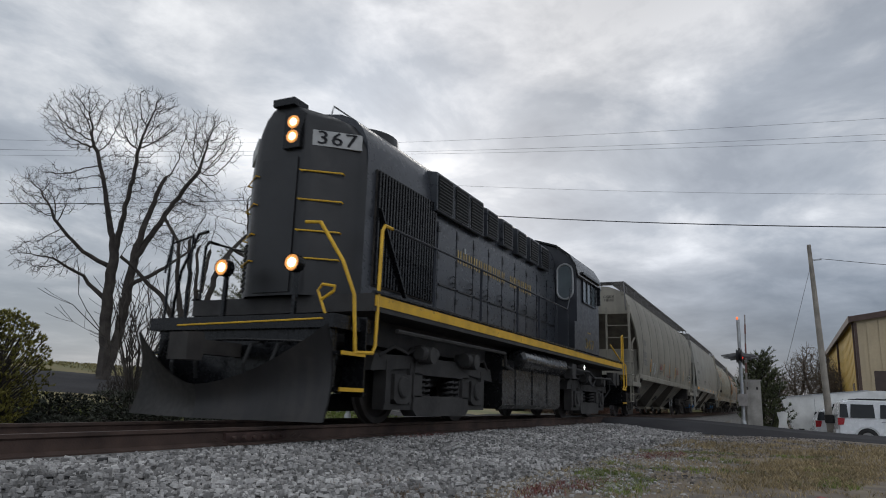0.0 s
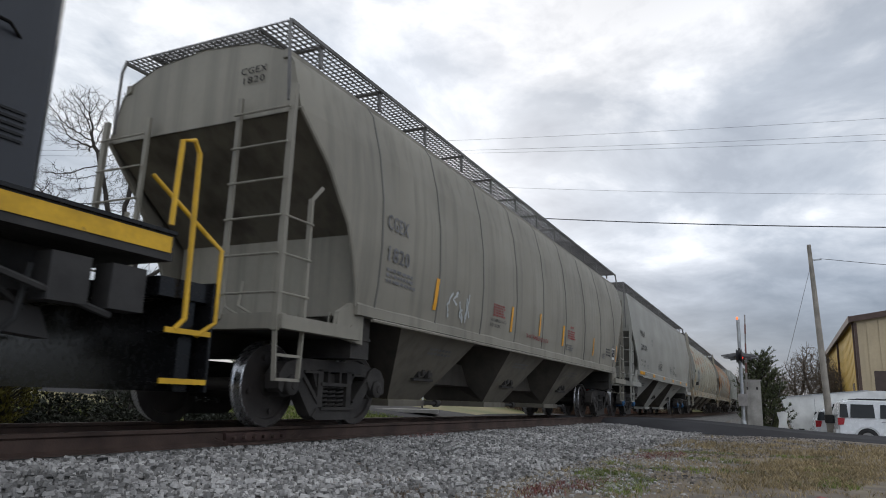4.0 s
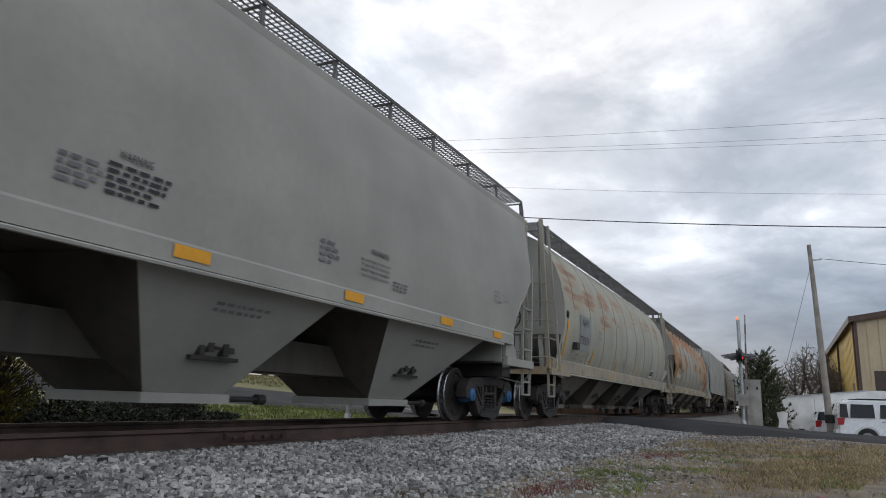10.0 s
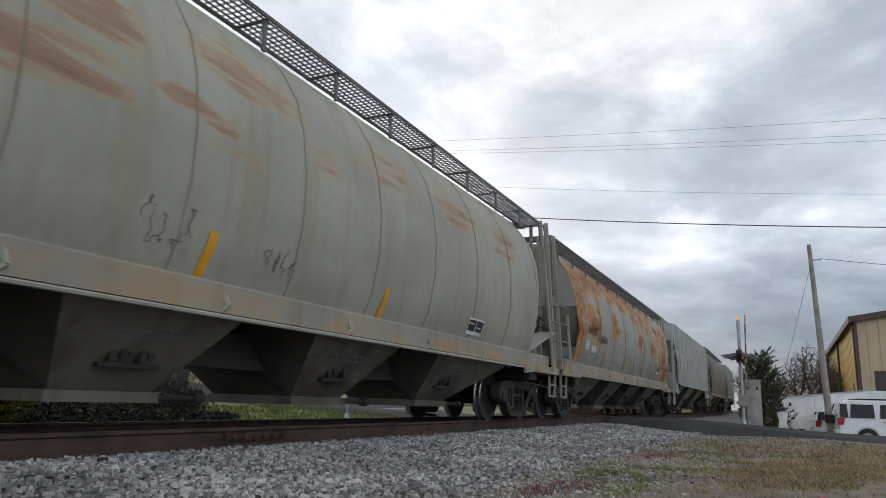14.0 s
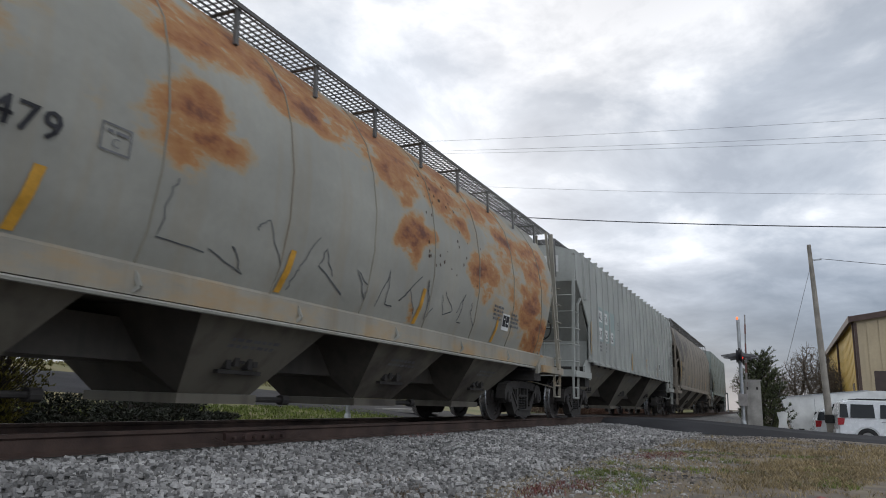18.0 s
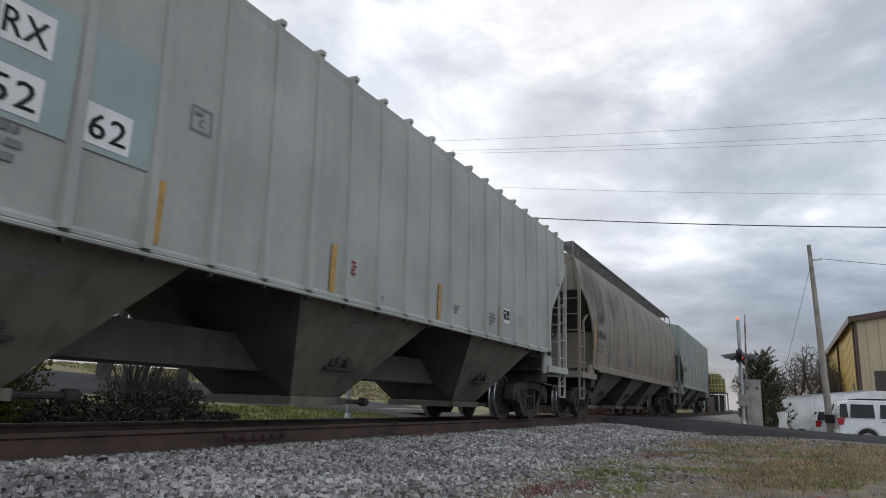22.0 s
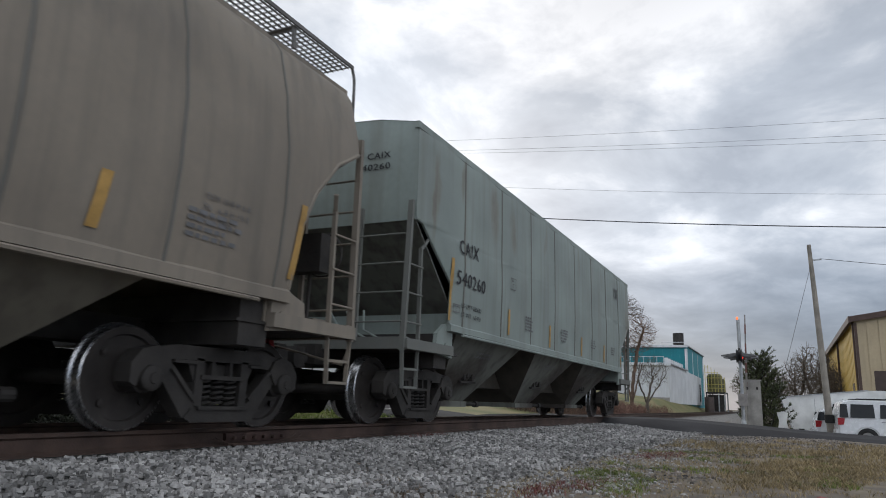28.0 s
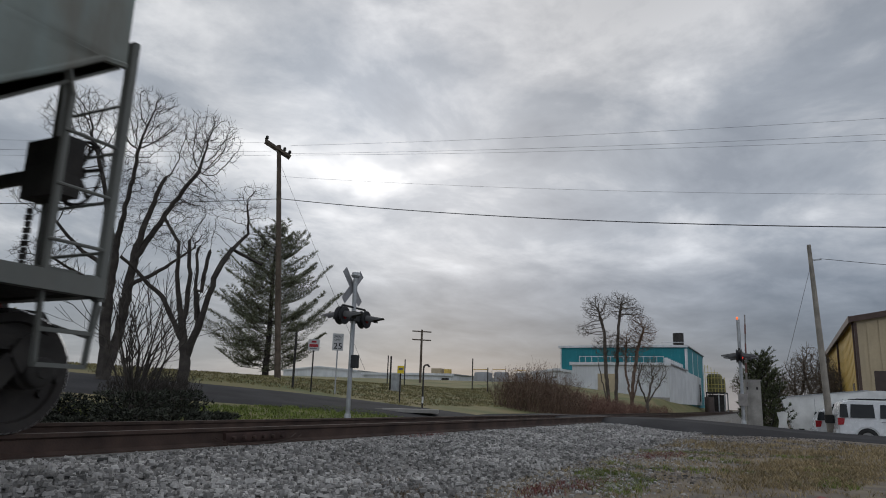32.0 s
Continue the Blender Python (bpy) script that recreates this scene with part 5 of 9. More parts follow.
    d.letter("LD LMT", 77.53, 1.855, 0.06, M_ink, to=77.83, dy=0.012)
    d.letter("LT WT", 77.53, 1.75, 0.06, M_ink, to=77.80, dy=0.012)
    d.letter("201300", 78.18, 1.79, 0.06, M_ink, to=78.56, dy=0.012)
    d.letter("61700", 78.18, 1.70, 0.06, M_ink, to=78.50, dy=0.012)
    d.letter("5-80", 79.14, 1.68, 0.06, M_ink, to=79.33)
    d.plate_c(80.04, 2.07, 0.27, 0.22)
    for x, z, h in ((76.75, 1.35, 0.8), (79.54, 1.36, 0.46), (82.3, 1.36, 0.44), (85.2, 1.36, 0.5), (88.05, 1.36, 0.44)):
        d.patch(x, x + 0.09, z, z + h, M_amber_worn, "reflective_strip", lean=0.18)
    # pits where the rust has broken through, round the dented seam
    rnd = random.Random(316)
    for k in range(46):
        x, z = 85.3 + abs(rnd.gauss(0, 0.75)), rnd.uniform(2.15, 3.8)
        r = rnd.uniform(0.010, 0.024)
        y = d.out(x - d.mid, z) + 0.004
        slope = (d.w(z + 0.03) - d.w(z - 0.03)) / 0.06
        mb = MB()
        mb.v = [(x - d.mid + r * rnd.uniform(0.7, 1.2) * math.cos(a), -(y + slope * r * math.sin(a)), z + 1.3 * r * math.sin(a)) for a in [q * 0.7854 for q in range(8)]]
        mb.f = [tuple(range(8))]
        part("rust_pit", mb, M_pit, d.car)
    d.placard(88.35, 1.60, 0.34, 0.29)
    d.lines(87.9, 1.95, 0.4, 4, 0.07)
    d.lines(88.75, 1.9, 0.4, 4, 0.07)
    d.scrawl(77.5, 1.35, 1.6, 0.45, 7, M_scrawl, 0.006, 5)
    d.scrawl(80.8, 1.40, 2.2, 0.7, 8, M_scrawl, 0.006, 4)
    d.scrawl(83.0, 1.45, 4.6, 0.55, 9, M_scrawl, 0.008, 8)
    d.sill_brackets([76.5 + 2.07 * k for k in range(8)], 1.18)
    d.end_letter("NAHX", 0.42, -0.02, 3.72, 0.11)
    d.end_letter("316479", 0.46, -0.06, 3.54, 0.11)
    # ribbed car
    for x0, x1 in ((95.45, 96.1), (96.15, 96.85), (96.9, 97.6)):
        e.patch(x0, x1, 2.05, 2.98, M_greenpatch, "repaint_patch", 0.004)
    for x, z, t_ in ((95.60, 2.60, "KL"), (96.26, 2.60, "RX"), (95.58, 2.13, "47"), (96.24, 2.13, "52"), (96.97, 2.13, "62")):
        e.patch(x - 0.02, x + 0.40, z - 0.03, z + 0.28, M_white_paint, "number_panel", 0.008)
        e.letter(t_, x + 0.02, z + 0.02, 0.20, M_ink, to=x + 0.36, dy=0.012)
    e.lines(95.6, 1.98, 0.36, 3, 0.10, M_ink_grey)
    e.lines(96.25, 1.98, 0.36, 3, 0.10, M_ink_grey)
    e.plate_c(97.94, 2.56, 0.24, 0.23)
    for x, z, h in ((94.72, 1.62, 0.85), (97.66, 1.50, 0.52), (100.12, 1.48, 0.54), (102.82, 1.49, 0.52), (105.25, 1.5, 0.5)):
        e.patch(x, x + 0.10, z, z + h, M_amber_dull, "reflective_strip", 0.010)
    e.lines(100.4, 1.88, 0.3, 4, 0.045, M_ink_red)
    e.letter("GP", 101.14, 1.50, 0.10, M_ink_grey, to=101.30)
    e.lines(103.3, 1.75, 0.3, 3, 0.05)
    e.lines(104.6, 1.80, 0.4, 4, 0.06)
    e.placard(105.42, 1.74, 0.36, 0.26)
    e.letter("EXW 10-6", 106.23, 1.88, 0.050, M_ink_grey, to=106.47)
    e.letter("EW 9-7", 106.23, 1.80, 0.050, M_ink_grey, to=106.45)
    e.letter("CU FT 4750", 106.22, 1.72, 0.050, M_ink_grey, to=106.48)
    e.letter("H 6-5", 107.01, 1.87, 0.050, M_ink_grey, to=107.17)
    e.letter("H 14-2", 107.01, 1.80, 0.050, M_ink_grey, to=107.20)
    e.end_patch(1.08, 0.50, 3.58, 4.0, M_white_paint)
    e.end_letter("KLRX", 1.02, 0.58, 3.84, 0.13)
    e.end_letter("475262", 1.06, 0.52, 3.63, 0.13)
    # sooty car
    f.letter("CAEX", 112.38, 2.52, 0.22, M_ink, to=113.14)
    f.letter("540141", 112.30, 2.10, 0.22, M_ink, to=113.32)
    f.letter("LD LMT 221500", 112.25, 1.88, 0.085, M_ink, to=113.05)
    f.letter("LT WT 64500", 112.22, 1.72, 0.085, M_ink, to=112.95)
    f.end_letter("CAEX", 0.98, 0.50, 3.70, 0.12)
    f.end_letter("540141", 0.98, 0.44, 3.52, 0.12)
    for x, z, h in ((112.02, 1.58, 0.95), (115.0, 1.50, 0.45), (118.0, 1.50, 0.45), (121.0, 1.5, 0.45), (124.0, 1.5, 0.45), (126.3, 1.5, 0.8)):
        f.patch(x, x + 0.10, z, z + h, M_amber_dull, "reflective_strip", lean=0.12)
    f.plate_c(113.78, 1.60, 0.22, 0.16)
    f.plate_c(114.6, 2.2, 0.25, 0.24)
    for x, n in ((116.5, 5), (119.6, 4), (121.4, 5), (124.9, 4)):
        f.lines(x, 1.85, 0.6, n, 0.07, M_ink_grey)
    f.letter("EXW 10-8 H 6-8", 125.08, 2.00, 0.06, M_ink_grey, to=125.62)
    f.letter("EN   6-8 H 10-8", 125.06, 1.90, 0.06, M_ink_grey, to=125.62)
    f.letter("CU FT 5461", 125.02, 1.80, 0.06, M_ink_grey, to=125.40)
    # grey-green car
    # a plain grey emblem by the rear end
    for x0, x1, z0, z1 in ((141.36, 141.45, 3.47, 3.78), (141.36, 141.60, 3.70, 3.78), (141.36, 141.60, 3.47, 3.54), (141.66, 141.74, 3.47, 3.78), (141.66, 141.96, 3.70, 3.78), (141.88, 141.96, 3.47, 3.78)):
        g.patch(x0, x1, z0, z1, M_ink_grey, "emblem_bar", 0.004)
    g.letter("CAIX", 130.34, 2.60, 0.23, M_ink, to=131.12)
    g.letter("540260", 130.28, 2.10, 0.23, M_ink, to=131.45)
    g.letter("LD LMT 225600", 130.49, 1.76, 0.075, M_ink, to=131.30)
    g.letter("LT WT  60400", 130.49, 1.62, 0.075, M_ink, to=131.28)
    g.end_letter("CAIX", 1.10, 0.70, 3.75, 0.10)
    g.end_letter("540260", 1.10, 0.52, 3.58, 0.10)
    g.plate_c(132.65, 2.38, 0.25, 0.22)
    g.plate_c(130.22, 1.66, 0.22, 0.13)
    for x, z, h in ((130.08, 1.52, 0.95), (132.56, 1.54, 0.46), (135.02, 1.51, 0.46), (137.6, 1.5, 0.46), (140.0, 1.5, 0.46), (142.2, 1.5, 0.3)):
        g.patch(x, x + 0.10, z, z + h, M_amber_dull, "reflective_strip")
    for x, n, m_ in ((133.47, 5, M_ink_grey), (135.9, 5, M_ink_grey), (138.6, 4, M_ink_grey), (141.0, 4, M_ink_grey)):
        g.lines(x, 1.95, 0.45, n, 0.06, m_)


marks()


# ---- the locomotive ----
LMID = 14.2
loco = thing("diesel_locomotive", None, None, "black road-switcher diesel locomotive with yellow trim and lit headlights", "locomotive")


def lp(name, mb, mat=M_black_paint, label="", parent=None, smooth=30):
    mb.v = [(x - LMID, y, z) for x, y, z in mb.v] if parent is None else mb.v
    return part(name, mb, mat, parent or loco, label, smooth=smooth)


def ring_body(outline, z0, levels):
    """An upright body: plan outline carried up, drawn in at each level (z, inset scale)."""
    mb, n = MB(), len(outline)
    lv = [(z0, 1.0)] + levels
    cx = sum(p[0] for p in outline) / n
    for z, k in lv:
        for x, y in outline:
            mb.v.append((x, y * k, z))
    for i in range(len(lv) - 1):
        for j in range(n):
            mb.f.append((i * n + j, i * n + (j + 1) % n, (i + 1) * n + (j + 1) % n, (i + 1) * n + j))
    mb.f.append(tuple(range((len(lv) - 1) * n, len(lv) * n)))
    return mb


def build_loco():
    hw = 0.98
    corner = [(7.10, -0.36), (7.118, -0.44), (7.165, -0.505), (7.575, -0.915), (7.65, -0.962), (7.75, -hw)]
    levels = [(3.50, 1.0), (3.74, 0.97), (3.94, 0.88), (4.11, 0.74), (4.24, 0.5), (4.30, 0.2)]
    nose_plan = corner + [(x, -y) for x, y in reversed(corner)]
    # nose and door darker than the long hood: the front's shade as colour
    lp("nose", ring_body(nose_plan, 1.62, levels), M_nose_dull, label="near-black engine hood nose, its front shade put into the colour")
    lp("long_hood", ring_body([(7.752, -hw), (16.6, -hw), (16.6, hw), (7.752, hw)], 1.62, [(3.60, 1.0), (3.88, 0.97), (4.07, 0.88), (4.22, 0.74), (4.34, 0.5), (4.39, 0.2)]), M_hood_paint, label="worn blue-black long engine hood")
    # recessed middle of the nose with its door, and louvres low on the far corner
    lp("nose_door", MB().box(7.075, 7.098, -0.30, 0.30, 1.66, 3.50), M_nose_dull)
    for k in range(9):
        lp("nose_louvre", MB().bar((7.20, 0.56, 1.75 + 0.075 * k), (7.48, 0.84, 1.75 + 0.075 * k), 0.05, 0.02))
    plan = [(18.8, -hw), (21.02, -hw), (21.12, -0.86), (21.12, 0.86), (21.02, hw), (18.8, hw)]
    lp("short_hood", ring_body(plan, 1.62, [(4.06, 1.0), (4.15, 0.95), (4.22, 0.6)]), M_cab_paint)
    # cab with an arched roof
    dome = [(1.53, 3.44), (1.49, 3.68), (1.34, 3.95), (1.02, 4.20), (0.52, 4.36), (0.0, 4.41)]
    arc = [(-1.53, 1.60)] + [(-y, z) for y, z in dome] + [(y, z) for y, z in reversed(dome[:-1])] + [(1.53, 1.60)]
    lp("cab", MB().prism_x(arc, 16.62, 18.86), M_cab_paint, label="black steel cab with an arched roof")
    roof = [(-1.60, 3.46), (-1.54, 3.73), (-1.38, 4.00), (-1.05, 4.25), (-0.53, 4.41), (0, 4.46), (0.53, 4.41), (1.05, 4.25), (1.38, 4.00), (1.54, 3.73), (1.60, 3.46)]
    inner = [(y * 0.975, z - 0.035) for y, z in reversed(roof)]
    lp("cab_roof", MB().prism_x(roof + inner, 16.50, 18.98))
    for s in (-1, 1):
        lp("drip_rail", MB().box(16.9, 18.75, s * 1.58 - 0.05, s * 1.58 + 0.05, 3.55, 3.60))
        win = MB()
        win.box(17.10, 18.42, s * 1.545 - 0.02, s * 1.545 + 0.02, 2.86, 2.90)
        win.box(17.10, 18.42, s * 1.545 - 0.02, s * 1.545 + 0.02, 3.48, 3.52)
        for x in (17.10, 17.52, 17.95, 18.38):
            win.box(x, x + 0.04, s * 1.545 - 0.02, s * 1.545 + 0.02, 2.86, 3.52)
        frame_ = lp("side_window", win)
        for x0, x1 in ((17.14, 17.52), (17.56, 17.95), (17.99, 18.38)):
            g = MB().box(x0 - LMID, x1 - LMID, s * 1.535 - 0.006, s * 1.535 + 0.006, 2.90, 3.48)
            lp("pane", g, M_cab_glass, parent=frame_)
        lp("mirror_bracket", MB().box(18.46, 18.50, s * 1.62 - 0.05, s * 1.62 + 0.05, 2.95, 3.45))
        lp("cab_wing_plate", MB().box(16.40, 16.618, s * 1.515 - 0.015, s * 1.515 + 0.015, 1.655, 2.32), M_cab_paint)
        # tall rounded windows in the cab front
        for yc in (1.24,):
            pts = [(16.59, s * yc + 0.20 * math.cos(a), zc + 0.20 * math.sin(a)) for zc, rng in ((3.56, range(0, 181, 20)), (3.08, range(180, 361, 20))) for a in [radians(q) for q in rng]]
            mb = MB().tube(pts + pts[:1], 0.028, 6)
            f2 = lp("front_window", mb, M_galv, "bright metal-framed cab front window")
            ys = [(p[1], p[2]) for p in pts]
            g = MB().prism_x(ys, 16.60 - LMID, 16.612 - LMID)
            lp("pane", g, M_cab_glass, parent=f2)
    # frame, deck and yellow stripe
    lp("underframe", MB().box(7.25, 21.95, -1.50, 1.50, 1.40, 1.62), M_loco_grime)
    for s in (-1, 1):
        lp("frame_stripe", MB().box(7.28, 21.92, s * 1.505 - 0.006, s * 1.505 + 0.006, 1.465, 1.60), M_yellow, "yellow frame stripe")
        lp("walkway_edge", MB().box(7.25, 21.95, s * 1.50 - 0.03, s * 1.50 + 0.03, 1.62, 1.65))
    # end platforms
    for x0, x1 in ((6.50, 7.30), (21.9, 22.45)):
        lp("end_platform", MB().box(x0, x1, -1.45, 1.45, 1.12, 1.28))
    lp("pilot", MB().box(6.60, 6.72, -1.36, 1.36, 0.40, 1.14))
    for y in (-0.75, -0.35, 0.4, 0.8):
        lp("air_hose", MB().tube([(6.6, y, 0.98), (6.42, y, 0.92), (6.34, y + 0.02, 0.70), (6.40, y + 0.05, 0.52)], 0.024, 6), M_rubber)
    lp("uncoupling_lever", MB().tube([(6.5, -1.35, 1.02), (6.42, -1.2, 0.95), (6.40, -0.2, 0.98), (6.2, 0.0, 0.96)], 0.016, 6), M_black_paint)
    lp("pilot", MB().box(22.2, 22.35, -1.40, 1.40, 0.35, 1.14))
    lp("platform_line", MB().tube([(6.49, -1.30, 1.22), (6.49, 0.95, 1.18)], 0.012, 6), M_yellow)
    # plough
    for s in (-1, 1):
        mb, nu, nv = MB(), 8, 6
        for i in range(nu + 1):
            u = i / nu
            top = 0.44 + 0.70 * u ** 1.7
            for j in range(nv + 1):
                v = j / nv
                back = 0.28 * math.sin(math.pi * (0.15 + 0.75 * v)) * (0.4 + 0.6 * u)
                mb.v.append((5.90 + 0.36 * u + back * 0.8, s * 1.48 * u, 0.07 + (top - 0.07) * v))
        k = nv + 1
        for i in range(nu):
            for j in range(nv):
                mb.f.append((i * k + j, (i + 1) * k + j, (i + 1) * k + j + 1, i * k + j + 1))
        n0 = len(mb.v)
        mb.v += [(x + 0.03, y, z) for x, y, z in mb.v]
        mb.f += [tuple(q + n0 for q in reversed(f)) for f in mb.f]
        lp("plough_blade", mb, M_plough, smooth=60)
    mb = MB().box(5.75, 6.55, -0.09, 0.09, 0.78, 0.94)
    mb.prism([(5.62, 0.70), (5.62, 1.0), (5.85, 1.02), (5.90, 0.86), (5.85, 0.70)], -0.16, 0.12)
    lp("coupler", mb, M_steel_dark)
    lp("coupler", MB().box(22.3, 22.95, -0.12, 0.12, 0.74, 0.98), M_steel_dark)
    # headlights: twin lamps in the hood, ditch lights on the platform
    box = lp("headlight_housing", MB().box(7.03, 7.16, -0.34, -0.06, 3.62, 4.14))
    for z in (3.99, 3.78):
        lp("reflector", MB().lathe([(0.055, 7.022 - LMID), (0.088, 7.012 - LMID), (0.095, 7.03 - LMID)], 18, "x", (0, -0.21, z)), M_lamp_dish, "warm glowing lamp reflector", parent=box)
        lp("headlight", MB().lathe([(0.0, 7.008 - LMID), (0.04, 7.010 - LMID), (0.055, 7.022 - LMID)], 16, "x", (0, -0.21, z)), M_headlight, "lit warm white headlight", parent=box)
    for y in (0.42, -0.70):
        d = lp("ditch_light", MB().lathe([(0.11, 6.60), (0.115, 6.62), (0.11, 6.74), (0.05, 6.80), (0.0, 6.80)], 16, "x", (0, y, 1.93)))
        lp("lens", MB().lathe([(0.0, 6.600 - LMID), (0.05, 6.602 - LMID), (0.062, 6.612 - LMID)], 16, "x", (0, y, 1.93)), M_headlight, "lit warm white lens", parent=d)
        lp("reflector", MB().lathe([(0.062, 6.612 - LMID), (0.095, 6.602 - LMID), (0.104, 6.62 - LMID)], 16, "x", (0, y, 1.93)), M_lamp_dish, "warm glowing lamp reflector", parent=d)
        lp("lamp_post", MB().bar((6.72, y, 1.28), (6.72, y, 1.84), 0.05))
    # number boards across the bevelled corners
    for s in (-1, 1):
        a, b = Vector((7.16, s * 0.45, 0)), Vector((7.62, s * 0.95, 0))
        nrm = Vector((b.y - a.y, -(b.x - a.x), 0)).normalized()
        nrm = nrm if nrm.x < 0 else -nrm
        o = nrm * 0.03
        board = MB().plate([(a + o) + Vector((0, 0, 3.665)), (b + o) + Vector((0, 0, 3.665)), (b + o) + Vector((0, 0, 3.885)), (a + o) + Vector((0, 0, 3.885))], -0.14 if s > 0 else 0.14)
        bo = lp("number_board", board, M_greypatch2, "grey-white number board with black figures")
        if s < 0:
            me = text_mesh("367", 0.27, 1.30)
            t = (b - a).normalized()
            for v in me.vertices:
                p = a + o * 1.25 + t * (v.co.x + 0.05) + Vector((-LMID, 0, 3.69 + v.co.y))
                v.co = p
            part("lettering", me, M_ink, bo)
    # hood details
    lp("fan_cowl", MB().lathe([(0.0, 4.40), (0.50, 4.40), (0.56, 4.44), (0.62, 4.44), (0.64, 4.18), (0.66, 4.10)], 28, "z", (9.0, 0, 0)), M_nose_dull)
    lp("roof_grab", MB().tube([(7.45, -0.52, 4.20), (7.45, -0.56, 4.33), (8.35, -0.56, 4.33), (8.35, -0.52, 4.20)], 0.012, 6), M_galv)
    lp("horn_bracket", MB().box(7.02, 7.34, -0.20, 0.16, 4.26, 4.36))
    for s in (-1, 1):
        g = lp("radiator_grille", MB().box(7.98, 9.84, s * 0.985 - 0.02, s * 0.985 + 0.02, 1.85, 3.52), M_steel_dark)
        for k in range(22):
            x = 8.0 + k * 0.084 - LMID
            lp("slat", MB().box(x, x + 0.035, s * 1.012 - 0.03, s * 1.012 + 0.03, 1.87, 3.50), parent=g)
        frames = [(9.70 + 0.67 * k, 0.65, 3.36, 4.02) for k in range(3)] + [(x, 0.58, 3.42, 3.97) for x in (11.86, 12.70, 13.56, 14.39, 15.20)]
        for x0, wd, z0, z1 in frames:
            bx = MB().prism_x([(s * 0.95, z0 + 0.04), (s * 1.07, z0), (s * 1.09, z0 + 0.02), (s * 1.075, z1), (s * 0.88, z1 + 0.04)], x0, x0 + wd)
            lv = lp("louvre_box", bx, M_hood_paint)
            # black sheet on the solid box paints the shade between the louvres
            lp("louvre_opening", MB().box(x0 + 0.055 - LMID, x0 + wd - 0.055 - LMID, min(s * 1.086, s * 1.094), max(s * 1.086, s * 1.094), z0 + 0.06, z1 - 0.04), M_hole_shade, parent=lv)
            nl = int((z1 - z0 - 0.08) / 0.055)
            for k in range(nl):
                z = z0 + 0.05 + 0.055 * k
                m2 = MB().bar((x0 + 0.05 - LMID, s * 1.094, z), (x0 + wd - 0.05 - LMID, s * 1.094, z + 0.0), 0.030, 0.014)
                lp("louvre", m2, M_nose_dull, parent=lv)
        for k in range(9):
            x = 9.95 + k * 0.735
            d = lp("engine_door", MB().box(x + 0.02, x + 0.715, s * 0.992 - 0.008, s * 0.992 + 0.008, 1.72, 3.25), M_hood_paint)
            mb = MB().tube([(x + 0.62 - LMID, s * 1.01, 2.42), (x + 0.62 - LMID, s * 1.05, 2.40), (x + 0.62 - LMID, s * 1.05, 2.24), (x + 0.62 - LMID, s * 1.01, 2.22)], 0.012, 6)
            mb.tube([(x + 0.55 - LMID, s * 1.03, 2.30), (x + 0.69 - LMID, s * 1.03, 2.30)], 0.012, 6)
            lp("latch", mb, M_nose_dull, parent=d)
            lp("door_rail", MB().bar((x + 0.05 - LMID, s * 1.008, 2.20), (x + 0.69 - LMID, s * 1.008, 2.20), 0.03, 0.03), M_nose_dull, parent=d)
            for hz in (1.95, 2.62, 3.08):
                lp("hinge", MB().box(x + 0.0 - LMID, x + 0.07 - LMID, min(s * 0.995, s * 1.012), max(s * 0.995, s * 1.012), hz, hz + 0.09), M_nose_dull, parent=d)
    # yellow grab irons on the nose
    for z in (3.29, 2.89, 2.47, 2.10):
        for a, b in (((7.06, -0.36, z), (7.42, -0.80, z)), ((7.06, 0.36, z), (7.42, 0.80, z))):
            lp("grab_iron", MB().tube([(a[0] + 0.05, a[1], a[2]), (a[0] - 0.02, a[1] * 1.02, a[2]), (b[0] - 0.02, b[1] * 1.03, b[2]), (b[0] + 0.04, b[1], b[2])], 0.012, 6), M_yellow)
    # handrails
    for s in (-1, 1):
        y = s * 1.50
        lp("corner_handrail", MB().tube([(6.70, s * 0.80, 2.45), (6.74, s * 1.0, 2.44), (6.80, s * 1.32, 1.95), (6.87, s * 1.46, 1.55), (6.89, y, 0.92), (6.90, y, 0.84)], 0.024, 8), M_yellow if s < 0 else M_black_paint)
        lp("corner_handrail", MB().tube([(7.62, y, 2.52), (7.44, y, 2.52), (7.38, y, 2.44), (7.34, y, 0.98), (7.28, y, 0.88), (6.88, y, 0.86)], 0.024, 8), M_yellow if s < 0 else M_black_paint)
        top = [(7.55, y, 2.52), (11, y, 2.53), (15.4, y, 2.53), (15.86, y, 2.53), (16.30, y * 0.97, 2.92), (16.48, y * 0.93, 3.10), (16.60, y * 0.92, 3.12)]
        lp("side_handrail", MB().tube(top, 0.018, 6), M_cab_paint)
        for x in (8.9, 10.65, 12.45, 13.75, 14.96, 15.85):
            lp("stanchion", MB().bar((x, y, 1.62), (x, y, 2.53), 0.045, 0.02), M_cab_paint)
        lp("corner_handrail", MB().tube([(21.9, y, 1.7), (21.92, y, 2.45), (22.05, y, 2.5), (22.12, y, 2.40), (22.15, y, 0.95), (22.05, y, 0.85)], 0.024, 8), M_yellow, "yellow tubular handrail")
        lp("corner_handrail", MB().tube([(21.95, s * 1.15, 2.2), (22.45, s * 1.35, 1.75), (22.5, y, 1.6), (22.5, y, 0.95), (22.3, y, 0.82)], 0.022, 8), M_yellow, "yellow tubular handrail")
        for x in (6.86, 22.2):
            for z in (0.45, 0.86):
                st = lp("step", MB().box(x - 0.25, x + 0.25, s * 1.50 - 0.25 if s > 0 else -1.50, 1.50 if s > 0 else -1.25, z - 0.03, z))
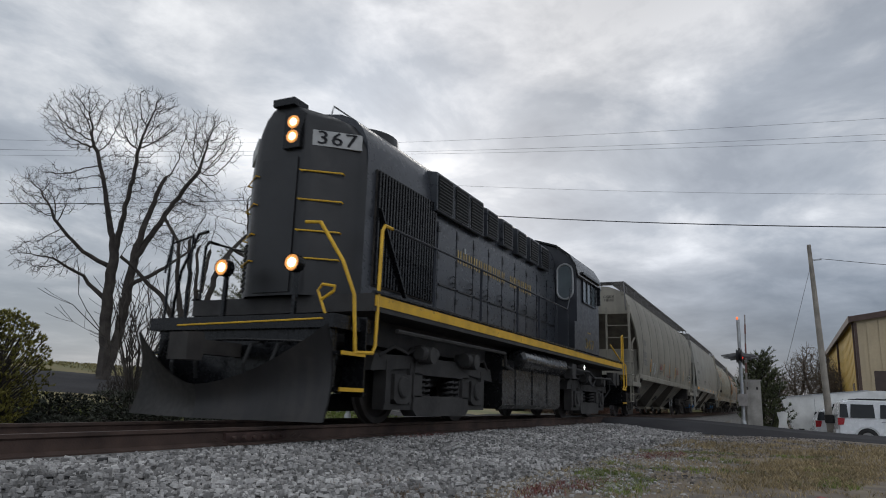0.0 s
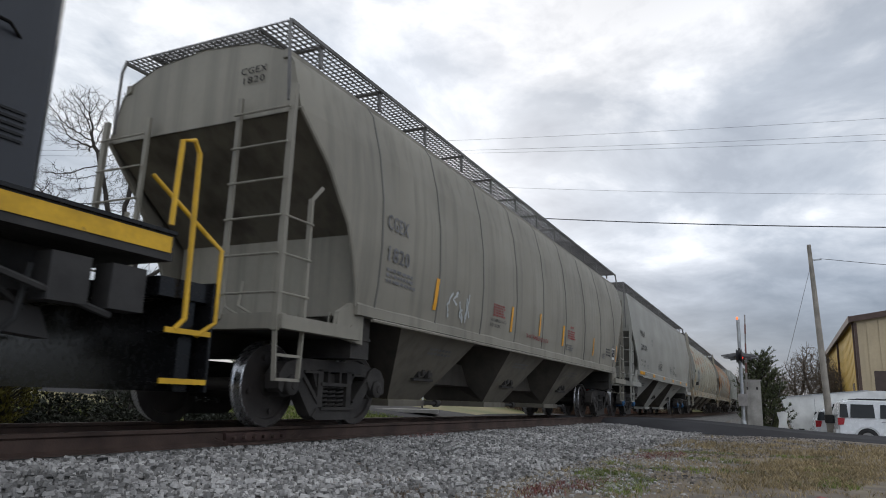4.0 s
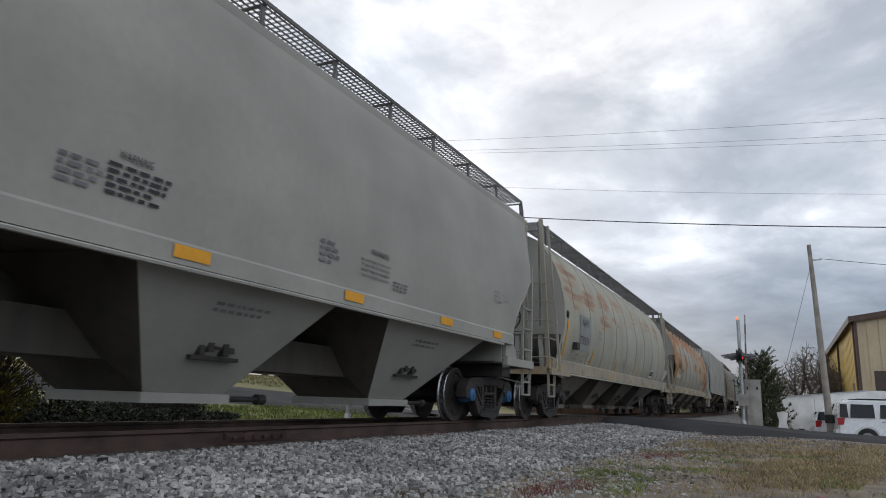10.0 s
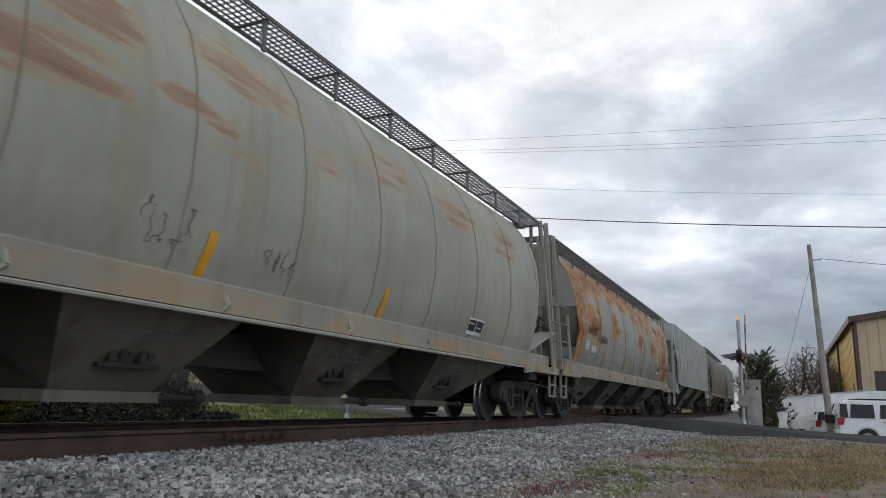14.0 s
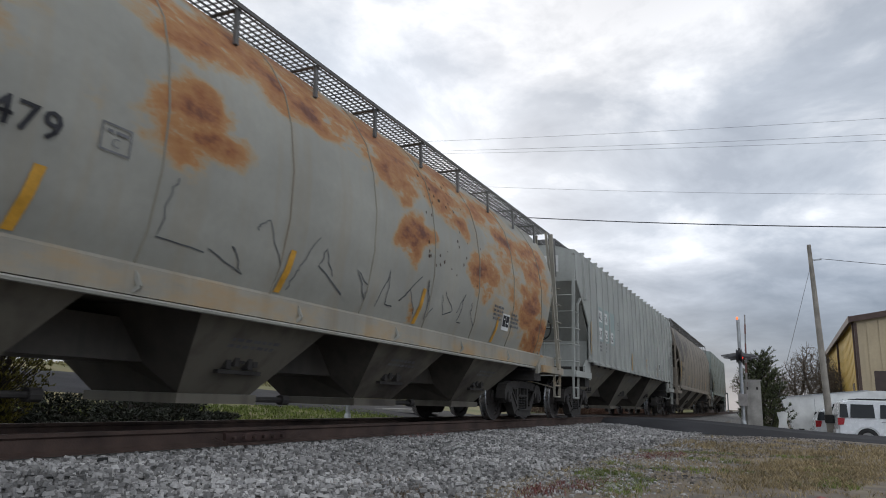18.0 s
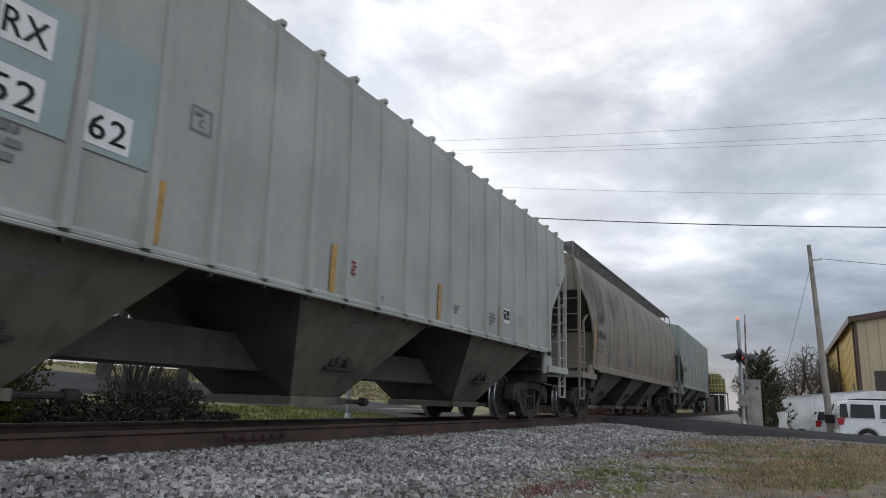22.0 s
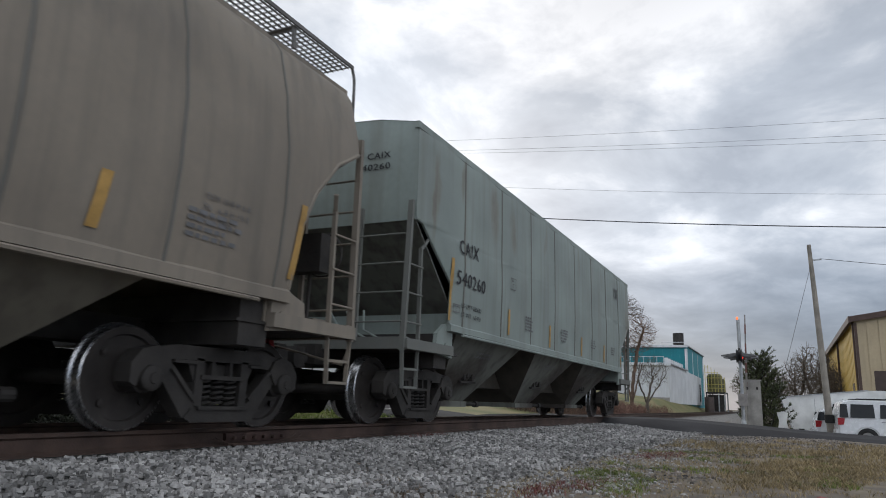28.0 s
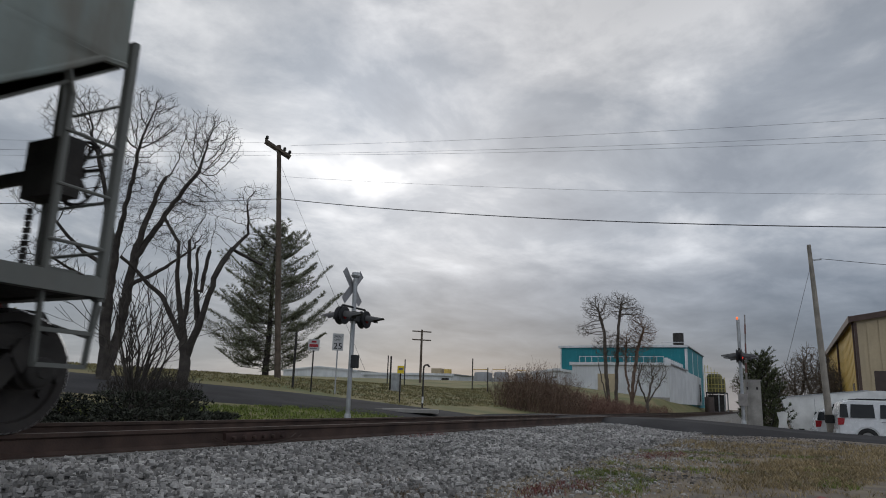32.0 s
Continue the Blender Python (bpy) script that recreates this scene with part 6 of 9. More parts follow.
                lp("step_edge", MB().box(x - 0.25 - LMID, x + 0.25 - LMID, s * 1.505 - 0.01, s * 1.505 + 0.01, z - 0.04, z + 0.005), M_yellow, parent=st)
            lp("step_side", MB().box(x + 0.25, x + 0.28, min(s * 1.2, s * 1.5), max(s * 1.2, s * 1.5), 0.35, 1.3))
        lp("short_hood_rail", MB().tube([(18.95, s * 1.02, 2.9), (18.95, s * 1.08, 2.95), (20.6, s * 1.08, 2.95), (20.8, s * 0.95, 2.90)], 0.015, 6))
    lp("hand_grab", MB().tube([(6.56, -1.30, 1.24), (6.56, -1.16, 1.56), (6.56, -1.22, 1.63), (6.56, -1.40, 1.60), (6.56, -1.38, 1.54), (6.56, -1.20, 1.44)], 0.018, 6), M_yellow)
    for y in (0.95, 1.32):
        lp("platform_stanchion", MB().tube([(6.60, y, 1.26), (6.60, y, 2.40)], 0.022, 6))
    lp("platform_rail", MB().tube([(6.60, 0.95, 2.38), (6.60, 1.32, 2.30), (6.60, 1.40, 1.9)], 0.018, 6))
    # tanks and bogies
    tank = [(-1.30, 0.30), (-1.22, 0.22), (1.22, 0.22), (1.30, 0.30), (1.30, 1.12), (1.0, 1.3), (-1.0, 1.3), (-1.30, 1.12)]
    lp("fuel_tank", MB().prism_x(tank, 12.2, 15.9), M_tank)
    for x in (12.9, 13.9, 14.9):
        lp("tank_strap", MB().box(x, x + 0.04, -1.318, -1.298, 0.30, 1.12), M_tank)
    for s in (-1, 1):
        lp("air_tank", MB().lathe([(0.0, 12.8), (0.15, 12.82), (0.20, 12.9), (0.20, 15.74), (0.15, 15.84), (0.0, 15.86)], 20, "x", (0, s * 1.33, 1.17)), M_tank)
    # gold name along the hood, as plain blocks; gold number on the cab
    rnd = random.Random(2)
    for k in range(17):
        if k == 10:
            continue
        x = 10.74 + k * 0.236
        tall = MB().box(x, x + 0.045, -1.0080, -1.0045, 2.69, 2.92).box(x + 0.10, x + 0.145, -1.0080, -1.0045, 2.69, 2.92)
        lp("name_block", tall, M_gold_dim)
    for k in range(5):
        lp("logo_block", MB().box(17.62 + 0.062 * k, 17.665 + 0.062 * k, -1.537, -1.533, 2.13, 2.16), M_gold_dim)
    me = text_mesh("367", 0.36, 1.0)
    k = 0.92 / max(v.co.x for v in me.vertices)
    for v in me.vertices:
        v.co = (17.36 - LMID + v.co.x * k, -1.534, 1.74 + v.co.y)
    part("cab_number", me, M_gold, loco, "gold cab number")
    # step light under the cab sill
    d = lp("step_light", MB().lathe([(0.0, -1.46), (0.06, -1.46), (0.09, -1.40), (0.09, -1.30)], 12, "y", (17.52, 0, 1.27)), M_steel_dark)
    lp("lens", MB().lathe([(0.0, -1.475), (0.05, -1.465)], 12, "y", (17.52 - LMID, 0, 1.26)), M_step_lens, "lit white step light", parent=d)
    # diagonal brace across the front grille, cab-side louvres, short hood doors
    lp("grille_brace", MB().bar((8.0, -1.06, 2.95), (8.85, -1.06, 1.75), 0.06, 0.03))
    for x, z in ((19.35, 2.15), (20.45, 2.12)):
        for k in range(5):
            lp("vent_slat", MB().bar((x, -1.0, z + 0.055 * k), (x + 0.42, -1.0, z + 0.055 * k), 0.03, 0.02))
    for x0, x1 in ((18.98, 19.9), (19.98, 20.95)):
        lp("hood_door", MB().box(x0, x1, -0.998, -0.97, 1.75, 3.55), M_cab_paint)
    for x in (19.0, 20.3):
        lp("door_handle", MB().tube([(x, -1.0, 2.6), (x, -1.06, 2.58), (x, -1.06, 2.30), (x, -1.0, 2.28)], 0.014, 6))
    # side skirts, pipes and boxes hung under the frame
    for s in (-1, 1):
        lp("pipe_run", MB().tube([(8.0, s * 1.42, 1.22), (12.0, s * 1.42, 1.22), (12.2, s * 1.36, 1.0), (12.6, s * 1.36, 0.95)], 0.03, 6), M_loco_grime)
        lp("pipe_run", MB().tube([(16.2, s * 1.40, 1.20), (18.2, s * 1.42, 1.18), (18.8, s * 1.40, 1.05), (20.6, s * 1.42, 1.10), (21.5, s * 1.40, 0.9)], 0.028, 6), M_loco_grime)
        for x in (16.5, 20.95, 21.45):
            lp("equipment_box", MB().box(x, x + 0.32, s * 1.34 - 0.10, s * 1.34 + 0.10, 0.95, 1.30), M_loco_grime)
        lp("sand_hose", MB().tube([(20.9, s * 1.30, 1.2), (20.8, s * 1.36, 0.8), (20.6, s * 1.2, 0.5), (20.45, s * 0.9, 0.25)], 0.022, 6), M_rubber)
        lp("air_hose", MB().tube([(17.9, s * 1.38, 1.15), (18.1, s * 1.44, 0.9), (18.5, s * 1.42, 0.82), (18.9, s * 1.40, 1.0)], 0.02, 6), M_rubber)
        for x in (8.9, 11.0, 18.1, 20.1):
            lp("door_latch", MB().box(x, x + 0.05, s * 1.005 - 0.015, s * 1.005 + 0.015, 2.9, 3.0), M_galv)
    lp("underfloor", MB().box(7.6, 21.6, -0.95, 0.95, 1.05, 1.398), M_loco_grime)
    for c in (9.92, 19.09):
        loco_bogie(c)


def loco_bogie(c):
    mb = MB().box(-0.35, 0.35, -0.85, 0.85, 0.55, 0.95)
    mb.box(-1.9, 1.9, -0.20, 0.20, 0.5, 0.8)
    b = part("bogie", mb, M_loco_grime, loco, "grimy two-axle locomotive bogie", pose(c - LMID, 0, 0))
    prof = [(-2.10, 0.62), (-1.95, 0.84), (-1.0, 0.86), (-0.62, 0.66), (0.62, 0.66), (1.0, 0.86), (1.95, 0.84), (2.10, 0.62), (1.98, 0.50), (1.62, 0.66), (1.02, 0.66), (0.80, 0.30), (0.55, 0.20), (-0.55, 0.20), (-0.80, 0.30), (-1.02, 0.66), (-1.62, 0.66), (-1.98, 0.50)]
    for s in (-1, 1):
        y0, y1 = (-1.16, -0.98) if s < 0 else (0.98, 1.16)
        mb = MB()
        yo0, yo1 = (y0 - 0.04, y1) if s < 0 else (y0, y1 + 0.04)
        mb.prism([(-2.12, 0.70), (-2.02, 0.92), (-1.0, 0.96), (1.0, 0.96), (2.02, 0.92), (2.12, 0.70), (1.0, 0.78), (-1.0, 0.78)], y0, y1)
        mb.prism([(-0.98, 0.20), (-0.86, 0.11), (0.86, 0.11), (0.98, 0.20), (0.96, 0.40), (-0.96, 0.40)], yo0, yo1)
        mb.prism([(-0.96, 0.70), (0.96, 0.70), (0.92, 0.90), (-0.92, 0.90)], yo0, yo1)
        for sx in (-1, 1):
            x = sx * 1.31
            mb.box(min(sx * 0.72, sx * 0.98), max(sx * 0.72, sx * 0.98), yo0, yo1, 0.38, 0.72)
            for q in (-0.34, 0.34):
                mb.box(x + q - 0.07, x + q + 0.07, y0 - 0.01, y1 + 0.01, 0.27, 0.86)
            mb.box(x - 0.42, x + 0.42, y0, y1, 0.20, 0.275)
            mb.box(x - 0.40, x + 0.40, y0 + 0.05, y1 - 0.05, 0.66, 0.86)
            mb.prism([(x - 0.24, 0.34), (x - 0.24, 0.68), (x + 0.24, 0.68), (x + 0.24, 0.34), (x + 0.14, 0.28), (x - 0.14, 0.28)], y0 - 0.05 if s < 0 else y0, y1 if s < 0 else y1 + 0.05)
        part("side_frame", mb, M_loco_grime, b)
        for sx in (-1, 1):
            x = sx * 1.31
            yo = -1.25 if s < 0 else 1.25
            mb = MB().lathe([(0.0, yo), (0.13, yo), (0.15, yo + 0.02 * -s), (0.16, s * 1.05)], 18, "y", (x, 0, 0.508))
            part("axle_box", mb, M_loco_grime, b)
            mb = MB().lathe([(0.0, s * 1.42), (0.12, s * 1.42), (0.13, s * 1.38), (0.13, s * 1.05)], 14, "y", (sx * 0.80, 0, 0.98))
            mb.lathe([(0.0, sx * 0.55), (0.11, sx * 0.55), (0.12, sx * 0.60), (0.12, sx * 0.98), (0.09, sx * 1.02), (0.0, sx * 1.02)], 14, "x", (0, s * 1.28, 1.0))
            part("brake_cylinder", mb, M_loco_grime, b)
            mb = MB()
            mb.bar((sx * 0.75, s * 1.12, 0.95), (sx * 0.66, s * 1.12, 0.30), 0.06, 0.03)
            mb.tube([(sx * 1.9, s * 1.15, 0.9), (sx * 1.6, s * 1.2, 1.05), (sx * 1.2, s * 1.2, 0.98), (sx * 0.9, s * 1.2, 1.1)], 0.025, 6)
            part("brake_rigging", mb, M_loco_grime, b)
        for dx in (-0.60, -0.42, 0.42, 0.60):
            part("spring", LCOIL, None, b, at=pose(dx, s * 1.07, 0))
    for sx in (-1, 1):
        w = part("wheelset", LOCO_WHEEL_ME, None, b)
        turning.append((w, sx * 1.31, 0.508, 0.508))


M_hood_paint = make("worn_blue_black_hood_paint", (0.040, 0.044, 0.052), 0.33, spread=0.22, scale=0.9, fine=12, bump=0.04, streak=0.35, streak_col=(0.024, 0.024, 0.026), spec=0.4)
# near-black; on the nose it carries the painted shade of the front
M_nose_dull = make("deep_black_steel", (0.010, 0.010, 0.011), 0.42, spread=0.3, scale=2, fine=18, bump=0.05)
M_plough = make("scuffed_black_plough_paint", (0.013, 0.012, 0.012), 0.55, spread=0.4, scale=1.5, fine=14, bump=0.1, streak=0.5, streak_col=(0.040, 0.034, 0.029))
M_greypatch2 = make("dirty_white_number_board", (0.38, 0.38, 0.37), 0.5, spread=0.15, scale=4, bump=0.02)
M_gold_dim = make("dull_gold_lettering", (0.36, 0.26, 0.10), 0.6, spread=0.25, bump=0)
M_tank = make("glossy_black_tank_paint", (0.013, 0.013, 0.014), 0.22, spread=0.3, scale=1.5, fine=12, bump=0.03, spec=0.45)
M_loco_grime = make("dusty_black_running_gear", (0.034, 0.032, 0.031), 0.7, spread=0.4, scale=3, fine=20, bump=0.2)
M_cab_glass = glassy("cab_window_glass", (0.10, 0.12, 0.13), 0.08)
LCOIL = coil_mesh(0.085, 0.34, 0.66, 4, 0.024)
LCOIL.materials.append(M_loco_grime)
M_step_lens = glowing("lit_step_light", (1.0, 0.97, 0.9), 8)
build_loco()


# ---- ballast, joint bar, grass ----
def stone(v, f, x, y, z, s, rnd):
    k = len(v)
    ax, ay, az = s * rnd.uniform(0.7, 1.5), s * rnd.uniform(0.55, 1.1), s * rnd.uniform(0.35, 0.75)
    c, q = math.cos(rnd.random() * 6.28), math.sin(rnd.random() * 6.28)
    tl = rnd.uniform(-0.5, 0.5)
    for dx, dy, dz in ((-1, -1, -1), (1, -1, -1), (1, 1, -1), (-1, 1, -1), (-0.7, -0.7, 1), (0.7, -0.7, 1), (0.7, 0.7, 1), (-0.7, 0.7, 1)):
        px, py, pz = dx * ax * rnd.uniform(0.6, 1.1), dy * ay * rnd.uniform(0.6, 1.1), dz * az * rnd.uniform(0.6, 1.15) + tl * dx * az
        v.append((x + px * c - py * q, y + px * q + py * c, z + pz))
    f.extend(((k, k + 3, k + 2, k + 1), (k + 4, k + 5, k + 6, k + 7), (k, k + 1, k + 5, k + 4), (k + 1, k + 2, k + 6, k + 5), (k + 2, k + 3, k + 7, k + 6), (k + 3, k, k + 4, k + 7)))


def build_ballast():
    xs = [-30, -20, -12] + [-8 + 0.5 * i for i in range(80)] + [34, 40, 50, 60, 75, 95, 120, 160, 220]
    bed = MB()
    offs = [2.3, 2.7, 3.2, 3.8, 4.4, 5.0, 6.0, 7.0, 7.8, 8.5, 9.0]
    for x in xs:
        for i, o in enumerate(offs):
            y = o + track_y(x) - YC
            z = ground_z(x, y) + (0.03 if 0 < i < len(offs) - 1 else -0.05)
            bed.v.append((x, y, z + (0.012 * math.sin(7 * x + 5 * o) if 0 < i < 10 else 0)))
    n = len(offs)
    bed.f = [(i * n + j, (i + 1) * n + j, (i + 1) * n + j + 1, i * n + j + 1) for i in range(len(xs) - 1) for j in range(n - 1)]
    thing("track_bed", bed, M_ballast_bed, "dusty grey ballast bed under the track", "track bed", kind="structure", smooth=60)
    rnd = random.Random(5)
    v, f = [], []
    for x0, x1, per, s in ((1.5, 6, 720, 0.0215), (6, 11, 600, 0.022), (11, 21.6, 300, 0.028), (24, 34, 40, 0.05)):
        for _ in range(int((x1 - x0) * 2.9 * per)):
            x = rnd.uniform(x0, x1)
            o = rnd.uniform(2.15, 5.16)
            if o < 2.75 and rnd.random() > (o - 2.0) / 0.9 * 0.7:
                continue
            z = ground_z(x, o) + 0.035 + rnd.uniform(-0.01, 0.022)
            stone(v, f, x, o, z, s * rnd.choice((0.6, 0.8, 1.0, 1.0, 1.25)), rnd)
    for _ in range(15000):   # thinning out over the verge
        x, o = rnd.uniform(3, 21), 2.75 - abs(rnd.gauss(0, 0.75))
        if noise.noise(Vector((x * 0.7, o * 0.7, 4.0))) > -0.15 - 0.3 * (o > 1.6):
            stone(v, f, x, o, ground_z(x, o) + 0.004, 0.015 * rnd.uniform(0.5, 1.35), rnd)
    for _ in range(700):   # a bare stony spot in the grass
        x, o = rnd.gauss(6.75, 0.32), rnd.gauss(1.55, 0.14)
        stone(v, f, x, o, ground_z(x, o) + 0.012, 0.016 * rnd.uniform(0.6, 1.2), rnd)
    # dark gravelly dirt between the ballast and the road
    dv, df = [], []
    for _ in range(13000):
        x, o = rnd.uniform(5, 21.0), rnd.uniform(-2.0, 3.0)
        if noise.noise(Vector((x * 0.45, o * 0.6, 9.0))) + 0.06 * (x - 13) + 0.2 * (o - 1) > -0.05:
            stone(dv, df, x, o, ground_z(x, o) + 0.003, 0.019 * rnd.uniform(0.5, 1.4), rnd)
    dm = MB()
    dm.v, dm.f = dv, df
    thing("verge_gravel", dm, make("dark_dirty_gravel", (0.215, 0.190, 0.170), 1.0, spread=0.4, scale=2, fine=30, bump=0.3, island=0.75), "dark dirty gravel trodden into the verge", "gravel", kind="stuff", smooth=None)
    for _ in range(1800):   # far side of the track
        x, o = rnd.uniform(3, 19), rnd.uniform(7.3, 9.0)
        stone(v, f, x, o, ground_z(x, o) + 0.03, 0.036, rnd)
    mb = MB()
    mb.v, mb.f = v, f
    thing("ballast_stones", mb, M_ballast, "loose angular grey limestone ballast stones", "gravel", kind="stuff", smooth=None)
    # joint bar with bolts and a bond wire, on the near rail
    bar = thing("joint_bar", MB().prism_x([(5.232, -0.045), (5.195, -0.055), (5.185, -0.10), (5.20, -0.145), (5.232, -0.15)], 5.65, 6.62), M_rail_red, "rust-red joint bar bolted to the rail", "joint bar")
    for k in range(6):
        part("bolt", MB().lathe([(0.0, 5.150), (0.018, 5.152), (0.020, 5.19)], 8, "y", (5.75 + 0.155 * k, 0, -0.10)), M_rail, bar)
    part("bond_wire", MB().tube([(5.5, 5.19, -0.09), (5.62, 5.12, -0.15), (6.1, 5.10, -0.165), (6.6, 5.12, -0.13), (6.8, 5.19, -0.08)], 0.006, 6), M_rail, bar)
    part("bond_wire", MB().tube([(5.45, 5.19, -0.10), (5.7, 5.10, -0.17), (6.3, 5.09, -0.17), (6.7, 5.11, -0.15), (6.9, 5.19, -0.10)], 0.005, 6), M_rail, bar)


M_rail_red = make("rust_red_joint_bar", (0.055, 0.030, 0.025), 0.85, spread=0.4, scale=8, fine=50, bump=0.3)
build_ballast()


def blades(v, f, x, y, z, h, n, spread, rnd, lean=0.5, width=0.006):
    for _ in range(n):
        a = rnd.uniform(0, 6.283)
        r = rnd.uniform(0, spread)
        bx, by = x + r * math.cos(a), y + r * math.sin(a)
        hh = h * rnd.uniform(0.5, 1.1)
        lx, ly = rnd.uniform(-lean, lean) * hh, rnd.uniform(-lean, lean) * hh
        w = width
        sx, sy = w * math.cos(a + 1.6), w * math.sin(a + 1.6)
        k = len(v)
        v.extend(((bx - sx, by - sy, z - 0.01), (bx + sx, by + sy, z - 0.01), (bx + lx * 0.4 + sx * 0.7, by + ly * 0.4 + sy * 0.7, z + hh * 0.6), (bx + lx * 0.4 - sx * 0.7, by + ly * 0.4 - sy * 0.7, z + hh * 0.6), (bx + lx, by + ly, z + hh)))
        f.extend(((k, k + 1, k + 2, k + 3), (k + 3, k + 2, k + 4)))


def field_of_grass(name, label, mat, count, region, h, n, spread, seed, lean=0.6, width=0.006, keep=None):
    rnd = random.Random(seed)
    v, f = [], []
    for _ in range(count):
        x, y = rnd.uniform(*region[0]), rnd.uniform(*region[1])
        if keep and not keep(x, y, rnd):
            continue
        blades(v, f, x, y, ground_z(x, y), h, n, spread, rnd, lean, width)
    mb = MB()
    mb.v, mb.f = v, f
    thing(name, mb, mat, label, "grass", kind="stuff", smooth=None)


M_meadow = make("olive_winter_meadow_grass", (0.190, 0.165, 0.075), 0.95, spread=0.35, scale=0.4, fine=8, bump=0, island=0.5)
M_dry = make("dry_straw_grass", (0.285, 0.220, 0.120), 0.95, spread=0.3, scale=1.5, fine=8, bump=0, island=0.5)
M_greengrass = make("short_green_grass", (0.155, 0.195, 0.045), 0.9, spread=0.35, scale=1.5, fine=8, bump=0, island=0.4)
M_redweed = make("reddish_dead_weeds", (0.185, 0.070, 0.062), 0.95, spread=0.3, scale=2, bump=0, island=0.4)


def patchy(scale, seed, lo):
    def keep(x, y, rnd):
        return noise.noise(Vector((x * scale + seed, y * scale, seed))) > lo and y < 2.9 - 0.5 * rnd.random()
    return keep


def round_patch(cx, cy, rx, ry, turn=0.0):
    """Keeps what lies within a ragged oval."""
    c, s = math.cos(radians(turn)), math.sin(radians(turn))

    def keep(x, y, rnd):
        u, w = ((x - cx) * c + (y - cy) * s) / rx, (-(x - cx) * s + (y - cy) * c) / ry
        return u * u + w * w < (0.75 + 0.5 * noise.noise(Vector((x * 1.7, y * 1.7, cx)))) * rnd.uniform(0.35, 1.25)
    return keep


M_tangrass = make("dull_reddish_tan_grass", (0.200, 0.145, 0.105), 0.95, spread=0.3, scale=1.5, fine=8, bump=0, island=0.45)
field_of_grass("dry_grass", "short straw-coloured winter grass on the verge", M_dry, 5200, ((3.2, 16.5), (-3.5, 2.3)), 0.042, 6, 0.06, 11, 1.4, 0.0032, patchy(0.9, 3, -0.30))
field_of_grass("dry_grass", "thick pale straw grass beside the stones", M_dry, 5200, ((7.0, 13.5), (-2.6, 1.1)), 0.055, 7, 0.06, 18, 1.3, 0.004, round_patch(9.8, -0.3, 3.2, 0.85, -14))
field_of_grass("dry_grass", "long dry straw grass at the road edge", M_dry, 1500, ((12.5, 18.5), (-4, 2.0)), 0.09, 5, 0.08, 12, 0.9, 0.006, patchy(0.5, 8, -0.1))
field_of_grass("dry_grass", "fine reddish-tan grass growing through the ballast", M_tangrass, 2600, ((3.6, 7.0), (2.1, 4.3)), 0.060, 6, 0.05, 19, 1.2, 0.003, round_patch(5.0, 2.95, 1.25, 0.46, 38))
field_of_grass("green_grass", "thin patch of green grass in the verge", M_greengrass, 2600, ((5.2, 9.6), (0.6, 2.4)), 0.040, 7, 0.06, 13, 1.2, 0.0038, round_patch(7.0, 1.55, 1.3, 0.42, 12))
field_of_grass("green_grass", "thin tufts of green grass among dry stalks", M_greengrass, 1300, ((8.0, 12.6), (-0.6, 2.3)), 0.045, 6, 0.07, 20, 1.2, 0.004, patchy(1.1, 5, 0.12))
field_of_grass("dead_weeds", "low dark red weeds among the stones", M_redweed, 1100, ((5.0, 8.2), (1.0, 2.6)), 0.055, 5, 0.05, 14, 1.2, 0.004, round_patch(6.05, 1.78, 1.0, 0.24, -16))
field_of_grass("dead_weeds", "reddish dead stalks in the grass", M_redweed, 600, ((8.6, 13.0), (1.0, 2.6)), 0.06, 4, 0.07, 21, 1.2, 0.004, round_patch(10.8, 1.75, 1.7, 0.35, -10))
field_of_grass("dead_weeds", "small weeds sprouting along the rail", M_redweed, 60, ((9.0, 10.2), (4.85, 5.12)), 0.10, 5, 0.05, 15, 0.8, 0.005)
field_of_grass("green_grass", "green grass bank beyond the track", M_greengrass, 6500, ((8, 26), (9.3, 14.5)), 0.09, 5, 0.15, 16, 0.8, 0.010,
               lambda x, y, r: not (20.0 < x < 27.5) and y < 13.4)
field_of_grass("meadow_grass", "short olive winter meadow grass on the slope", M_meadow, 7500, ((16, 60), (14, 25)), 0.07, 5, 0.3, 17, 0.9, 0.02,
               lambda x, y, r: math.hypot(x - 20, y - 14.8) > 5 and y > 13.6 + 0.12 * max(0, 24 - x))

# a dark lump of tar-stained wood in the ballast
mb = MB()
v_, f_ = [], []
rnd_ = random.Random(3)
stone(v_, f_, 3.85, 4.75, -0.20, 0.055, rnd_)
mb.v, mb.f = v_, f_
thing("wood_chunk", mb, M_rubber, "dark lump of tarred wood on the ballast", "debris")


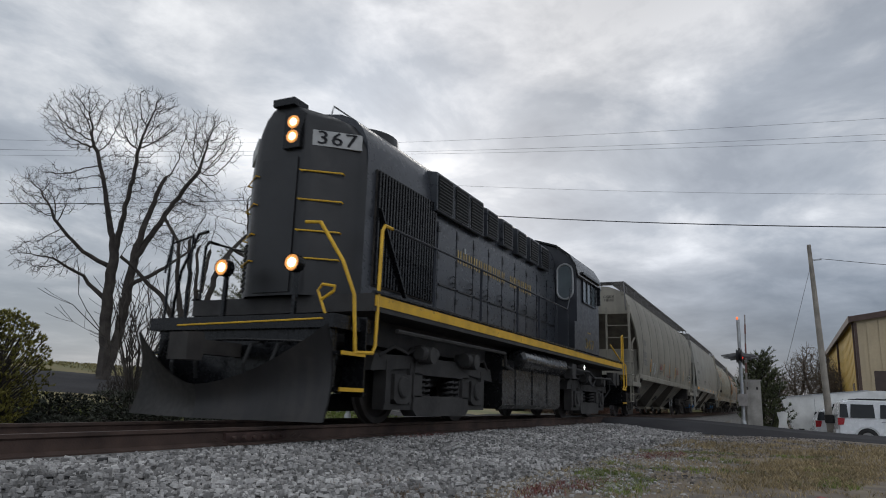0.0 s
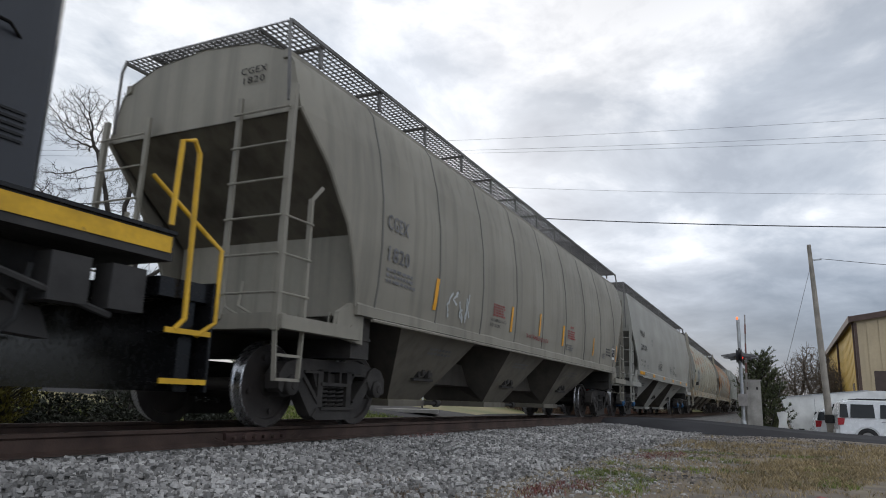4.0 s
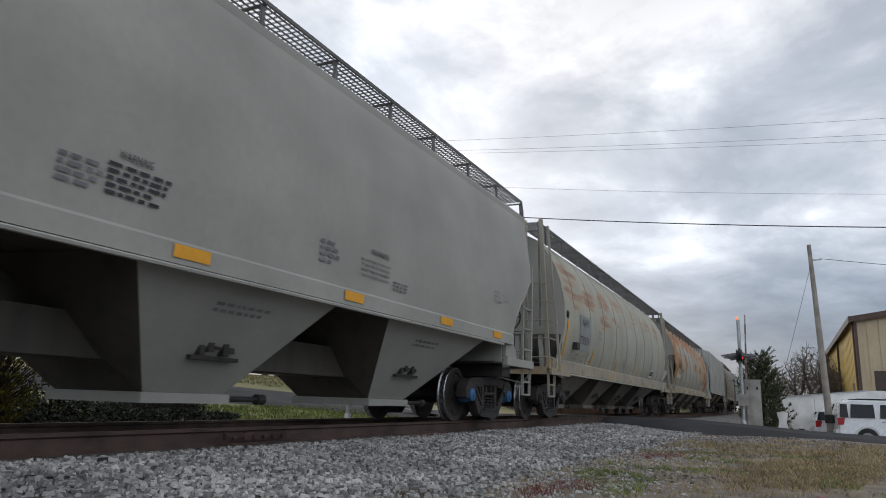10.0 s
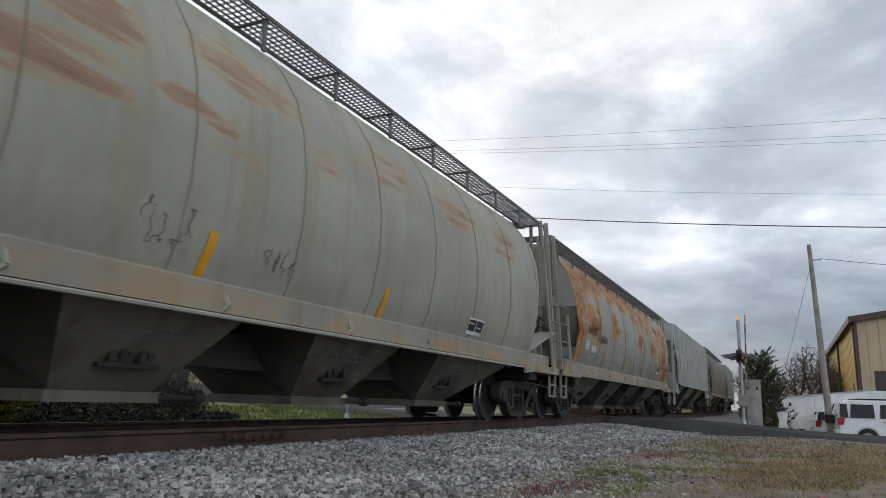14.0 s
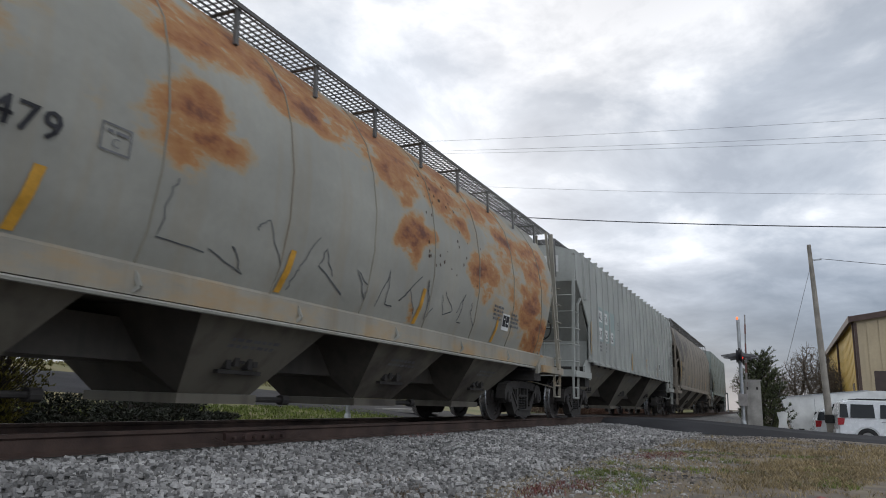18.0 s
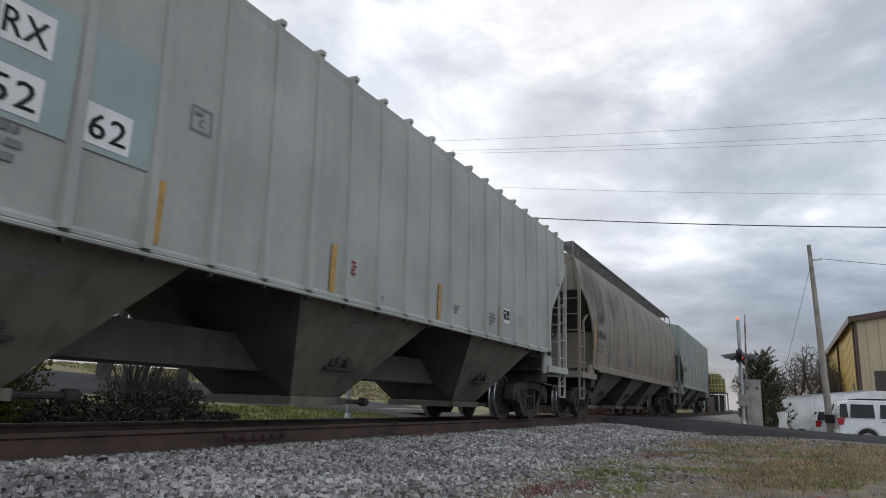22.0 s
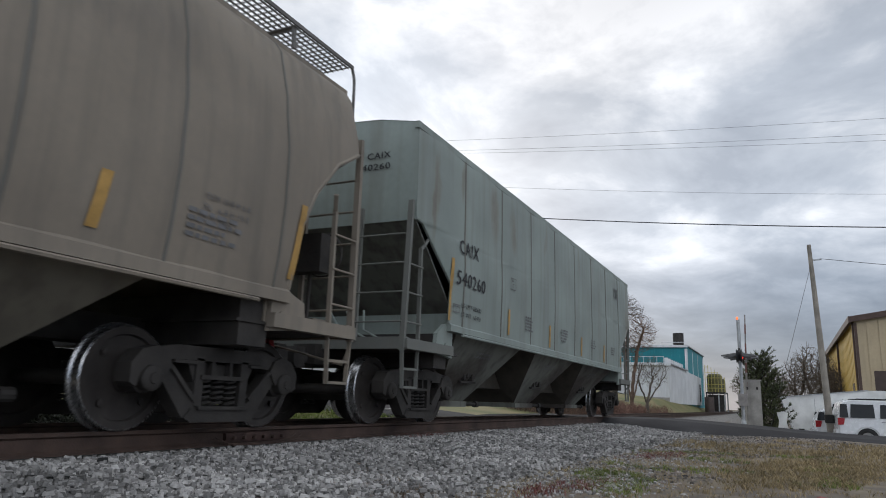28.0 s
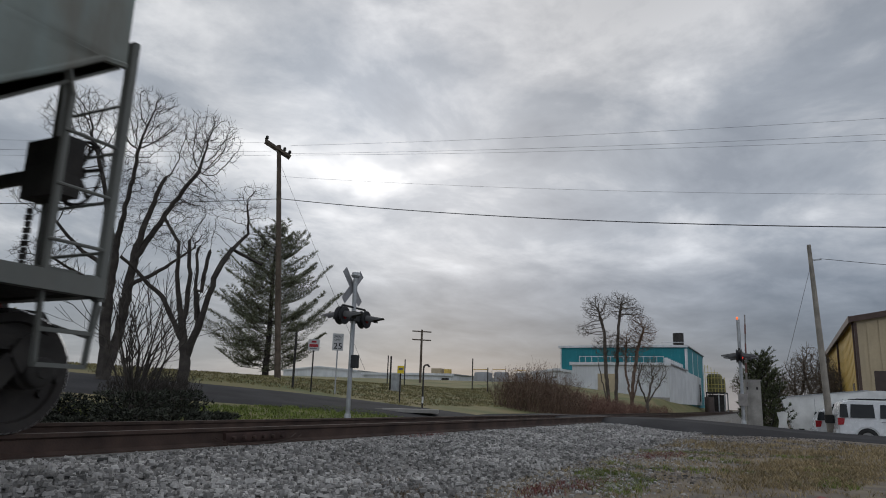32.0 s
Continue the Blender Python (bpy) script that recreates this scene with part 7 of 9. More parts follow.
# ---- trees and shrubs ----
def grow(out, p, d, length, r, depth, rnd, up=0.12, wig=0.25, split=(2, 3), shrink=0.72, droop=0.0, thin=0.0045):
    n = 4 if depth > 1 else 3
    pts, rs = [p], [r]
    q, dd = p.copy(), d.copy()
    r_end = max(r * 0.62, thin)
    for i in range(n):
        dd = (dd + Vector((rnd.uniform(-wig, wig), rnd.uniform(-wig, wig), rnd.uniform(-wig, wig) * 0.7 + up - droop))).normalized()
        q = q + dd * length / n
        pts.append(q)
        rs.append(r + (r_end - r) * (i + 1) / n)
        if depth > 0 and i >= 1 and rnd.random() < 0.42:
            side = dd.cross(Vector((rnd.uniform(-1, 1), rnd.uniform(-1, 1), rnd.uniform(-1, 1)))).normalized()
            grow(out, q, (dd * 0.55 + side * 0.8).normalized(), length * shrink * rnd.uniform(0.55, 0.9), rs[-1] * 0.5, depth - 1, rnd, up, wig, split, shrink, droop, thin)
    (out[0] if r > 0.022 else out[1]).tube(pts, rs, 7 if r > 0.06 else 5 if r > 0.022 else 3, caps=False)
    if depth > 0:
        for _ in range(rnd.randint(*split)):
            side = dd.cross(Vector((rnd.uniform(-1, 1), rnd.uniform(-1, 1), rnd.uniform(-1, 1)))).normalized()
            grow(out, q, (dd + side * rnd.uniform(0.35, 0.75)).normalized(), length * shrink * rnd.uniform(0.75, 1.1), r_end * 0.8, depth - 1, rnd, up, wig, split, shrink, droop, thin)


def bare_tree(label, base, stems, seed, depth=5, up=0.10, wig=0.22, thin=0.0045, mat=None, name="bare_tree"):
    """stems: (direction, length, radius) of each stem from the base."""
    rnd = random.Random(seed)
    out = (MB(), MB())
    for d, l, r in stems:
        o = Vector((rnd.uniform(-0.2, 0.2), rnd.uniform(-0.2, 0.2), -0.15))
        grow(out, o, Vector(d).normalized(), l, r, depth, rnd, up, wig, thin=thin)
    t = thing(name, None, None, label, "tree", at=pose(*base))
    part("trunk", out[0], mat or M_bark, t, smooth=60)
    tagged(part("crown", out[1], mat or M_bark, t, smooth=None), kind="stuff")
    return t


def gz(x, y, dz=0.0):
    return (x, y, ground_z(x, y) + dz)



def grown_tree(label, base, stems, crowns, seed, count, kill=0.26, step=0.13, tip=0.0045, twigs=2, twig=0.28, mat=None, depth=1.0, name="bare_tree", sides=6, turn=None):
    """A leafless tree whose branches grow towards open room in its crown.
    stems: lines of (across, height, radius); crowns: (across, height, half width, half height)."""
    rnd = np.random.RandomState(seed)
    az = math.atan2(base[1], base[0]) if turn is None else turn
    across, away = np.array([math.sin(az), -math.cos(az), 0.0]), np.array([math.cos(az), math.sin(az), 0.0])
    nodes, parent, least = [], [], []
    for line in stems:
        start = None
        for k, (u, z, r) in enumerate(line):
            p = across * u + np.array([0, 0, z]) + away * depth * 0.25 * math.sin(2.1 * u + z)
            if k == 0:
                if nodes:
                    d = [np.linalg.norm(q - p) for q in nodes]
                    start = int(np.argmin(d))
                    if min(d) < 0.02:
                        continue
                nodes.append(p), parent.append(-1 if start is None else start), least.append(r)
                start = len(nodes) - 1
                continue
            q = nodes[start]
            n = max(1, int(np.linalg.norm(p - q) / 0.22))
            r0 = least[start]
            for i in range(1, n + 1):
                w = q + (p - q) * i / n + rnd.normal(0, 0.018, 3)
                nodes.append(w), parent.append(start), least.append(r if len(line) == 1 else min(r0, r + (r0 - r) * (1 - i / n)))
                start = len(nodes) - 1
    size = np.array([c[2] * c[3] for c in crowns])
    which = rnd.choice(len(crowns), count, p=size / size.sum())
    pts = np.zeros((count, 3))
    for i, c in enumerate(which):
        u, z, ru, rz = crowns[c]
        v = rnd.normal(0, 1, 3)
        v = v / np.linalg.norm(v) * rnd.rand() ** 0.38
        pts[i] = across * (u + v[0] * ru) + away * v[1] * 0.5 * (ru + rz) * depth + np.array([0, 0, z + v[2] * rz])
    P = np.array(nodes)
    near = np.full(count, 1e9)
    owner = np.zeros(count, int)
    fresh = np.arange(len(P))
    for _ in range(140):
        d = np.linalg.norm(pts[:, None, :] - P[fresh][None, :, :], axis=2)
        k = d.argmin(1)
        dk = d[np.arange(len(pts)), k]
        better = dk < near
        near[better], owner[better] = dk[better], fresh[k[better]]
        keep = near > kill
        pts, near, owner = pts[keep], near[keep], owner[keep]
        if len(pts) == 0:
            break
        pull = {}
        for i, o in enumerate(owner):
            v = pts[i] - P[o]
            pull.setdefault(int(o), []).append(v / (np.linalg.norm(v) + 1e-6))
        add = []
        for o, vs in pull.items():
            v = np.mean(vs, axis=0) + rnd.normal(0, 0.14, 3) + np.array([0, 0, 0.05])
            add.append(P[o] + v / (np.linalg.norm(v) + 1e-6) * step)
            parent.append(o), least.append(0.0)
        fresh = np.arange(len(P), len(P) + len(add))
        P = np.vstack([P, np.array(add)])
    n = len(P)
    kids = [[] for _ in range(n)]
    for i, o in enumerate(parent):
        if o >= 0:
            kids[o].append(i)
    rad = np.zeros(n)
    for i in range(n - 1, -1, -1):
        rad[i] = max(least[i], tip if not kids[i] else sum(rad[c] ** 2.25 for c in kids[i]) ** (1 / 2.25))
    out = (MB(), MB())
    todo = [i for i, o in enumerate(parent) if o < 0]
    while todo:
        i = todo.pop()
        chain, rs = ([P[parent[i]], P[i]], [rad[i], rad[i]]) if parent[i] >= 0 else ([P[i]], [rad[i]])
        j = i
        while kids[j]:
            c = max(kids[j], key=lambda q: rad[q])
            todo.extend(q for q in kids[j] if q != c)
            chain.append(P[c]), rs.append(rad[c])
            j = c
        big = max(rs) > 0.03
        if len(chain) > 1:
            out[0 if big else 1].tube([tuple(q) for q in chain], rs, sides if big else 3, caps=False)
        for q, (p, r) in enumerate(zip(chain, rs)):
            if r < tip * 2.6 and q and rnd.rand() < 0.55 * twigs:
                v = rnd.normal(0, 1, 3) + np.array([0, 0, 0.5]) + 1.2 * (p - chain[q - 1]) / (np.linalg.norm(p - chain[q - 1]) + 1e-6)
                v = v / np.linalg.norm(v) * twig * rnd.uniform(0.5, 1.1)
                m = p + v * 0.5 + rnd.normal(0, 0.02, 3)
                out[1].tube([tuple(p), tuple(m), tuple(p + v)], [tip * 0.75, tip * 0.6, tip * 0.4], 3, caps=False)
    t = thing(name, None, None, label, "tree", at=pose(*base))
    part("trunk", out[0], mat or M_bark, t, smooth=60)
    tagged(part("crown", out[1], mat or M_bark, t, smooth=None), kind="stuff")
    return t


grown_tree("tall leafless tree with forked dark stems and fine twigs", gz(14.75, 18.2),
           [[(-0.25, -0.2, 0.20), (-0.40, 1.9, 0.17), (-0.42, 3.9, 0.12), (-0.95, 5.9, 0.07), (-1.35, 7.2, 0.04)], [(-0.25, 0.1, 0.20), (0.02, 1.6, 0.15), (0.12, 3.0, 0.12), (0.25, 4.6, 0.10), (0.75, 6.6, 0.06)],
            [(0.20, 3.8, 0.10), (0.95, 5.4, 0.08), (1.75, 6.9, 0.05)], [(-0.41, 3.4, 0.08), (-1.3, 3.9, 0.06), (-2.1, 4.7, 0.04)], [(-0.41, 2.4, 0.08), (-1.2, 3.1, 0.05), (-2.0, 3.5, 0.03)],
            [(0.10, 2.9, 0.08), (1.1, 3.6, 0.06), (1.9, 4.4, 0.03)], [(-0.42, 3.9, 0.09), (-0.25, 5.6, 0.06), (-0.1, 7.4, 0.04)]],
           [(-1.75, 8.0, 1.3, 1.1), (0.1, 8.4, 1.2, 1.15), (1.9, 8.0, 1.3, 1.1), (-2.4, 5.6, 1.15, 0.85), (-2.2, 3.6, 1.1, 0.7), (-0.3, 6.4, 1.2, 0.9), (1.5, 6.2, 1.3, 0.9), (1.5, 4.6, 1.0, 0.7), (0.0, 5.2, 1.0, 0.6)], 21, 5600, kill=0.14, step=0.10, tip=0.0058, twigs=3, twig=0.26)
grown_tree("leafless pruned tree with knobbly forked stems", gz(15.1, 15.7),
           [[(-0.02, -0.2, 0.17), (0.0, 0.9, 0.15), (-0.15, 1.9, 0.11), (-0.45, 3.2, 0.075), (-0.53, 4.4, 0.055), (-0.95, 5.05, 0.05)], [(-0.1, 1.5, 0.09), (-0.86, 2.86, 0.07), (-1.62, 3.46, 0.055), (-2.04, 3.84, 0.05)],
            [(-0.15, 1.9, 0.08), (-0.12, 3.26, 0.065), (-0.24, 4.46, 0.05)], [(0.0, 1.0, 0.11), (0.42, 2.62, 0.09), (0.65, 3.67, 0.08), (0.99, 4.41, 0.065), (1.45, 4.25, 0.05), (1.95, 4.06, 0.04)],
            [(0.2, 2.2, 0.07), (0.05, 3.3, 0.055), (0.01, 4.31, 0.045)], [(0.90, 4.2, 0.07), (1.44, 5.0, 0.045), (1.35, 5.9, 0.03)], [(0.25, 3.0, 0.07), (0.35, 4.2, 0.06)]],
           [(-0.4, 5.3, 0.8, 0.6), (1.5, 5.8, 0.75, 0.9), (-1.6, 4.5, 0.8, 0.55), (0.5, 5.2, 0.6, 0.7), (2.1, 4.7, 0.5, 0.5)], 47, 900, kill=0.18, step=0.11, tip=0.005, twigs=2, twig=0.25)
bare_tree("multi-stemmed leafless shrub with upright canes", gz(11.4, 13.3), [((0.42 * math.cos(a), 0.42 * math.sin(a), 1), 1.45 + 0.3 * math.sin(3 * a), 0.028) for a in [k * 0.31 for k in range(21)]], 52, 2, 0.08, 0.08, 0.006, name="leafless_shrub")

M_twig = make("dull_brown_twigs", (0.150, 0.098, 0.070), 0.95, spread=0.35, scale=3, bump=0, island=0.35)
M_bramble = make("reddish_brown_brambles", (0.185, 0.105, 0.078), 0.95, spread=0.35, scale=3, bump=0, island=0.4)
M_greytwig = make("grey_brown_twigs", (0.125, 0.102, 0.082), 0.95, spread=0.35, scale=3, bump=0, island=0.3)


def scrub(label, x, y, w, h, n, seed, mat, stem=0.010):
    """A thicket of upright stems round (x, y)."""
    rnd = random.Random(seed)
    out = (MB(), MB())
    for _ in range(n):
        a, r = rnd.uniform(0, 6.283), w * math.sqrt(rnd.random())
        px, py = r * math.cos(a), r * math.sin(a)
        z = ground_z(x + px, y + py) - ground_z(x, y)
        hh = h * rnd.uniform(0.6, 1.0) * (1 - 0.45 * (r / w) ** 2)
        grow(out, Vector((px, py, z - 0.05)), Vector((rnd.uniform(-0.3, 0.3), rnd.uniform(-0.3, 0.3), 1)).normalized(), hh * 0.55, stem, 2, rnd, 0.10, 0.32, (1, 2), 0.6, thin=stem * 0.5)
    t = MB()
    for m in out:
        t.add(m.v, m.f)
    return thing("thicket", t, mat, label, "shrub", at=pose(*gz(x, y)), smooth=None)


scrub("dull brown leafless thicket beside the crossing", 38.0, 12.4, 2.5, 3.0, 900, 61, M_twig)
scrub("brown bramble thicket along the track", 41.5, 10.7, 2.6, 1.8, 800, 62, M_bramble)
scrub("brown bramble thicket along the track", 45.5, 10.2, 2.3, 1.4, 650, 63, M_bramble)
scrub("dark tangle of stems at the foot of the shrub", 11.5, 13.2, 0.75, 1.25, 170, 65, M_bark)
scrub("dark tangle of stems at the foot of the tree", 14.3, 15.2, 0.6, 1.0, 90, 66, M_bark)
scrub("dry brown scrub under the bare trees", 50.0, 9.6, 2.6, 1.2, 600, 64, M_bramble)
grown_tree("slender leafless tree with several upright stems", gz(46.8, 9.2),
           [[(-1.25, -0.2, 0.10), (-1.4, 2.8, 0.085), (-1.5, 5.6, 0.06), (-1.8, 6.8, 0.03)], [(-0.85, -0.2, 0.10), (-0.75, 3.2, 0.08), (-0.55, 6.0, 0.05), (-0.35, 7.4, 0.025)], [(-1.4, 1.0, 0.05), (-1.9, 3.4, 0.03)]],
           [(-1.9, 7.1, 1.15, 1.0), (-0.4, 7.3, 1.2, 0.95), (-2.7, 5.7, 0.7, 0.5), (0.6, 6.9, 0.7, 0.6), (-1.1, 4.6, 1.3, 1.0)], 71, 3000, kill=0.15, step=0.12, tip=0.0095, twig=0.28, mat=M_greytwig)
grown_tree("bushy leafless tree with fine brown twigs", gz(47.0, 7.7),
           [[(-1.4, -0.2, 0.10), (-1.25, 1.8, 0.08), (-0.9, 4.2, 0.05), (-0.45, 5.6, 0.025)], [(-1.3, 0.6, 0.07), (-1.7, 3.0, 0.04), (-1.6, 4.6, 0.02)], [(-1.25, 1.0, 0.06), (-0.6, 3.4, 0.03)]],
           [(-0.55, 5.3, 0.95, 1.3), (-1.4, 4.4, 0.9, 1.2), (-1.0, 6.2, 0.6, 0.6)], 72, 2200, kill=0.14, step=0.11, tip=0.0085, twigs=3, twig=0.28, mat=M_twig)
grown_tree("small leafless tree with spreading branches", gz(47.0, 6.9),
           [[(-1.2, -0.2, 0.09), (-1.15, 0.9, 0.08), (-0.8, 2.4, 0.03)], [(-1.15, 0.7, 0.06), (-1.7, 2.2, 0.03)], [(-1.15, 0.8, 0.06), (-0.4, 2.0, 0.03)]],
           [(-0.8, 2.8, 1.1, 1.1), (-1.7, 2.6, 0.7, 0.8)], 73, 800, kill=0.17, step=0.11, tip=0.0095, twig=0.26, mat=M_greytwig)
far_tree = grown_tree("distant grey-brown leafless tree", gz(62, -2.0),
                      [[(0.0, -0.2, 0.16), (0.0, 2.0, 0.13), (-0.6, 4.6, 0.06)], [(0.0, 1.6, 0.1), (0.8, 4.4, 0.05)], [(0.0, 1.0, 0.08), (-1.3, 3.0, 0.04)]],
                      [(0.0, 5.0, 1.7, 1.7), (-1.2, 3.8, 1.2, 1.2), (1.3, 3.9, 1.2, 1.2)], 80, 1500, kill=0.20, step=0.15, tip=0.014, twigs=3, twig=0.40, mat=M_greytwig)
for x, y, s, a in ((60, 0.35, 0.55, 70), (66, -1.1, 0.9, 130), (70, -3.4, 0.95, 200), (64, -3.3, 0.8, 300), (76, 1.2, 0.85, 20), (85, 2.6, 0.8, 95), (95, 4.2, 0.9, 160), (120, 3.9, 1.0, 250), (60, -2.9, 0.7, 40)):
    copy_thing(far_tree, pose(*gz(x, y), 0, 0, a) @ Matrix.Scale(s, 4))

# ---- evergreens: tufts of needles on real branches ----
M_needle = make("grey_green_pine_needles", (0.150, 0.160, 0.100), 0.8, spread=0.35, scale=2, bump=0, island=0.4)
M_juniper = make("dark_green_juniper", (0.070, 0.082, 0.036), 0.85, spread=0.4, scale=2, bump=0, island=0.5)


def tuft(v, f, p, d, size, n, rnd, width):
    for _ in range(n):
        e = (d + Vector((rnd.uniform(-1, 1), rnd.uniform(-1, 1), rnd.uniform(-0.6, 1)))).normalized() * size * rnd.uniform(0.6, 1.1)
        s = e.cross(Vector((rnd.uniform(-1, 1), rnd.uniform(-1, 1), 1))).normalized() * width
        k = len(v)
        v.extend((tuple(p - s), tuple(p + s), tuple(p + e * 0.6 + s * 0.8), tuple(p + e), tuple(p + e * 0.6 - s * 0.8)))
        f.append((k, k + 1, k + 2, k + 3, k + 4))


def pine(label, base, height, reach, seed, whorls=17, name="pine_tree", mat=None, needle=0.20, per=6, wide=0.008, thick=1.0, rise=0.30):
    rnd = random.Random(seed)
    wood, v, f = MB(), [], []
    wood.tube([(0, 0, -0.2), (0.05, 0, height * 0.35), (0, 0.05, height * 0.7), (0, 0, height)], [0.20 * thick, 0.15 * thick, 0.09 * thick, 0.02], 8, False)
    for k in range(whorls):
        u = 0.06 + 0.92 * k / (whorls - 1)
        z = height * u
        L = reach * (1 - u) ** 0.62 * (0.55 + 0.45 * min(1, u / 0.22)) + 0.25
        for j in range(6):
            a = j * 1.047 + k * 0.55 + rnd.uniform(-0.3, 0.3)
            l = L * rnd.uniform(0.5, 1.1)
            d = Vector((math.cos(a), math.sin(a), rise + 0.5 * u + rnd.uniform(-0.26, 0.26)))
            zj = z + rnd.uniform(-1.3, 1.3) * height / whorls * min(1.0, 3 * u)
            pts = [Vector((0, 0, zj)), Vector((0, 0, zj)) + d * l * 0.5 + Vector((rnd.uniform(-0.1, 0.1), rnd.uniform(-0.1, 0.1), -0.06 * l)), Vector((0, 0, zj)) + d * l + Vector((0, 0, 0.16 * l))]
            wood.tube(pts, [0.022, 0.013, 0.005], 4, False)
            nb = max(4, int(l * 9))
            for b in range(nb):
                w = 0.28 + 0.72 * (b + rnd.random()) / nb
                p = pts[0].lerp(pts[1], w * 2) if w < 0.5 else pts[1].lerp(pts[2], w * 2 - 1)
                side = Vector((-math.sin(a), math.cos(a), 0.25)) * (1 if b % 2 else -1)
                sl = (0.25 + 0.30 * l * (1 - w)) * rnd.uniform(0.5, 1.1)
                q = p + (side + d * 0.6).normalized() * sl + Vector((0, 0, 0.12 * sl))
                wood.tube([p, q], [0.007, 0.004], 3, False)
                for m in range(4):
                    tuft(v, f, p.lerp(q, 0.2 + 0.27 * m), (q - p).normalized() + Vector((0, 0, 0.4)), needle, per, rnd, wide)
    t = thing(name, None, None, label, "tree", at=pose(*base))
    part("trunk", wood, M_bark, t, smooth=60)
    mb = MB()
    mb.v, mb.f = v, f
    tagged(part("crown", mb, mat or M_needle, t, smooth=None), kind="stuff")


pine("open-crowned grey-green pine tree", gz(32.1, 27.0, -0.1), 8.8, 4.6, 91, 28, needle=0.21, per=10, wide=0.0060, rise=0.14)


def leafy(label, base, rx, rz, n, size, width, mat, seed, name, flat=0.0, core=0.35):
    """A bush of stems with many small leaf clumps, ragged outside."""
    rnd = random.Random(seed)
    wood, v, f = MB(), [], []
    for k in range(n):
        a, u = rnd.uniform(0, 6.283), rnd.random() ** 0.5
        zz = rnd.random()
        lump = 0.75 + 0.35 * noise.noise(Vector((math.cos(a) * 1.6, math.sin(a) * 1.6, zz * 3 + seed)))
        r = rx * (u * (1 - core) + core) * lump * math.sqrt(max(0.02, 1 - (2 * zz - 1) ** 2 * (0.9 if not flat else 0.3))) if flat >= 0 else rx * u * lump * (1 - zz) ** 0.55 * (0.6 + 0.4 * min(1, zz / 0.2))
        p = Vector((r * math.cos(a), r * math.sin(a), rz * zz * (0.8 + 0.3 * lump) + 0.02))
        d = Vector((p.x, p.y, 0.4 * rz)).normalized()
        tuft(v, f, p, d, size, 6, rnd, width)
        if k % 9 == 0:
            wood.tube([(0.1 * p.x, 0.1 * p.y, -0.05), (p.x * 0.5, p.y * 0.5, p.z * 0.6), tuple(p)], [0.02, 0.012, 0.004], 4, False)
    t = thing(name, None, None, label, "shrub", at=pose(*base))
    part("stem", wood, M_bark, t, smooth=60)
    mb = MB()
    mb.v, mb.f = v, f
    tagged(part("foliage", mb, mat, t, smooth=None), kind="stuff")


M_yleaf = make("yellow_green_leaves", (0.17, 0.155, 0.035), 0.8, spread=0.4, scale=3, bump=0, island=0.6)
M_ivy = make("dark_evergreen_groundcover", (0.050, 0.055, 0.040), 0.85, spread=0.4, scale=3, bump=0, island=0.6)
pine("dark green juniper tree by the crossing", gz(33.0, 0.92, -0.1), 3.55, 1.12, 101, 24, "juniper", M_juniper, 0.16, 6, 0.010, 0.5, 0.55)
leafy("yellow-green leafy shrub beside the track", gz(6.15, 10.3), 0.98, 1.70, 3000, 0.065, 0.010, M_yleaf, 102, "leafy_shrub")
leafy("yellow-green leafy shrub beside the track", gz(4.6, 10.6), 1.0, 1.75, 1500, 0.075, 0.012, M_yleaf, 103, "leafy_shrub")
for k, (x, y, r, h) in enumerate(((7.4, 10.0, 0.9, 0.42), (8.7, 10.3, 1.0, 0.52), (10.0, 10.4, 1.0, 0.48), (11.2, 10.7, 0.8, 0.36), (8.0, 11.3, 1.1, 0.66), (9.9, 11.6, 1.2, 0.70), (11.6, 12.2, 1.0, 0.68), (7.0, 10.9, 0.8, 0.36))):
    leafy("low dark evergreen ground-cover shrub", gz(x, y, -0.05), r * 0.85, h * 0.75, 620, 0.085, 0.013, M_ivy, 110 + k, "ground_cover_shrub", flat=1, core=0.1)
# pale rocks at the foot of the planting
M_rock = make("pale_grey_fieldstone", (0.22, 0.20, 0.175), 0.95, spread=0.3, scale=4, bump=0.5)
rnd_ = random.Random(9)
for k in range(16):
    v_, f_ = [], []
    x, y = 5.0 + 0.5 * k + rnd_.uniform(-0.2, 0.2), 9.25 + rnd_.uniform(-0.15, 0.35) + 0.03 * k
    stone(v_, f_, 0, 0, 0.05, rnd_.uniform(0.10, 0.2), rnd_)
    mb = MB()
    mb.v, mb.f = v_, f_
    thing("rock", mb, M_rock, "pale fieldstone at the edge of the planting", "rock", group="rocks along the planting", at=pose(*gz(x, y)), smooth=None)


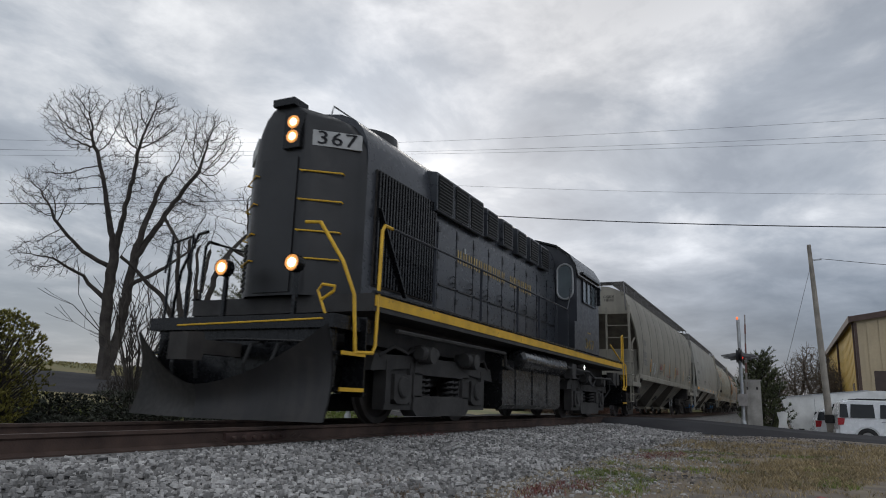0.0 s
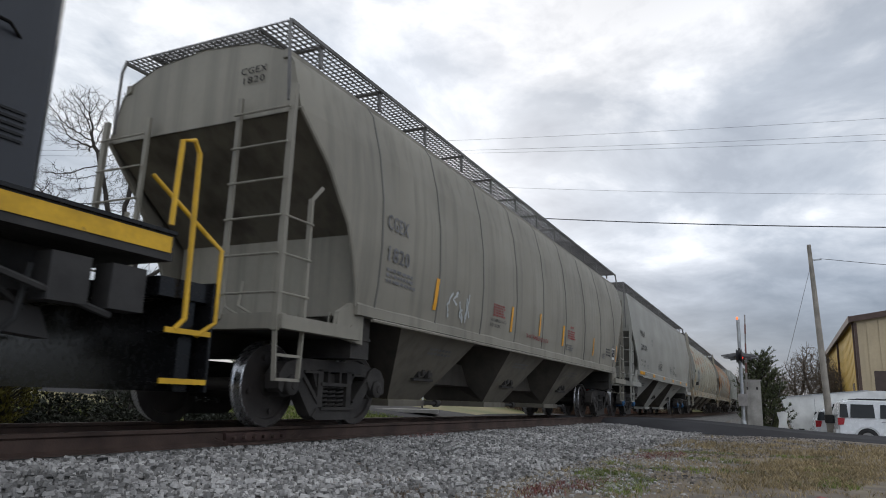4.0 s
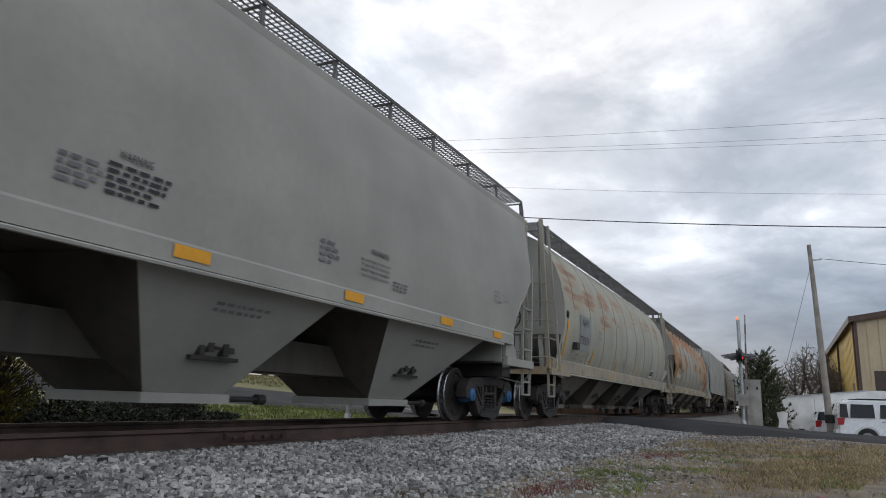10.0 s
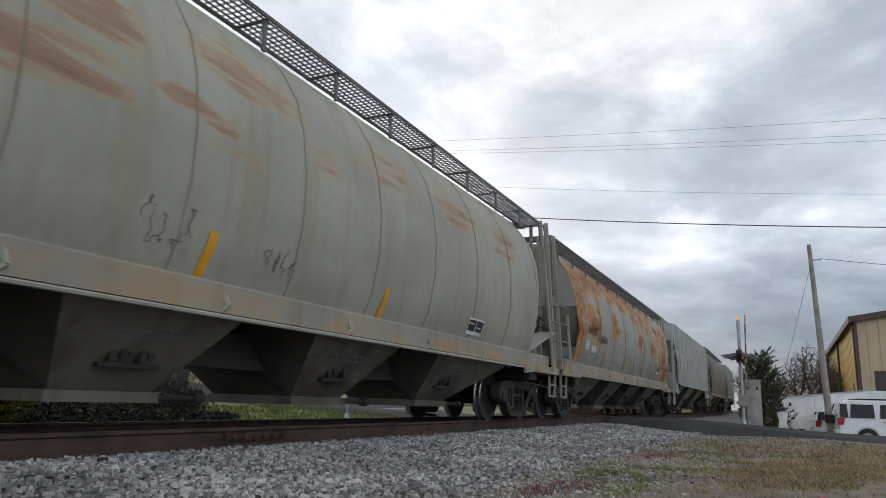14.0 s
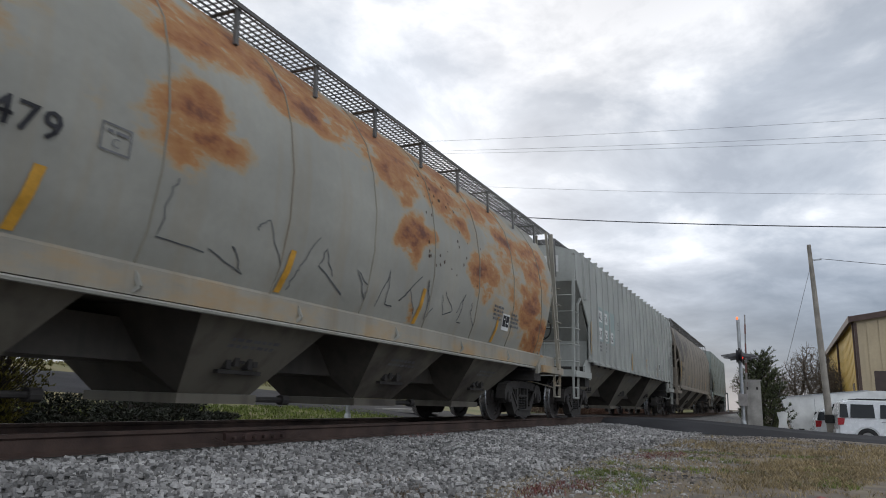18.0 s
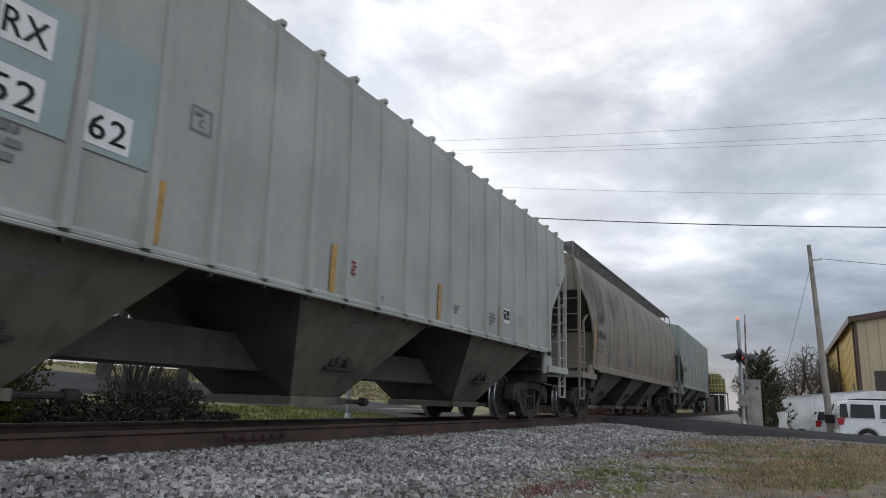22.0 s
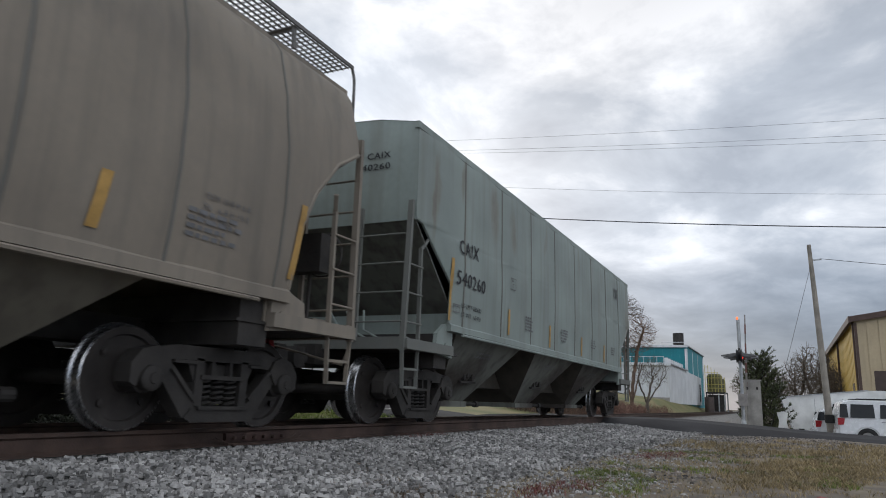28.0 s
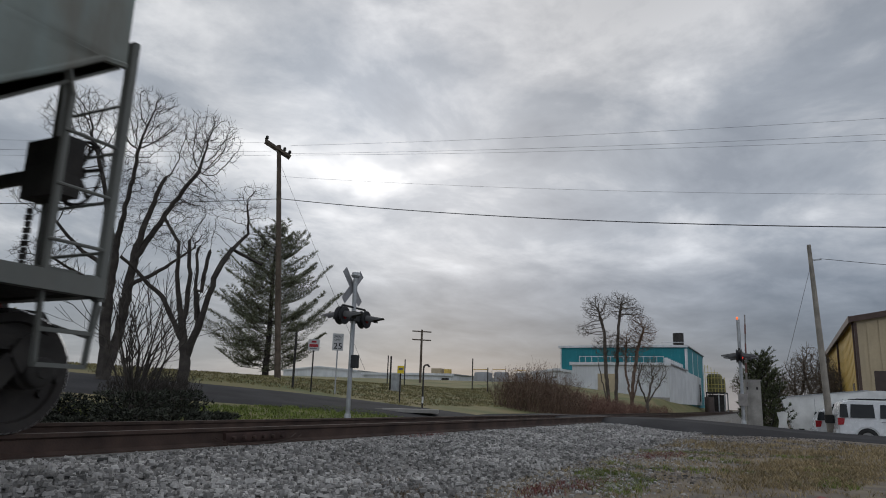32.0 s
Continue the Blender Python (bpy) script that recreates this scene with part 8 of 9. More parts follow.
# ---- poles and wires ----
def pole_left():
    bx, by, bz = gz(28.73, 23.32)
    top = Vector((28.13, 24.03, 13.66))
    p = thing("utility_pole", None, None, "tall brown wooden utility pole with double crossarm and insulators", "utility pole", at=pose(bx, by, bz))
    T = top - Vector((bx, by, bz))
    part("pole", MB().tube([(0, 0, -0.3), tuple(T * 0.5), tuple(T)], [0.17, 0.145, 0.115], 12), M_wood_pole, p, smooth=60)
    d = Vector((0.75, -0.66, 0)).normalized()
    side = Vector((0.66, 0.75, 0)).normalized()
    c = T - Vector((0, 0, 0.35))
    for s in (-1, 1):
        o = side * 0.17 * s
        a, b = c + o + d * -0.75 + Vector((0, 0, 0.62 * 0.75)), c + o + d * 0.65 + Vector((0, 0, -0.62 * 0.65 * 0.6))
        arm = part("crossarm", MB().bar(tuple(a), tuple(b), 0.11, 0.13), M_wood_pole, p)
        for q in (a + (b - a) * 0.05, a + (b - a) * 0.95, a + (b - a) * 0.75):
            part("insulator", MB().lathe([(0.0, 0.26), (0.06, 0.25), (0.09, 0.17), (0.05, 0.14), (0.09, 0.09), (0.03, 0.06), (0.03, 0.0)], 10, "z", tuple(q + Vector((0, 0, 0.05)))), M_steel_dark, arm)
    g0 = T * 0.93
    part("guy_wire", MB().tube([tuple(g0), tuple(g0.lerp(Vector((-3.0, -7.1, 0.3)), 0.5)), (-3.0, -7.1, 0.3)], 0.007, 5), M_wire, p)


def pole_right():
    bx, by, bz = gz(35.96, -1.72)
    T = Vector((35.97, -1.43, 8.0)) - Vector((bx, by, bz))
    p = thing("utility_pole", None, None, "leaning pale grey wooden utility pole with a dark sleeve", "utility pole", at=pose(bx, by, bz))
    part("pole", MB().tube([(0, 0, -0.3), tuple(T * 0.5), tuple(T)], [0.16, 0.13, 0.09], 12), make("bleached_pole_wood", (0.27, 0.245, 0.21), 0.9, spread=0.25, scale=2, fine=25, bump=0.3, streak=0.3), p, smooth=60)
    part("sleeve", MB().tube([tuple(T * 0.12), tuple(T * 0.16)], 0.20, 12), M_rubber, p)
    part("bracket", MB().bar(tuple(T * 0.92), tuple(T * 0.92 + Vector((0, -0.45, 0.02))), 0.06), M_galv, p)
    part("guy_wire", MB().tube([tuple(T * 0.9), (-4.5, 2.5, 0.4)], 0.009, 5), M_wire, p)


def wire(a, b, sag, r=0.014, label="thin dark overhead power line wire"):
    a, b = Vector(a), Vector(b)
    pts = [tuple(a.lerp(b, u) - Vector((0, 0, sag * 4 * u * (1 - u)))) for u in [k / 24 for k in range(25)]]
    thing("overhead_wire", MB().tube(pts, r, 5), M_wire, label, "wire", group="overhead wires", smooth=60)


pole_left()
pole_right()
for a, b, s, r in (((28.35, 23.78, 10.67), (26.24, -12.93, 5.64), 0.59, 0.020), ((28.35, 23.78, 10.67), (13.09, 29.94, 6.90), 0.15, 0.018),
                   ((28.54, 23.55, 13.74), (35.21, -13.19, 12.92), 0.25, 0.006), ((27.85, 24.36, 13.80), (14.74, 33.40, 10.59), 0.10, 0.006),
                   ((28.56, 23.52, 13.28), (35.22, -13.10, 12.12), 0.25, 0.006), ((27.88, 24.33, 13.29), (14.80, 33.37, 10.16), 0.10, 0.006),
                   ((28.87, 23.77, 13.33), (35.64, -13.22, 11.91), 0.25, 0.006), ((27.89, 24.31, 13.06), (14.84, 33.35, 9.89), 0.10, 0.006),
                   ((28.34, 23.79, 11.92), (37.90, -13.21, 9.88), 0.40, 0.006), ((35.95, -1.87, 7.31), (29.33, -8.72, 4.94), 0.05, 0.012)):
    wire(a, b, s, r)


# ---- level crossing signals ----
M_lens_red = glowing("lit_red_signal_lens", (0.9, 0.03, 0.02), 1.6)
M_lens_off = make("unlit_red_signal_lens", (0.20, 0.012, 0.012), 0.2, spread=0.1, bump=0)
M_hood = make("weathered_grey_visor", (0.075, 0.073, 0.073), 0.5, spread=0.3, scale=4)
M_tip = glowing("lit_orange_gate_lamp", (0.9, 0.17, 0.05), 1.1)
M_gate_dull = make("dull_weathered_gate_arm", (0.27, 0.25, 0.235), 0.8, spread=0.25, scale=4)
M_gate_red = make("faded_red_gate_stripe", (0.20, 0.10, 0.085), 0.8, spread=0.25, scale=4)
M_sign_back = make("bare_aluminium_sign_back", (0.30, 0.30, 0.31), 0.5, metal=0.4, spread=0.15, scale=4, bump=0.03)
M_concrete = make("weathered_concrete", (0.30, 0.285, 0.26), 0.95, spread=0.25, scale=2.5, fine=25, bump=0.25, streak=0.35)


def signal_head(parent, x, y, z, s, lit):
    """A round black target with a lens and a long hood, facing along s*y."""
    head = part("signal_head", MB().lathe([(0.0, y), (0.24, y), (0.25, y - s * 0.02), (0.24, y - s * 0.03), (0.10, y - s * 0.16), (0.0, y - s * 0.18)], 22, "y", (x, 0, z)), M_signal_black, parent, "black round flashing-light target")
    part("lens", MB().lathe([(0.0, y + s * 0.035), (0.07, y + s * 0.03), (0.105, y + s * 0.003)], 18, "y", (x, 0, z)), M_lens_red if lit else M_lens_off, head, "red lens")
    mb, n = MB(), 12
    for k in range(n + 1):
        a = radians(-20 + 220 * k / n)
        L = 0.52 if 20 < -20 + 220 * k / n < 160 else 0.28
        for rr in (0.125, 0.119):
            mb.v += [(x + rr * math.cos(a), y + s * 0.003, z + rr * math.sin(a)), (x + rr * math.cos(a), y + s * L, z + rr * math.sin(a) * 0.8 - 0.06)]
    for k in range(n):
        i = 4 * k
        mb.f += [(i, i + 4, i + 5, i + 1), (i + 2, i + 3, i + 7, i + 6), (i + 1, i + 5, i + 7, i + 3)]
    part("hood", mb, M_hood, head, "weathered black visor")


def crossing_signal(base, height, light_z, label, lit, gate=False, buck=True, lean=(0, 0)):
    x, y, z = base
    t = thing("crossing_signal", None, None, label, "railway signal", at=pose(x, y, z, lean[0], lean[1], 0))
    part("mast", MB().tube([(0, 0, 0.0), (0, 0, height)], 0.062, 14), M_galv, t, "grey metal mast")
    mb = MB().lathe([(0.17, -0.05), (0.17, 0.02), (0.10, 0.04), (0.085, 0.22), (0.07, 0.24), (0.062, 0.24)], 14, "z")
    part("base", mb, M_galv, t)
    lz = light_z - z
    arm = part("crossarm", MB().tube([(-0.62, 0, lz + 0.20), (-0.55, 0, lz + 0.28), (0.55, 0, lz + 0.28), (0.62, 0, lz + 0.20)], 0.03, 8), M_signal_black, t)
    part("junction_box", MB().box(-0.13, 0.13, -0.12, 0.12, lz - 0.10, lz + 0.16), M_signal_black, t)
    k = 0
    for sx in (-0.55, 0.55):
        for s in (-1, 1):
            signal_head(t, sx, s * 0.10, lz, s, lit and (k in (0,)))
            k += 1
    if buck:
        for ang in (45, -45):
            a = radians(ang)
            mb = MB()
            dx, dz = math.cos(a) * 0.61, math.sin(a) * 0.61
            wx, wz = -math.sin(a) * 0.115, math.cos(a) * 0.115
            zc = 3.36 - z
            pts = [(-dx - wx, zc - dz - wz), (dx - wx, zc + dz - wz), (dx + wx, zc + dz + wz), (-dx + wx, zc - dz + wz)]
            mb.prism(pts, 0.075 if ang > 0 else 0.083, 0.080 if ang > 0 else 0.088)
            part("crossbuck_blade", mb, M_sign_back, t, "bare metal back of a crossbuck blade")
        part("control_box", MB().box(-0.10, 0.10, -0.20, -0.06, 1.45, 1.80), M_signal_black, t)
        part("bell", MB().lathe([(0.0, height + 0.16), (0.10, height + 0.14), (0.13, height + 0.05), (0.10, height)], 12, "z"), M_galv, t)
    if gate:
        part("gate_mechanism", MB().box(-0.16, 0.16, -0.18, 0.14, 0.75, 1.20), M_gate_dull, t)
        mb = MB()
        for k2 in range(9):
            u0, u1 = k2 / 9, (k2 + 1) / 9
            mb.bar((0.16, -0.14 - 0.10 * u0, 0.9 + 3.25 * u0), (0.16, -0.14 - 0.10 * u1, 0.9 + 3.25 * u1), 0.07 - 0.03 * u0, 0.04)
        part("gate_arm", mb, M_gate_dull, t, "raised weathered gate arm")
        for k2 in (1, 3, 5, 7):
            u0, u1 = k2 / 9, (k2 + 1) / 9
            part("stripe", MB().bar((0.16, -0.14 - 0.10 * u0, 0.9 + 3.25 * u0), (0.16, -0.14 - 0.10 * u1, 0.9 + 3.25 * u1), 0.076 - 0.03 * u0, 0.046), M_gate_red, t)
        part("gate_lamp", MB().lathe([(0.0, height + 0.12), (0.03, height + 0.11), (0.042, height + 0.07), (0.03, height + 0.03), (0.025, height)], 12, "z", (0, 0.03, 0)), M_tip, t, "lit orange gate lamp")


crossing_signal(gz(16.1, 10.62), 3.95, 2.50, "grey crossing mast with crossbuck and black flashing lights", False)
crossing_signal((28.46, 1.45, -0.28), 3.95, 2.27, "grey crossing gate mast with raised gate arm and black flashing lights", True, gate=True, buck=False)

# signal cabinet and small things beside the gate
cab_ = thing("signal_cabinet", MB().box(-0.33, 0.33, -0.26, 0.26, 0.0, 1.72), M_concrete, "weathered pale grey signal equipment cabinet", "cabinet", at=pose(28.95, 1.12, -0.32, 0, 0, 8))
part("lid", MB().box(-0.36, 0.36, -0.29, 0.29, 1.722, 1.77), M_concrete, cab_)
part("door_frame", MB().box(-0.345, -0.332, -0.22, 0.22, 0.25, 1.35), M_concrete, cab_)
part("hinge", MB().box(-0.352, -0.34, 0.17, 0.23, 1.4, 1.5), M_steel_dark, cab_)
part("hinge", MB().box(-0.352, -0.34, -0.16, -0.10, 1.4, 1.5), M_steel_dark, cab_)
for k, (dx, dy, a) in enumerate(((31.5, 0.36, 12), (31.6, -0.02, -12))):
    thing("barrier_board", MB().box(-0.03, 0.03, -0.13, 0.13, 0, 1.3), M_white_paint, "white board of an A-frame barrier", "barrier", at=pose(dx, dy, -0.97, a, 0, 0))

# ---- signs and posts beyond the track ----
def post_sign(x, y, z0, z1, w, h, face, post, label, turn=0.0, text=(), bars=(), name="road_sign"):
    t = thing(name, None, None, label, "sign", at=pose(x, y, z0, 0, 0, turn))
    H = z1 - z0
    part("post", MB().bar((0, 0, -0.1), (0, 0, H - 0.02), 0.06, 0.045), post, t)
    part("panel", MB().box(-0.045, -0.035, -w / 2, w / 2, H - h, H), face, t)
    for s, ty, tz, size in text:
        me = text_mesh(s, size)
        wid = max(v.co.x for v in me.vertices)
        for v in me.vertices:
            v.co = (-0.049, -(v.co.x - wid / 2) + ty, H - tz + v.co.y)
        part("lettering", me, M_ink, t)
    for y0, y1, zz, hh, m in bars:
        part("marking", MB().box(-0.050, -0.046, y0, y1, H - zz - hh, H - zz), m, t)


M_sign_white = make("dull_white_sign_face", (0.42, 0.42, 0.42), 0.5, spread=0.08, bump=0)
M_sign_yellow = make("yellow_sign_face", (0.70, 0.52, 0.02), 0.5, spread=0.1, bump=0)
post_sign(24.7, 17.0, 0.40, 2.98, 0.46, 0.72, M_sign_white, M_galv, "white speed limit sign on a wooden post", 35, [("SPEED", 0, 0.17, 0.12), ("LIMIT", 0, 0.30, 0.12), ("25", 0, 0.65, 0.36)])
post_sign(23.7, 17.5, 0.50, 2.65, 0.46, 0.46, M_sign_white, M_steel_dark, "small red and white sign on a thin dark post", 35, (), [(-0.18, 0.18, 0.20, 0.12, M_ink_red), (-0.1, 0.1, 0.06, 0.08, M_ink_red), (-0.15, 0.15, 0.36, 0.04, M_ink_grey)])
post_sign(26.15, 14.7, 0.10, 1.72, 0.28, 0.32, M_sign_yellow, M_steel_dark, "small yellow marker sign on a dark post", 30, (), [(-0.09, 0.09, 0.08, 0.10, M_ink_grey)])
hk = thing("vent_pipe", MB().tube([(0, 0, -0.1), (0, 0, 1.6)] + [(0.0, 0.0 - 0.13 + 0.13 * math.cos(a), 1.62 + 0.13 * math.sin(a)) for a in [k * 0.35 for k in range(9)]], 0.035, 8), M_steel_dark, "black hooked vent pipe with white band", "pipe", at=pose(*gz(24.9, 12.95)))
part("band", MB().tube([(0, 0, 0.25), (0, 0, 0.5)], 0.037, 8), M_white_paint, hk)
for x, y, h, lab in ((34.6, 20.1, 1.9, "grey steel post in the field"), (55.0, 23.9, 2.6, "thin dark fence post in the field"), (55.5, 22.7, 2.0, "thin dark fence post in the field"), (52, 30.5, 2.6, "thin dark fence post in the field"), (50.5, 28.0, 2.2, "thin dark fence post in the field"), (24.3, 18.9, 2.4, "thin dark post beside the road")):
    thing("post", MB().tube([(0, 0, -0.2), (0, 0, h)], 0.05, 8), M_steel_dark, lab, "post", group="posts in the field", at=pose(*gz(x, y)))
ub = thing("utility_box", MB().box(-0.18, 0.18, -0.22, 0.22, 0, 0.9), M_galv, "grey steel utility pedestal in the field", "utility box", at=pose(*gz(34.4, 19.6)))
part("cap", MB().box(-0.2, 0.2, -0.24, 0.24, 0.902, 0.96), M_galv, ub)
thing("concrete_slab", MB().box(-0.7, 0.7, -1.6, 1.6, -0.1, 0.015), M_concrete, "pale concrete slab beside the road", "slab", at=pose(22.0, 12.6, -0.01, 0, 0, 25))
# far pole line
fp = thing("utility_pole", MB().tube([(0, 0, -0.3), (0, 0, 6.4)], [0.15, 0.11], 8), M_wood_pole, "distant wooden utility pole with two crossarms", "utility pole", at=pose(66.4, 34.9, 1.3))
for z in (6.2, 5.3):
    part("crossarm", MB().bar((0.75, -0.75, z), (-0.75, 0.75, z), 0.12), M_wood_pole, fp)


# ---- buildings ----
def siding(name, colour, pitch, vertical=True, axis="y"):
    m = make(name, colour, 0.6, spread=0.12, scale=0.5, fine=8, bump=0.0, streak=0.2)
    return m


M_teal = siding("teal_metal_siding", (0.012, 0.20, 0.235), 0.3)
M_white_side = siding("white_metal_siding", (0.60, 0.61, 0.62), 0.3)
M_yellow_side = siding("mustard_yellow_siding", (0.58, 0.40, 0.10), 0.3)
M_tan_side = siding("tan_ribbed_siding", (0.42, 0.34, 0.22), 0.3)
M_brown_trim = make("dark_brown_metal_trim", (0.075, 0.045, 0.035), 0.6, spread=0.2)
M_roof_grey = make("grey_roof_sheet", (0.30, 0.30, 0.31), 0.7, spread=0.2, scale=0.5)
M_door_brown = make("dark_brown_roller_door", (0.055, 0.038, 0.032), 0.6, spread=0.2)


def shed(name, label, x0, x1, y0, y1, z0, z1, wall, trim, rise=0.0, ribs=0.0):
    """A metal shed with wall slabs, roof, trim and upright ribs on the sides in view."""
    t = thing(name, None, None, label, "building", at=pose(x0, y0, z0))
    X, Y, H = x1 - x0, y1 - y0, z1 - z0
    ym = Y / 2
    def gable(a, b):
        return MB().prism_x([(0, -0.5), (Y, -0.5), (Y, H), (ym, H + rise), (0, H)], a, b)
    front = part("wall", gable(0, 0.2), wall[0], t)
    part("wall", gable(X - 0.2, X), wall[0], t)
    near = part("wall", MB().box(0.2, X - 0.2, 0, 0.2, -0.5, H), wall[1], t)
    part("wall", MB().box(0.2, X - 0.2, Y - 0.2, Y, -0.5, H), wall[1], t)
    mb = MB().prism_x([(-0.25, H - 0.02), (ym, H + rise + 0.02), (Y + 0.25, H - 0.02), (Y + 0.25, H + 0.12), (ym, H + rise + 0.16), (-0.25, H + 0.12)], -0.25, X + 0.25)
    part("roof", mb, M_roof_grey, t)
    part("fascia", MB().box(-0.3, X + 0.3, Y + 0.25, Y + 0.33, H - 0.22, H + 0.16), trim, t)
    part("fascia", MB().prism_x([(-0.3, H - 0.2), (ym, H + rise - 0.16), (Y + 0.3, H - 0.2), (Y + 0.3, H + 0.14), (ym, H + rise + 0.18), (-0.3, H + 0.14)], -0.32, -0.26), trim, t)
    part("corner_trim", MB().box(-0.05, 0.12, Y - 0.10, Y + 0.05, -0.5, H - 0.2), trim, t)
    if ribs:
        n = int(Y / ribs)
        me = None
        for k in range(1, n):
            y = k * ribs
            hh = H + rise * (1 - abs(y - ym) / ym) - 0.2
            part("siding_rib", MB().prism_x([(y - ribs * 0.18, 0), (y - ribs * 0.18, hh), (y + ribs * 0.18, hh), (y + ribs * 0.18, 0)], -0.05, 0.0), wall[0], front)
    return t, front


# yellow metal shed across the road
yb, yfront = shed("metal_warehouse", "yellow and tan metal warehouse with brown trim", 48, 81, -27.0, -3.98, -1.4, 5.84, (M_tan_side, M_yellow_side), M_brown_trim, 1.9, 0.62)
part("roller_door", MB().box(-0.06, -0.01, 23.02 - 5.6, 23.02 - 0.75, 0.0, 4.2), M_door_brown, yb, "dark brown roller door")
for x in (0.3, 15.0, 31):
    part("downspout", MB().box(x, x + 0.14, 23.02 + 0.005, 23.02 + 0.14, 0, 7.1), M_brown_trim, yb)
part("side_door", MB().box(3.6, 4.7, 23.02 - 0.05, 23.02 + 0.03, 1.4, 3.6), M_door_brown, yb)
part("wall_vent", MB().box(4.8, 7.2, 23.02 + 0.005, 23.02 + 0.25, 0.9, 1.5), M_galv, yb)
for x in range(1, 33, 1):
    part("siding_rib", MB().box(x + 0.20, x + 0.26, 23.02 + 0.003, 23.02 + 0.03, 0, 7.0), M_yellow_side, yb)

# teal factory with a white annex
tb, _ = shed("factory_building", "teal metal factory hall with white trim", 109, 132, 12.85, 32.0, 0.9, 9.3, (M_teal, M_teal), M_white_side, 0.0, 1.2)
part("corner_trim", MB().box(-0.12, 0.35, -0.10, 0.25, 0, 8.0), M_white_side, tb)
for x in (7, 14, 21.5):
    part("wall_trim", MB().box(x, x + 0.25, -0.06, 0.0, 0, 8.0), M_white_side, tb)
part("roof_stack", MB().lathe([(0.8, 8.3), (0.8, 10.7), (0.66, 10.7), (0.66, 8.3)], 16, "z", (4.0, 1.6, 0)), M_steel_dark, tb, "dark steel exhaust stack")
part("stack_rail", MB().tube([(2.5, 0.5, 8.4), (2.5, 0.5, 9.2), (2.5, 4.0, 9.2), (2.5, 4.0, 8.4)], 0.05, 6), M_white_side, tb)
ab, afront = shed("factory_annex", "white ribbed metal annex of the factory", 88, 104.6, 12.5, 24.3, 1.3, 5.45, (M_white_side, M_white_side), M_white_side, 0.0, 0.55)
part("annex_side", MB().prism([(16.55, -0.5), (36.0, -0.5), (36.0, 3.9), (16.55, 4.1)], 0.0, 0.3), M_white_side, ab)
part("plinth", MB().box(-0.12, -0.005, 0.0, 11.8, -0.6, 0.18), M_concrete, ab)
part("loading_door", MB().box(-0.07, -0.02, 6.3, 8.6, 0.2, 2.9), M_tan_side, ab)
for k in range(14):
    y = 0.6 + 0.8 * k
    part("roof_post", MB().bar((0.3, y, 4.3), (0.3, y, 5.1), 0.06), M_white_side, ab)
part("roof_rail", MB().tube([(0.3, 0.6, 5.05), (0.3, 11.0, 5.05)], 0.04, 6), M_white_side, ab)
for k in range(8):
    part("roof_vent", MB().box(1.5 + 2 * k, 1.9 + 2 * k, 0.3, 0.7, 4.3, 5.0), M_white_side, ab)
part("annex_door", MB().box(33.0, 34.5, -0.04, 0.0, 0, 2.8), M_steel_dark, ab)
lb, _ = shed("low_building", "low grey-white metal building beside the factory", 95, 103, 24.8, 32.0, 1.3, 4.5, (M_white_side, M_white_side), M_white_side, 0.5)
# tank platform with yellow railings
M_olive = make("olive_tank_paint", (0.13, 0.12, 0.055), 0.7, spread=0.35, scale=1)
tp = thing("tank_platform", MB().box(0, 6, -2.5, 0.4, 2.5, 2.7), M_steel_dark, "raised steel tank platform with pale yellow railings", "platform", at=pose(119, 11.0, 0.2))
part("tank", MB().lathe([(0.0, 5.6), (0.9, 5.55), (1.15, 5.2), (1.15, 2.7), (0.0, 2.7)], 20, "z", (1.3, -0.9, 0)), M_olive, tp)
part("tank", MB().lathe([(0.0, 4.9), (0.5, 4.85), (0.65, 4.6), (0.65, 2.7), (0.0, 2.7)], 16, "z", (3.4, -1.7, 0)), M_olive, tp)
for x, y in ((0.1, 0.3), (0.1, -0.6), (0.1, -1.5), (0.1, -2.4), (5.9, 0.3), (5.9, -2.4)):
    part("leg", MB().bar((x, y, -0.6), (x, y, 2.5), 0.18), M_galv if y < -1 else M_steel_dark, tp)
M_palerail = make("pale_yellow_railing_paint", (0.42, 0.36, 0.10), 0.6, spread=0.2)
for k in range(7):
    y = 0.38 - 0.475 * k
    part("rail_post", MB().bar((-0.02, y, 2.7), (-0.02, y, (6.9, 6.9, 6.6, 6.2, 5.8, 5.4, 5.0)[k]), 0.07), M_palerail, tp)
for z, y1 in ((3.3, -2.47), (3.9, -2.47), (4.9, -2.47), (5.7, -1.5), (6.6, -0.1)):
    part("guard_rail", MB().tube([(-0.02, 0.38, z), (-0.02, y1, z)], 0.045, 6), M_palerail, tp)
part("store_drum", MB().lathe([(0.0, 1.9), (0.65, 1.88), (0.7, 1.8), (0.7, -0.6)], 16, "z", (-1.2, -0.2, 0)), M_door_brown, tp)
part("lower_cladding", MB().box(0.4, 3.0, -2.2, 0.2, -0.6, 2.3), M_steel_dark, tp)

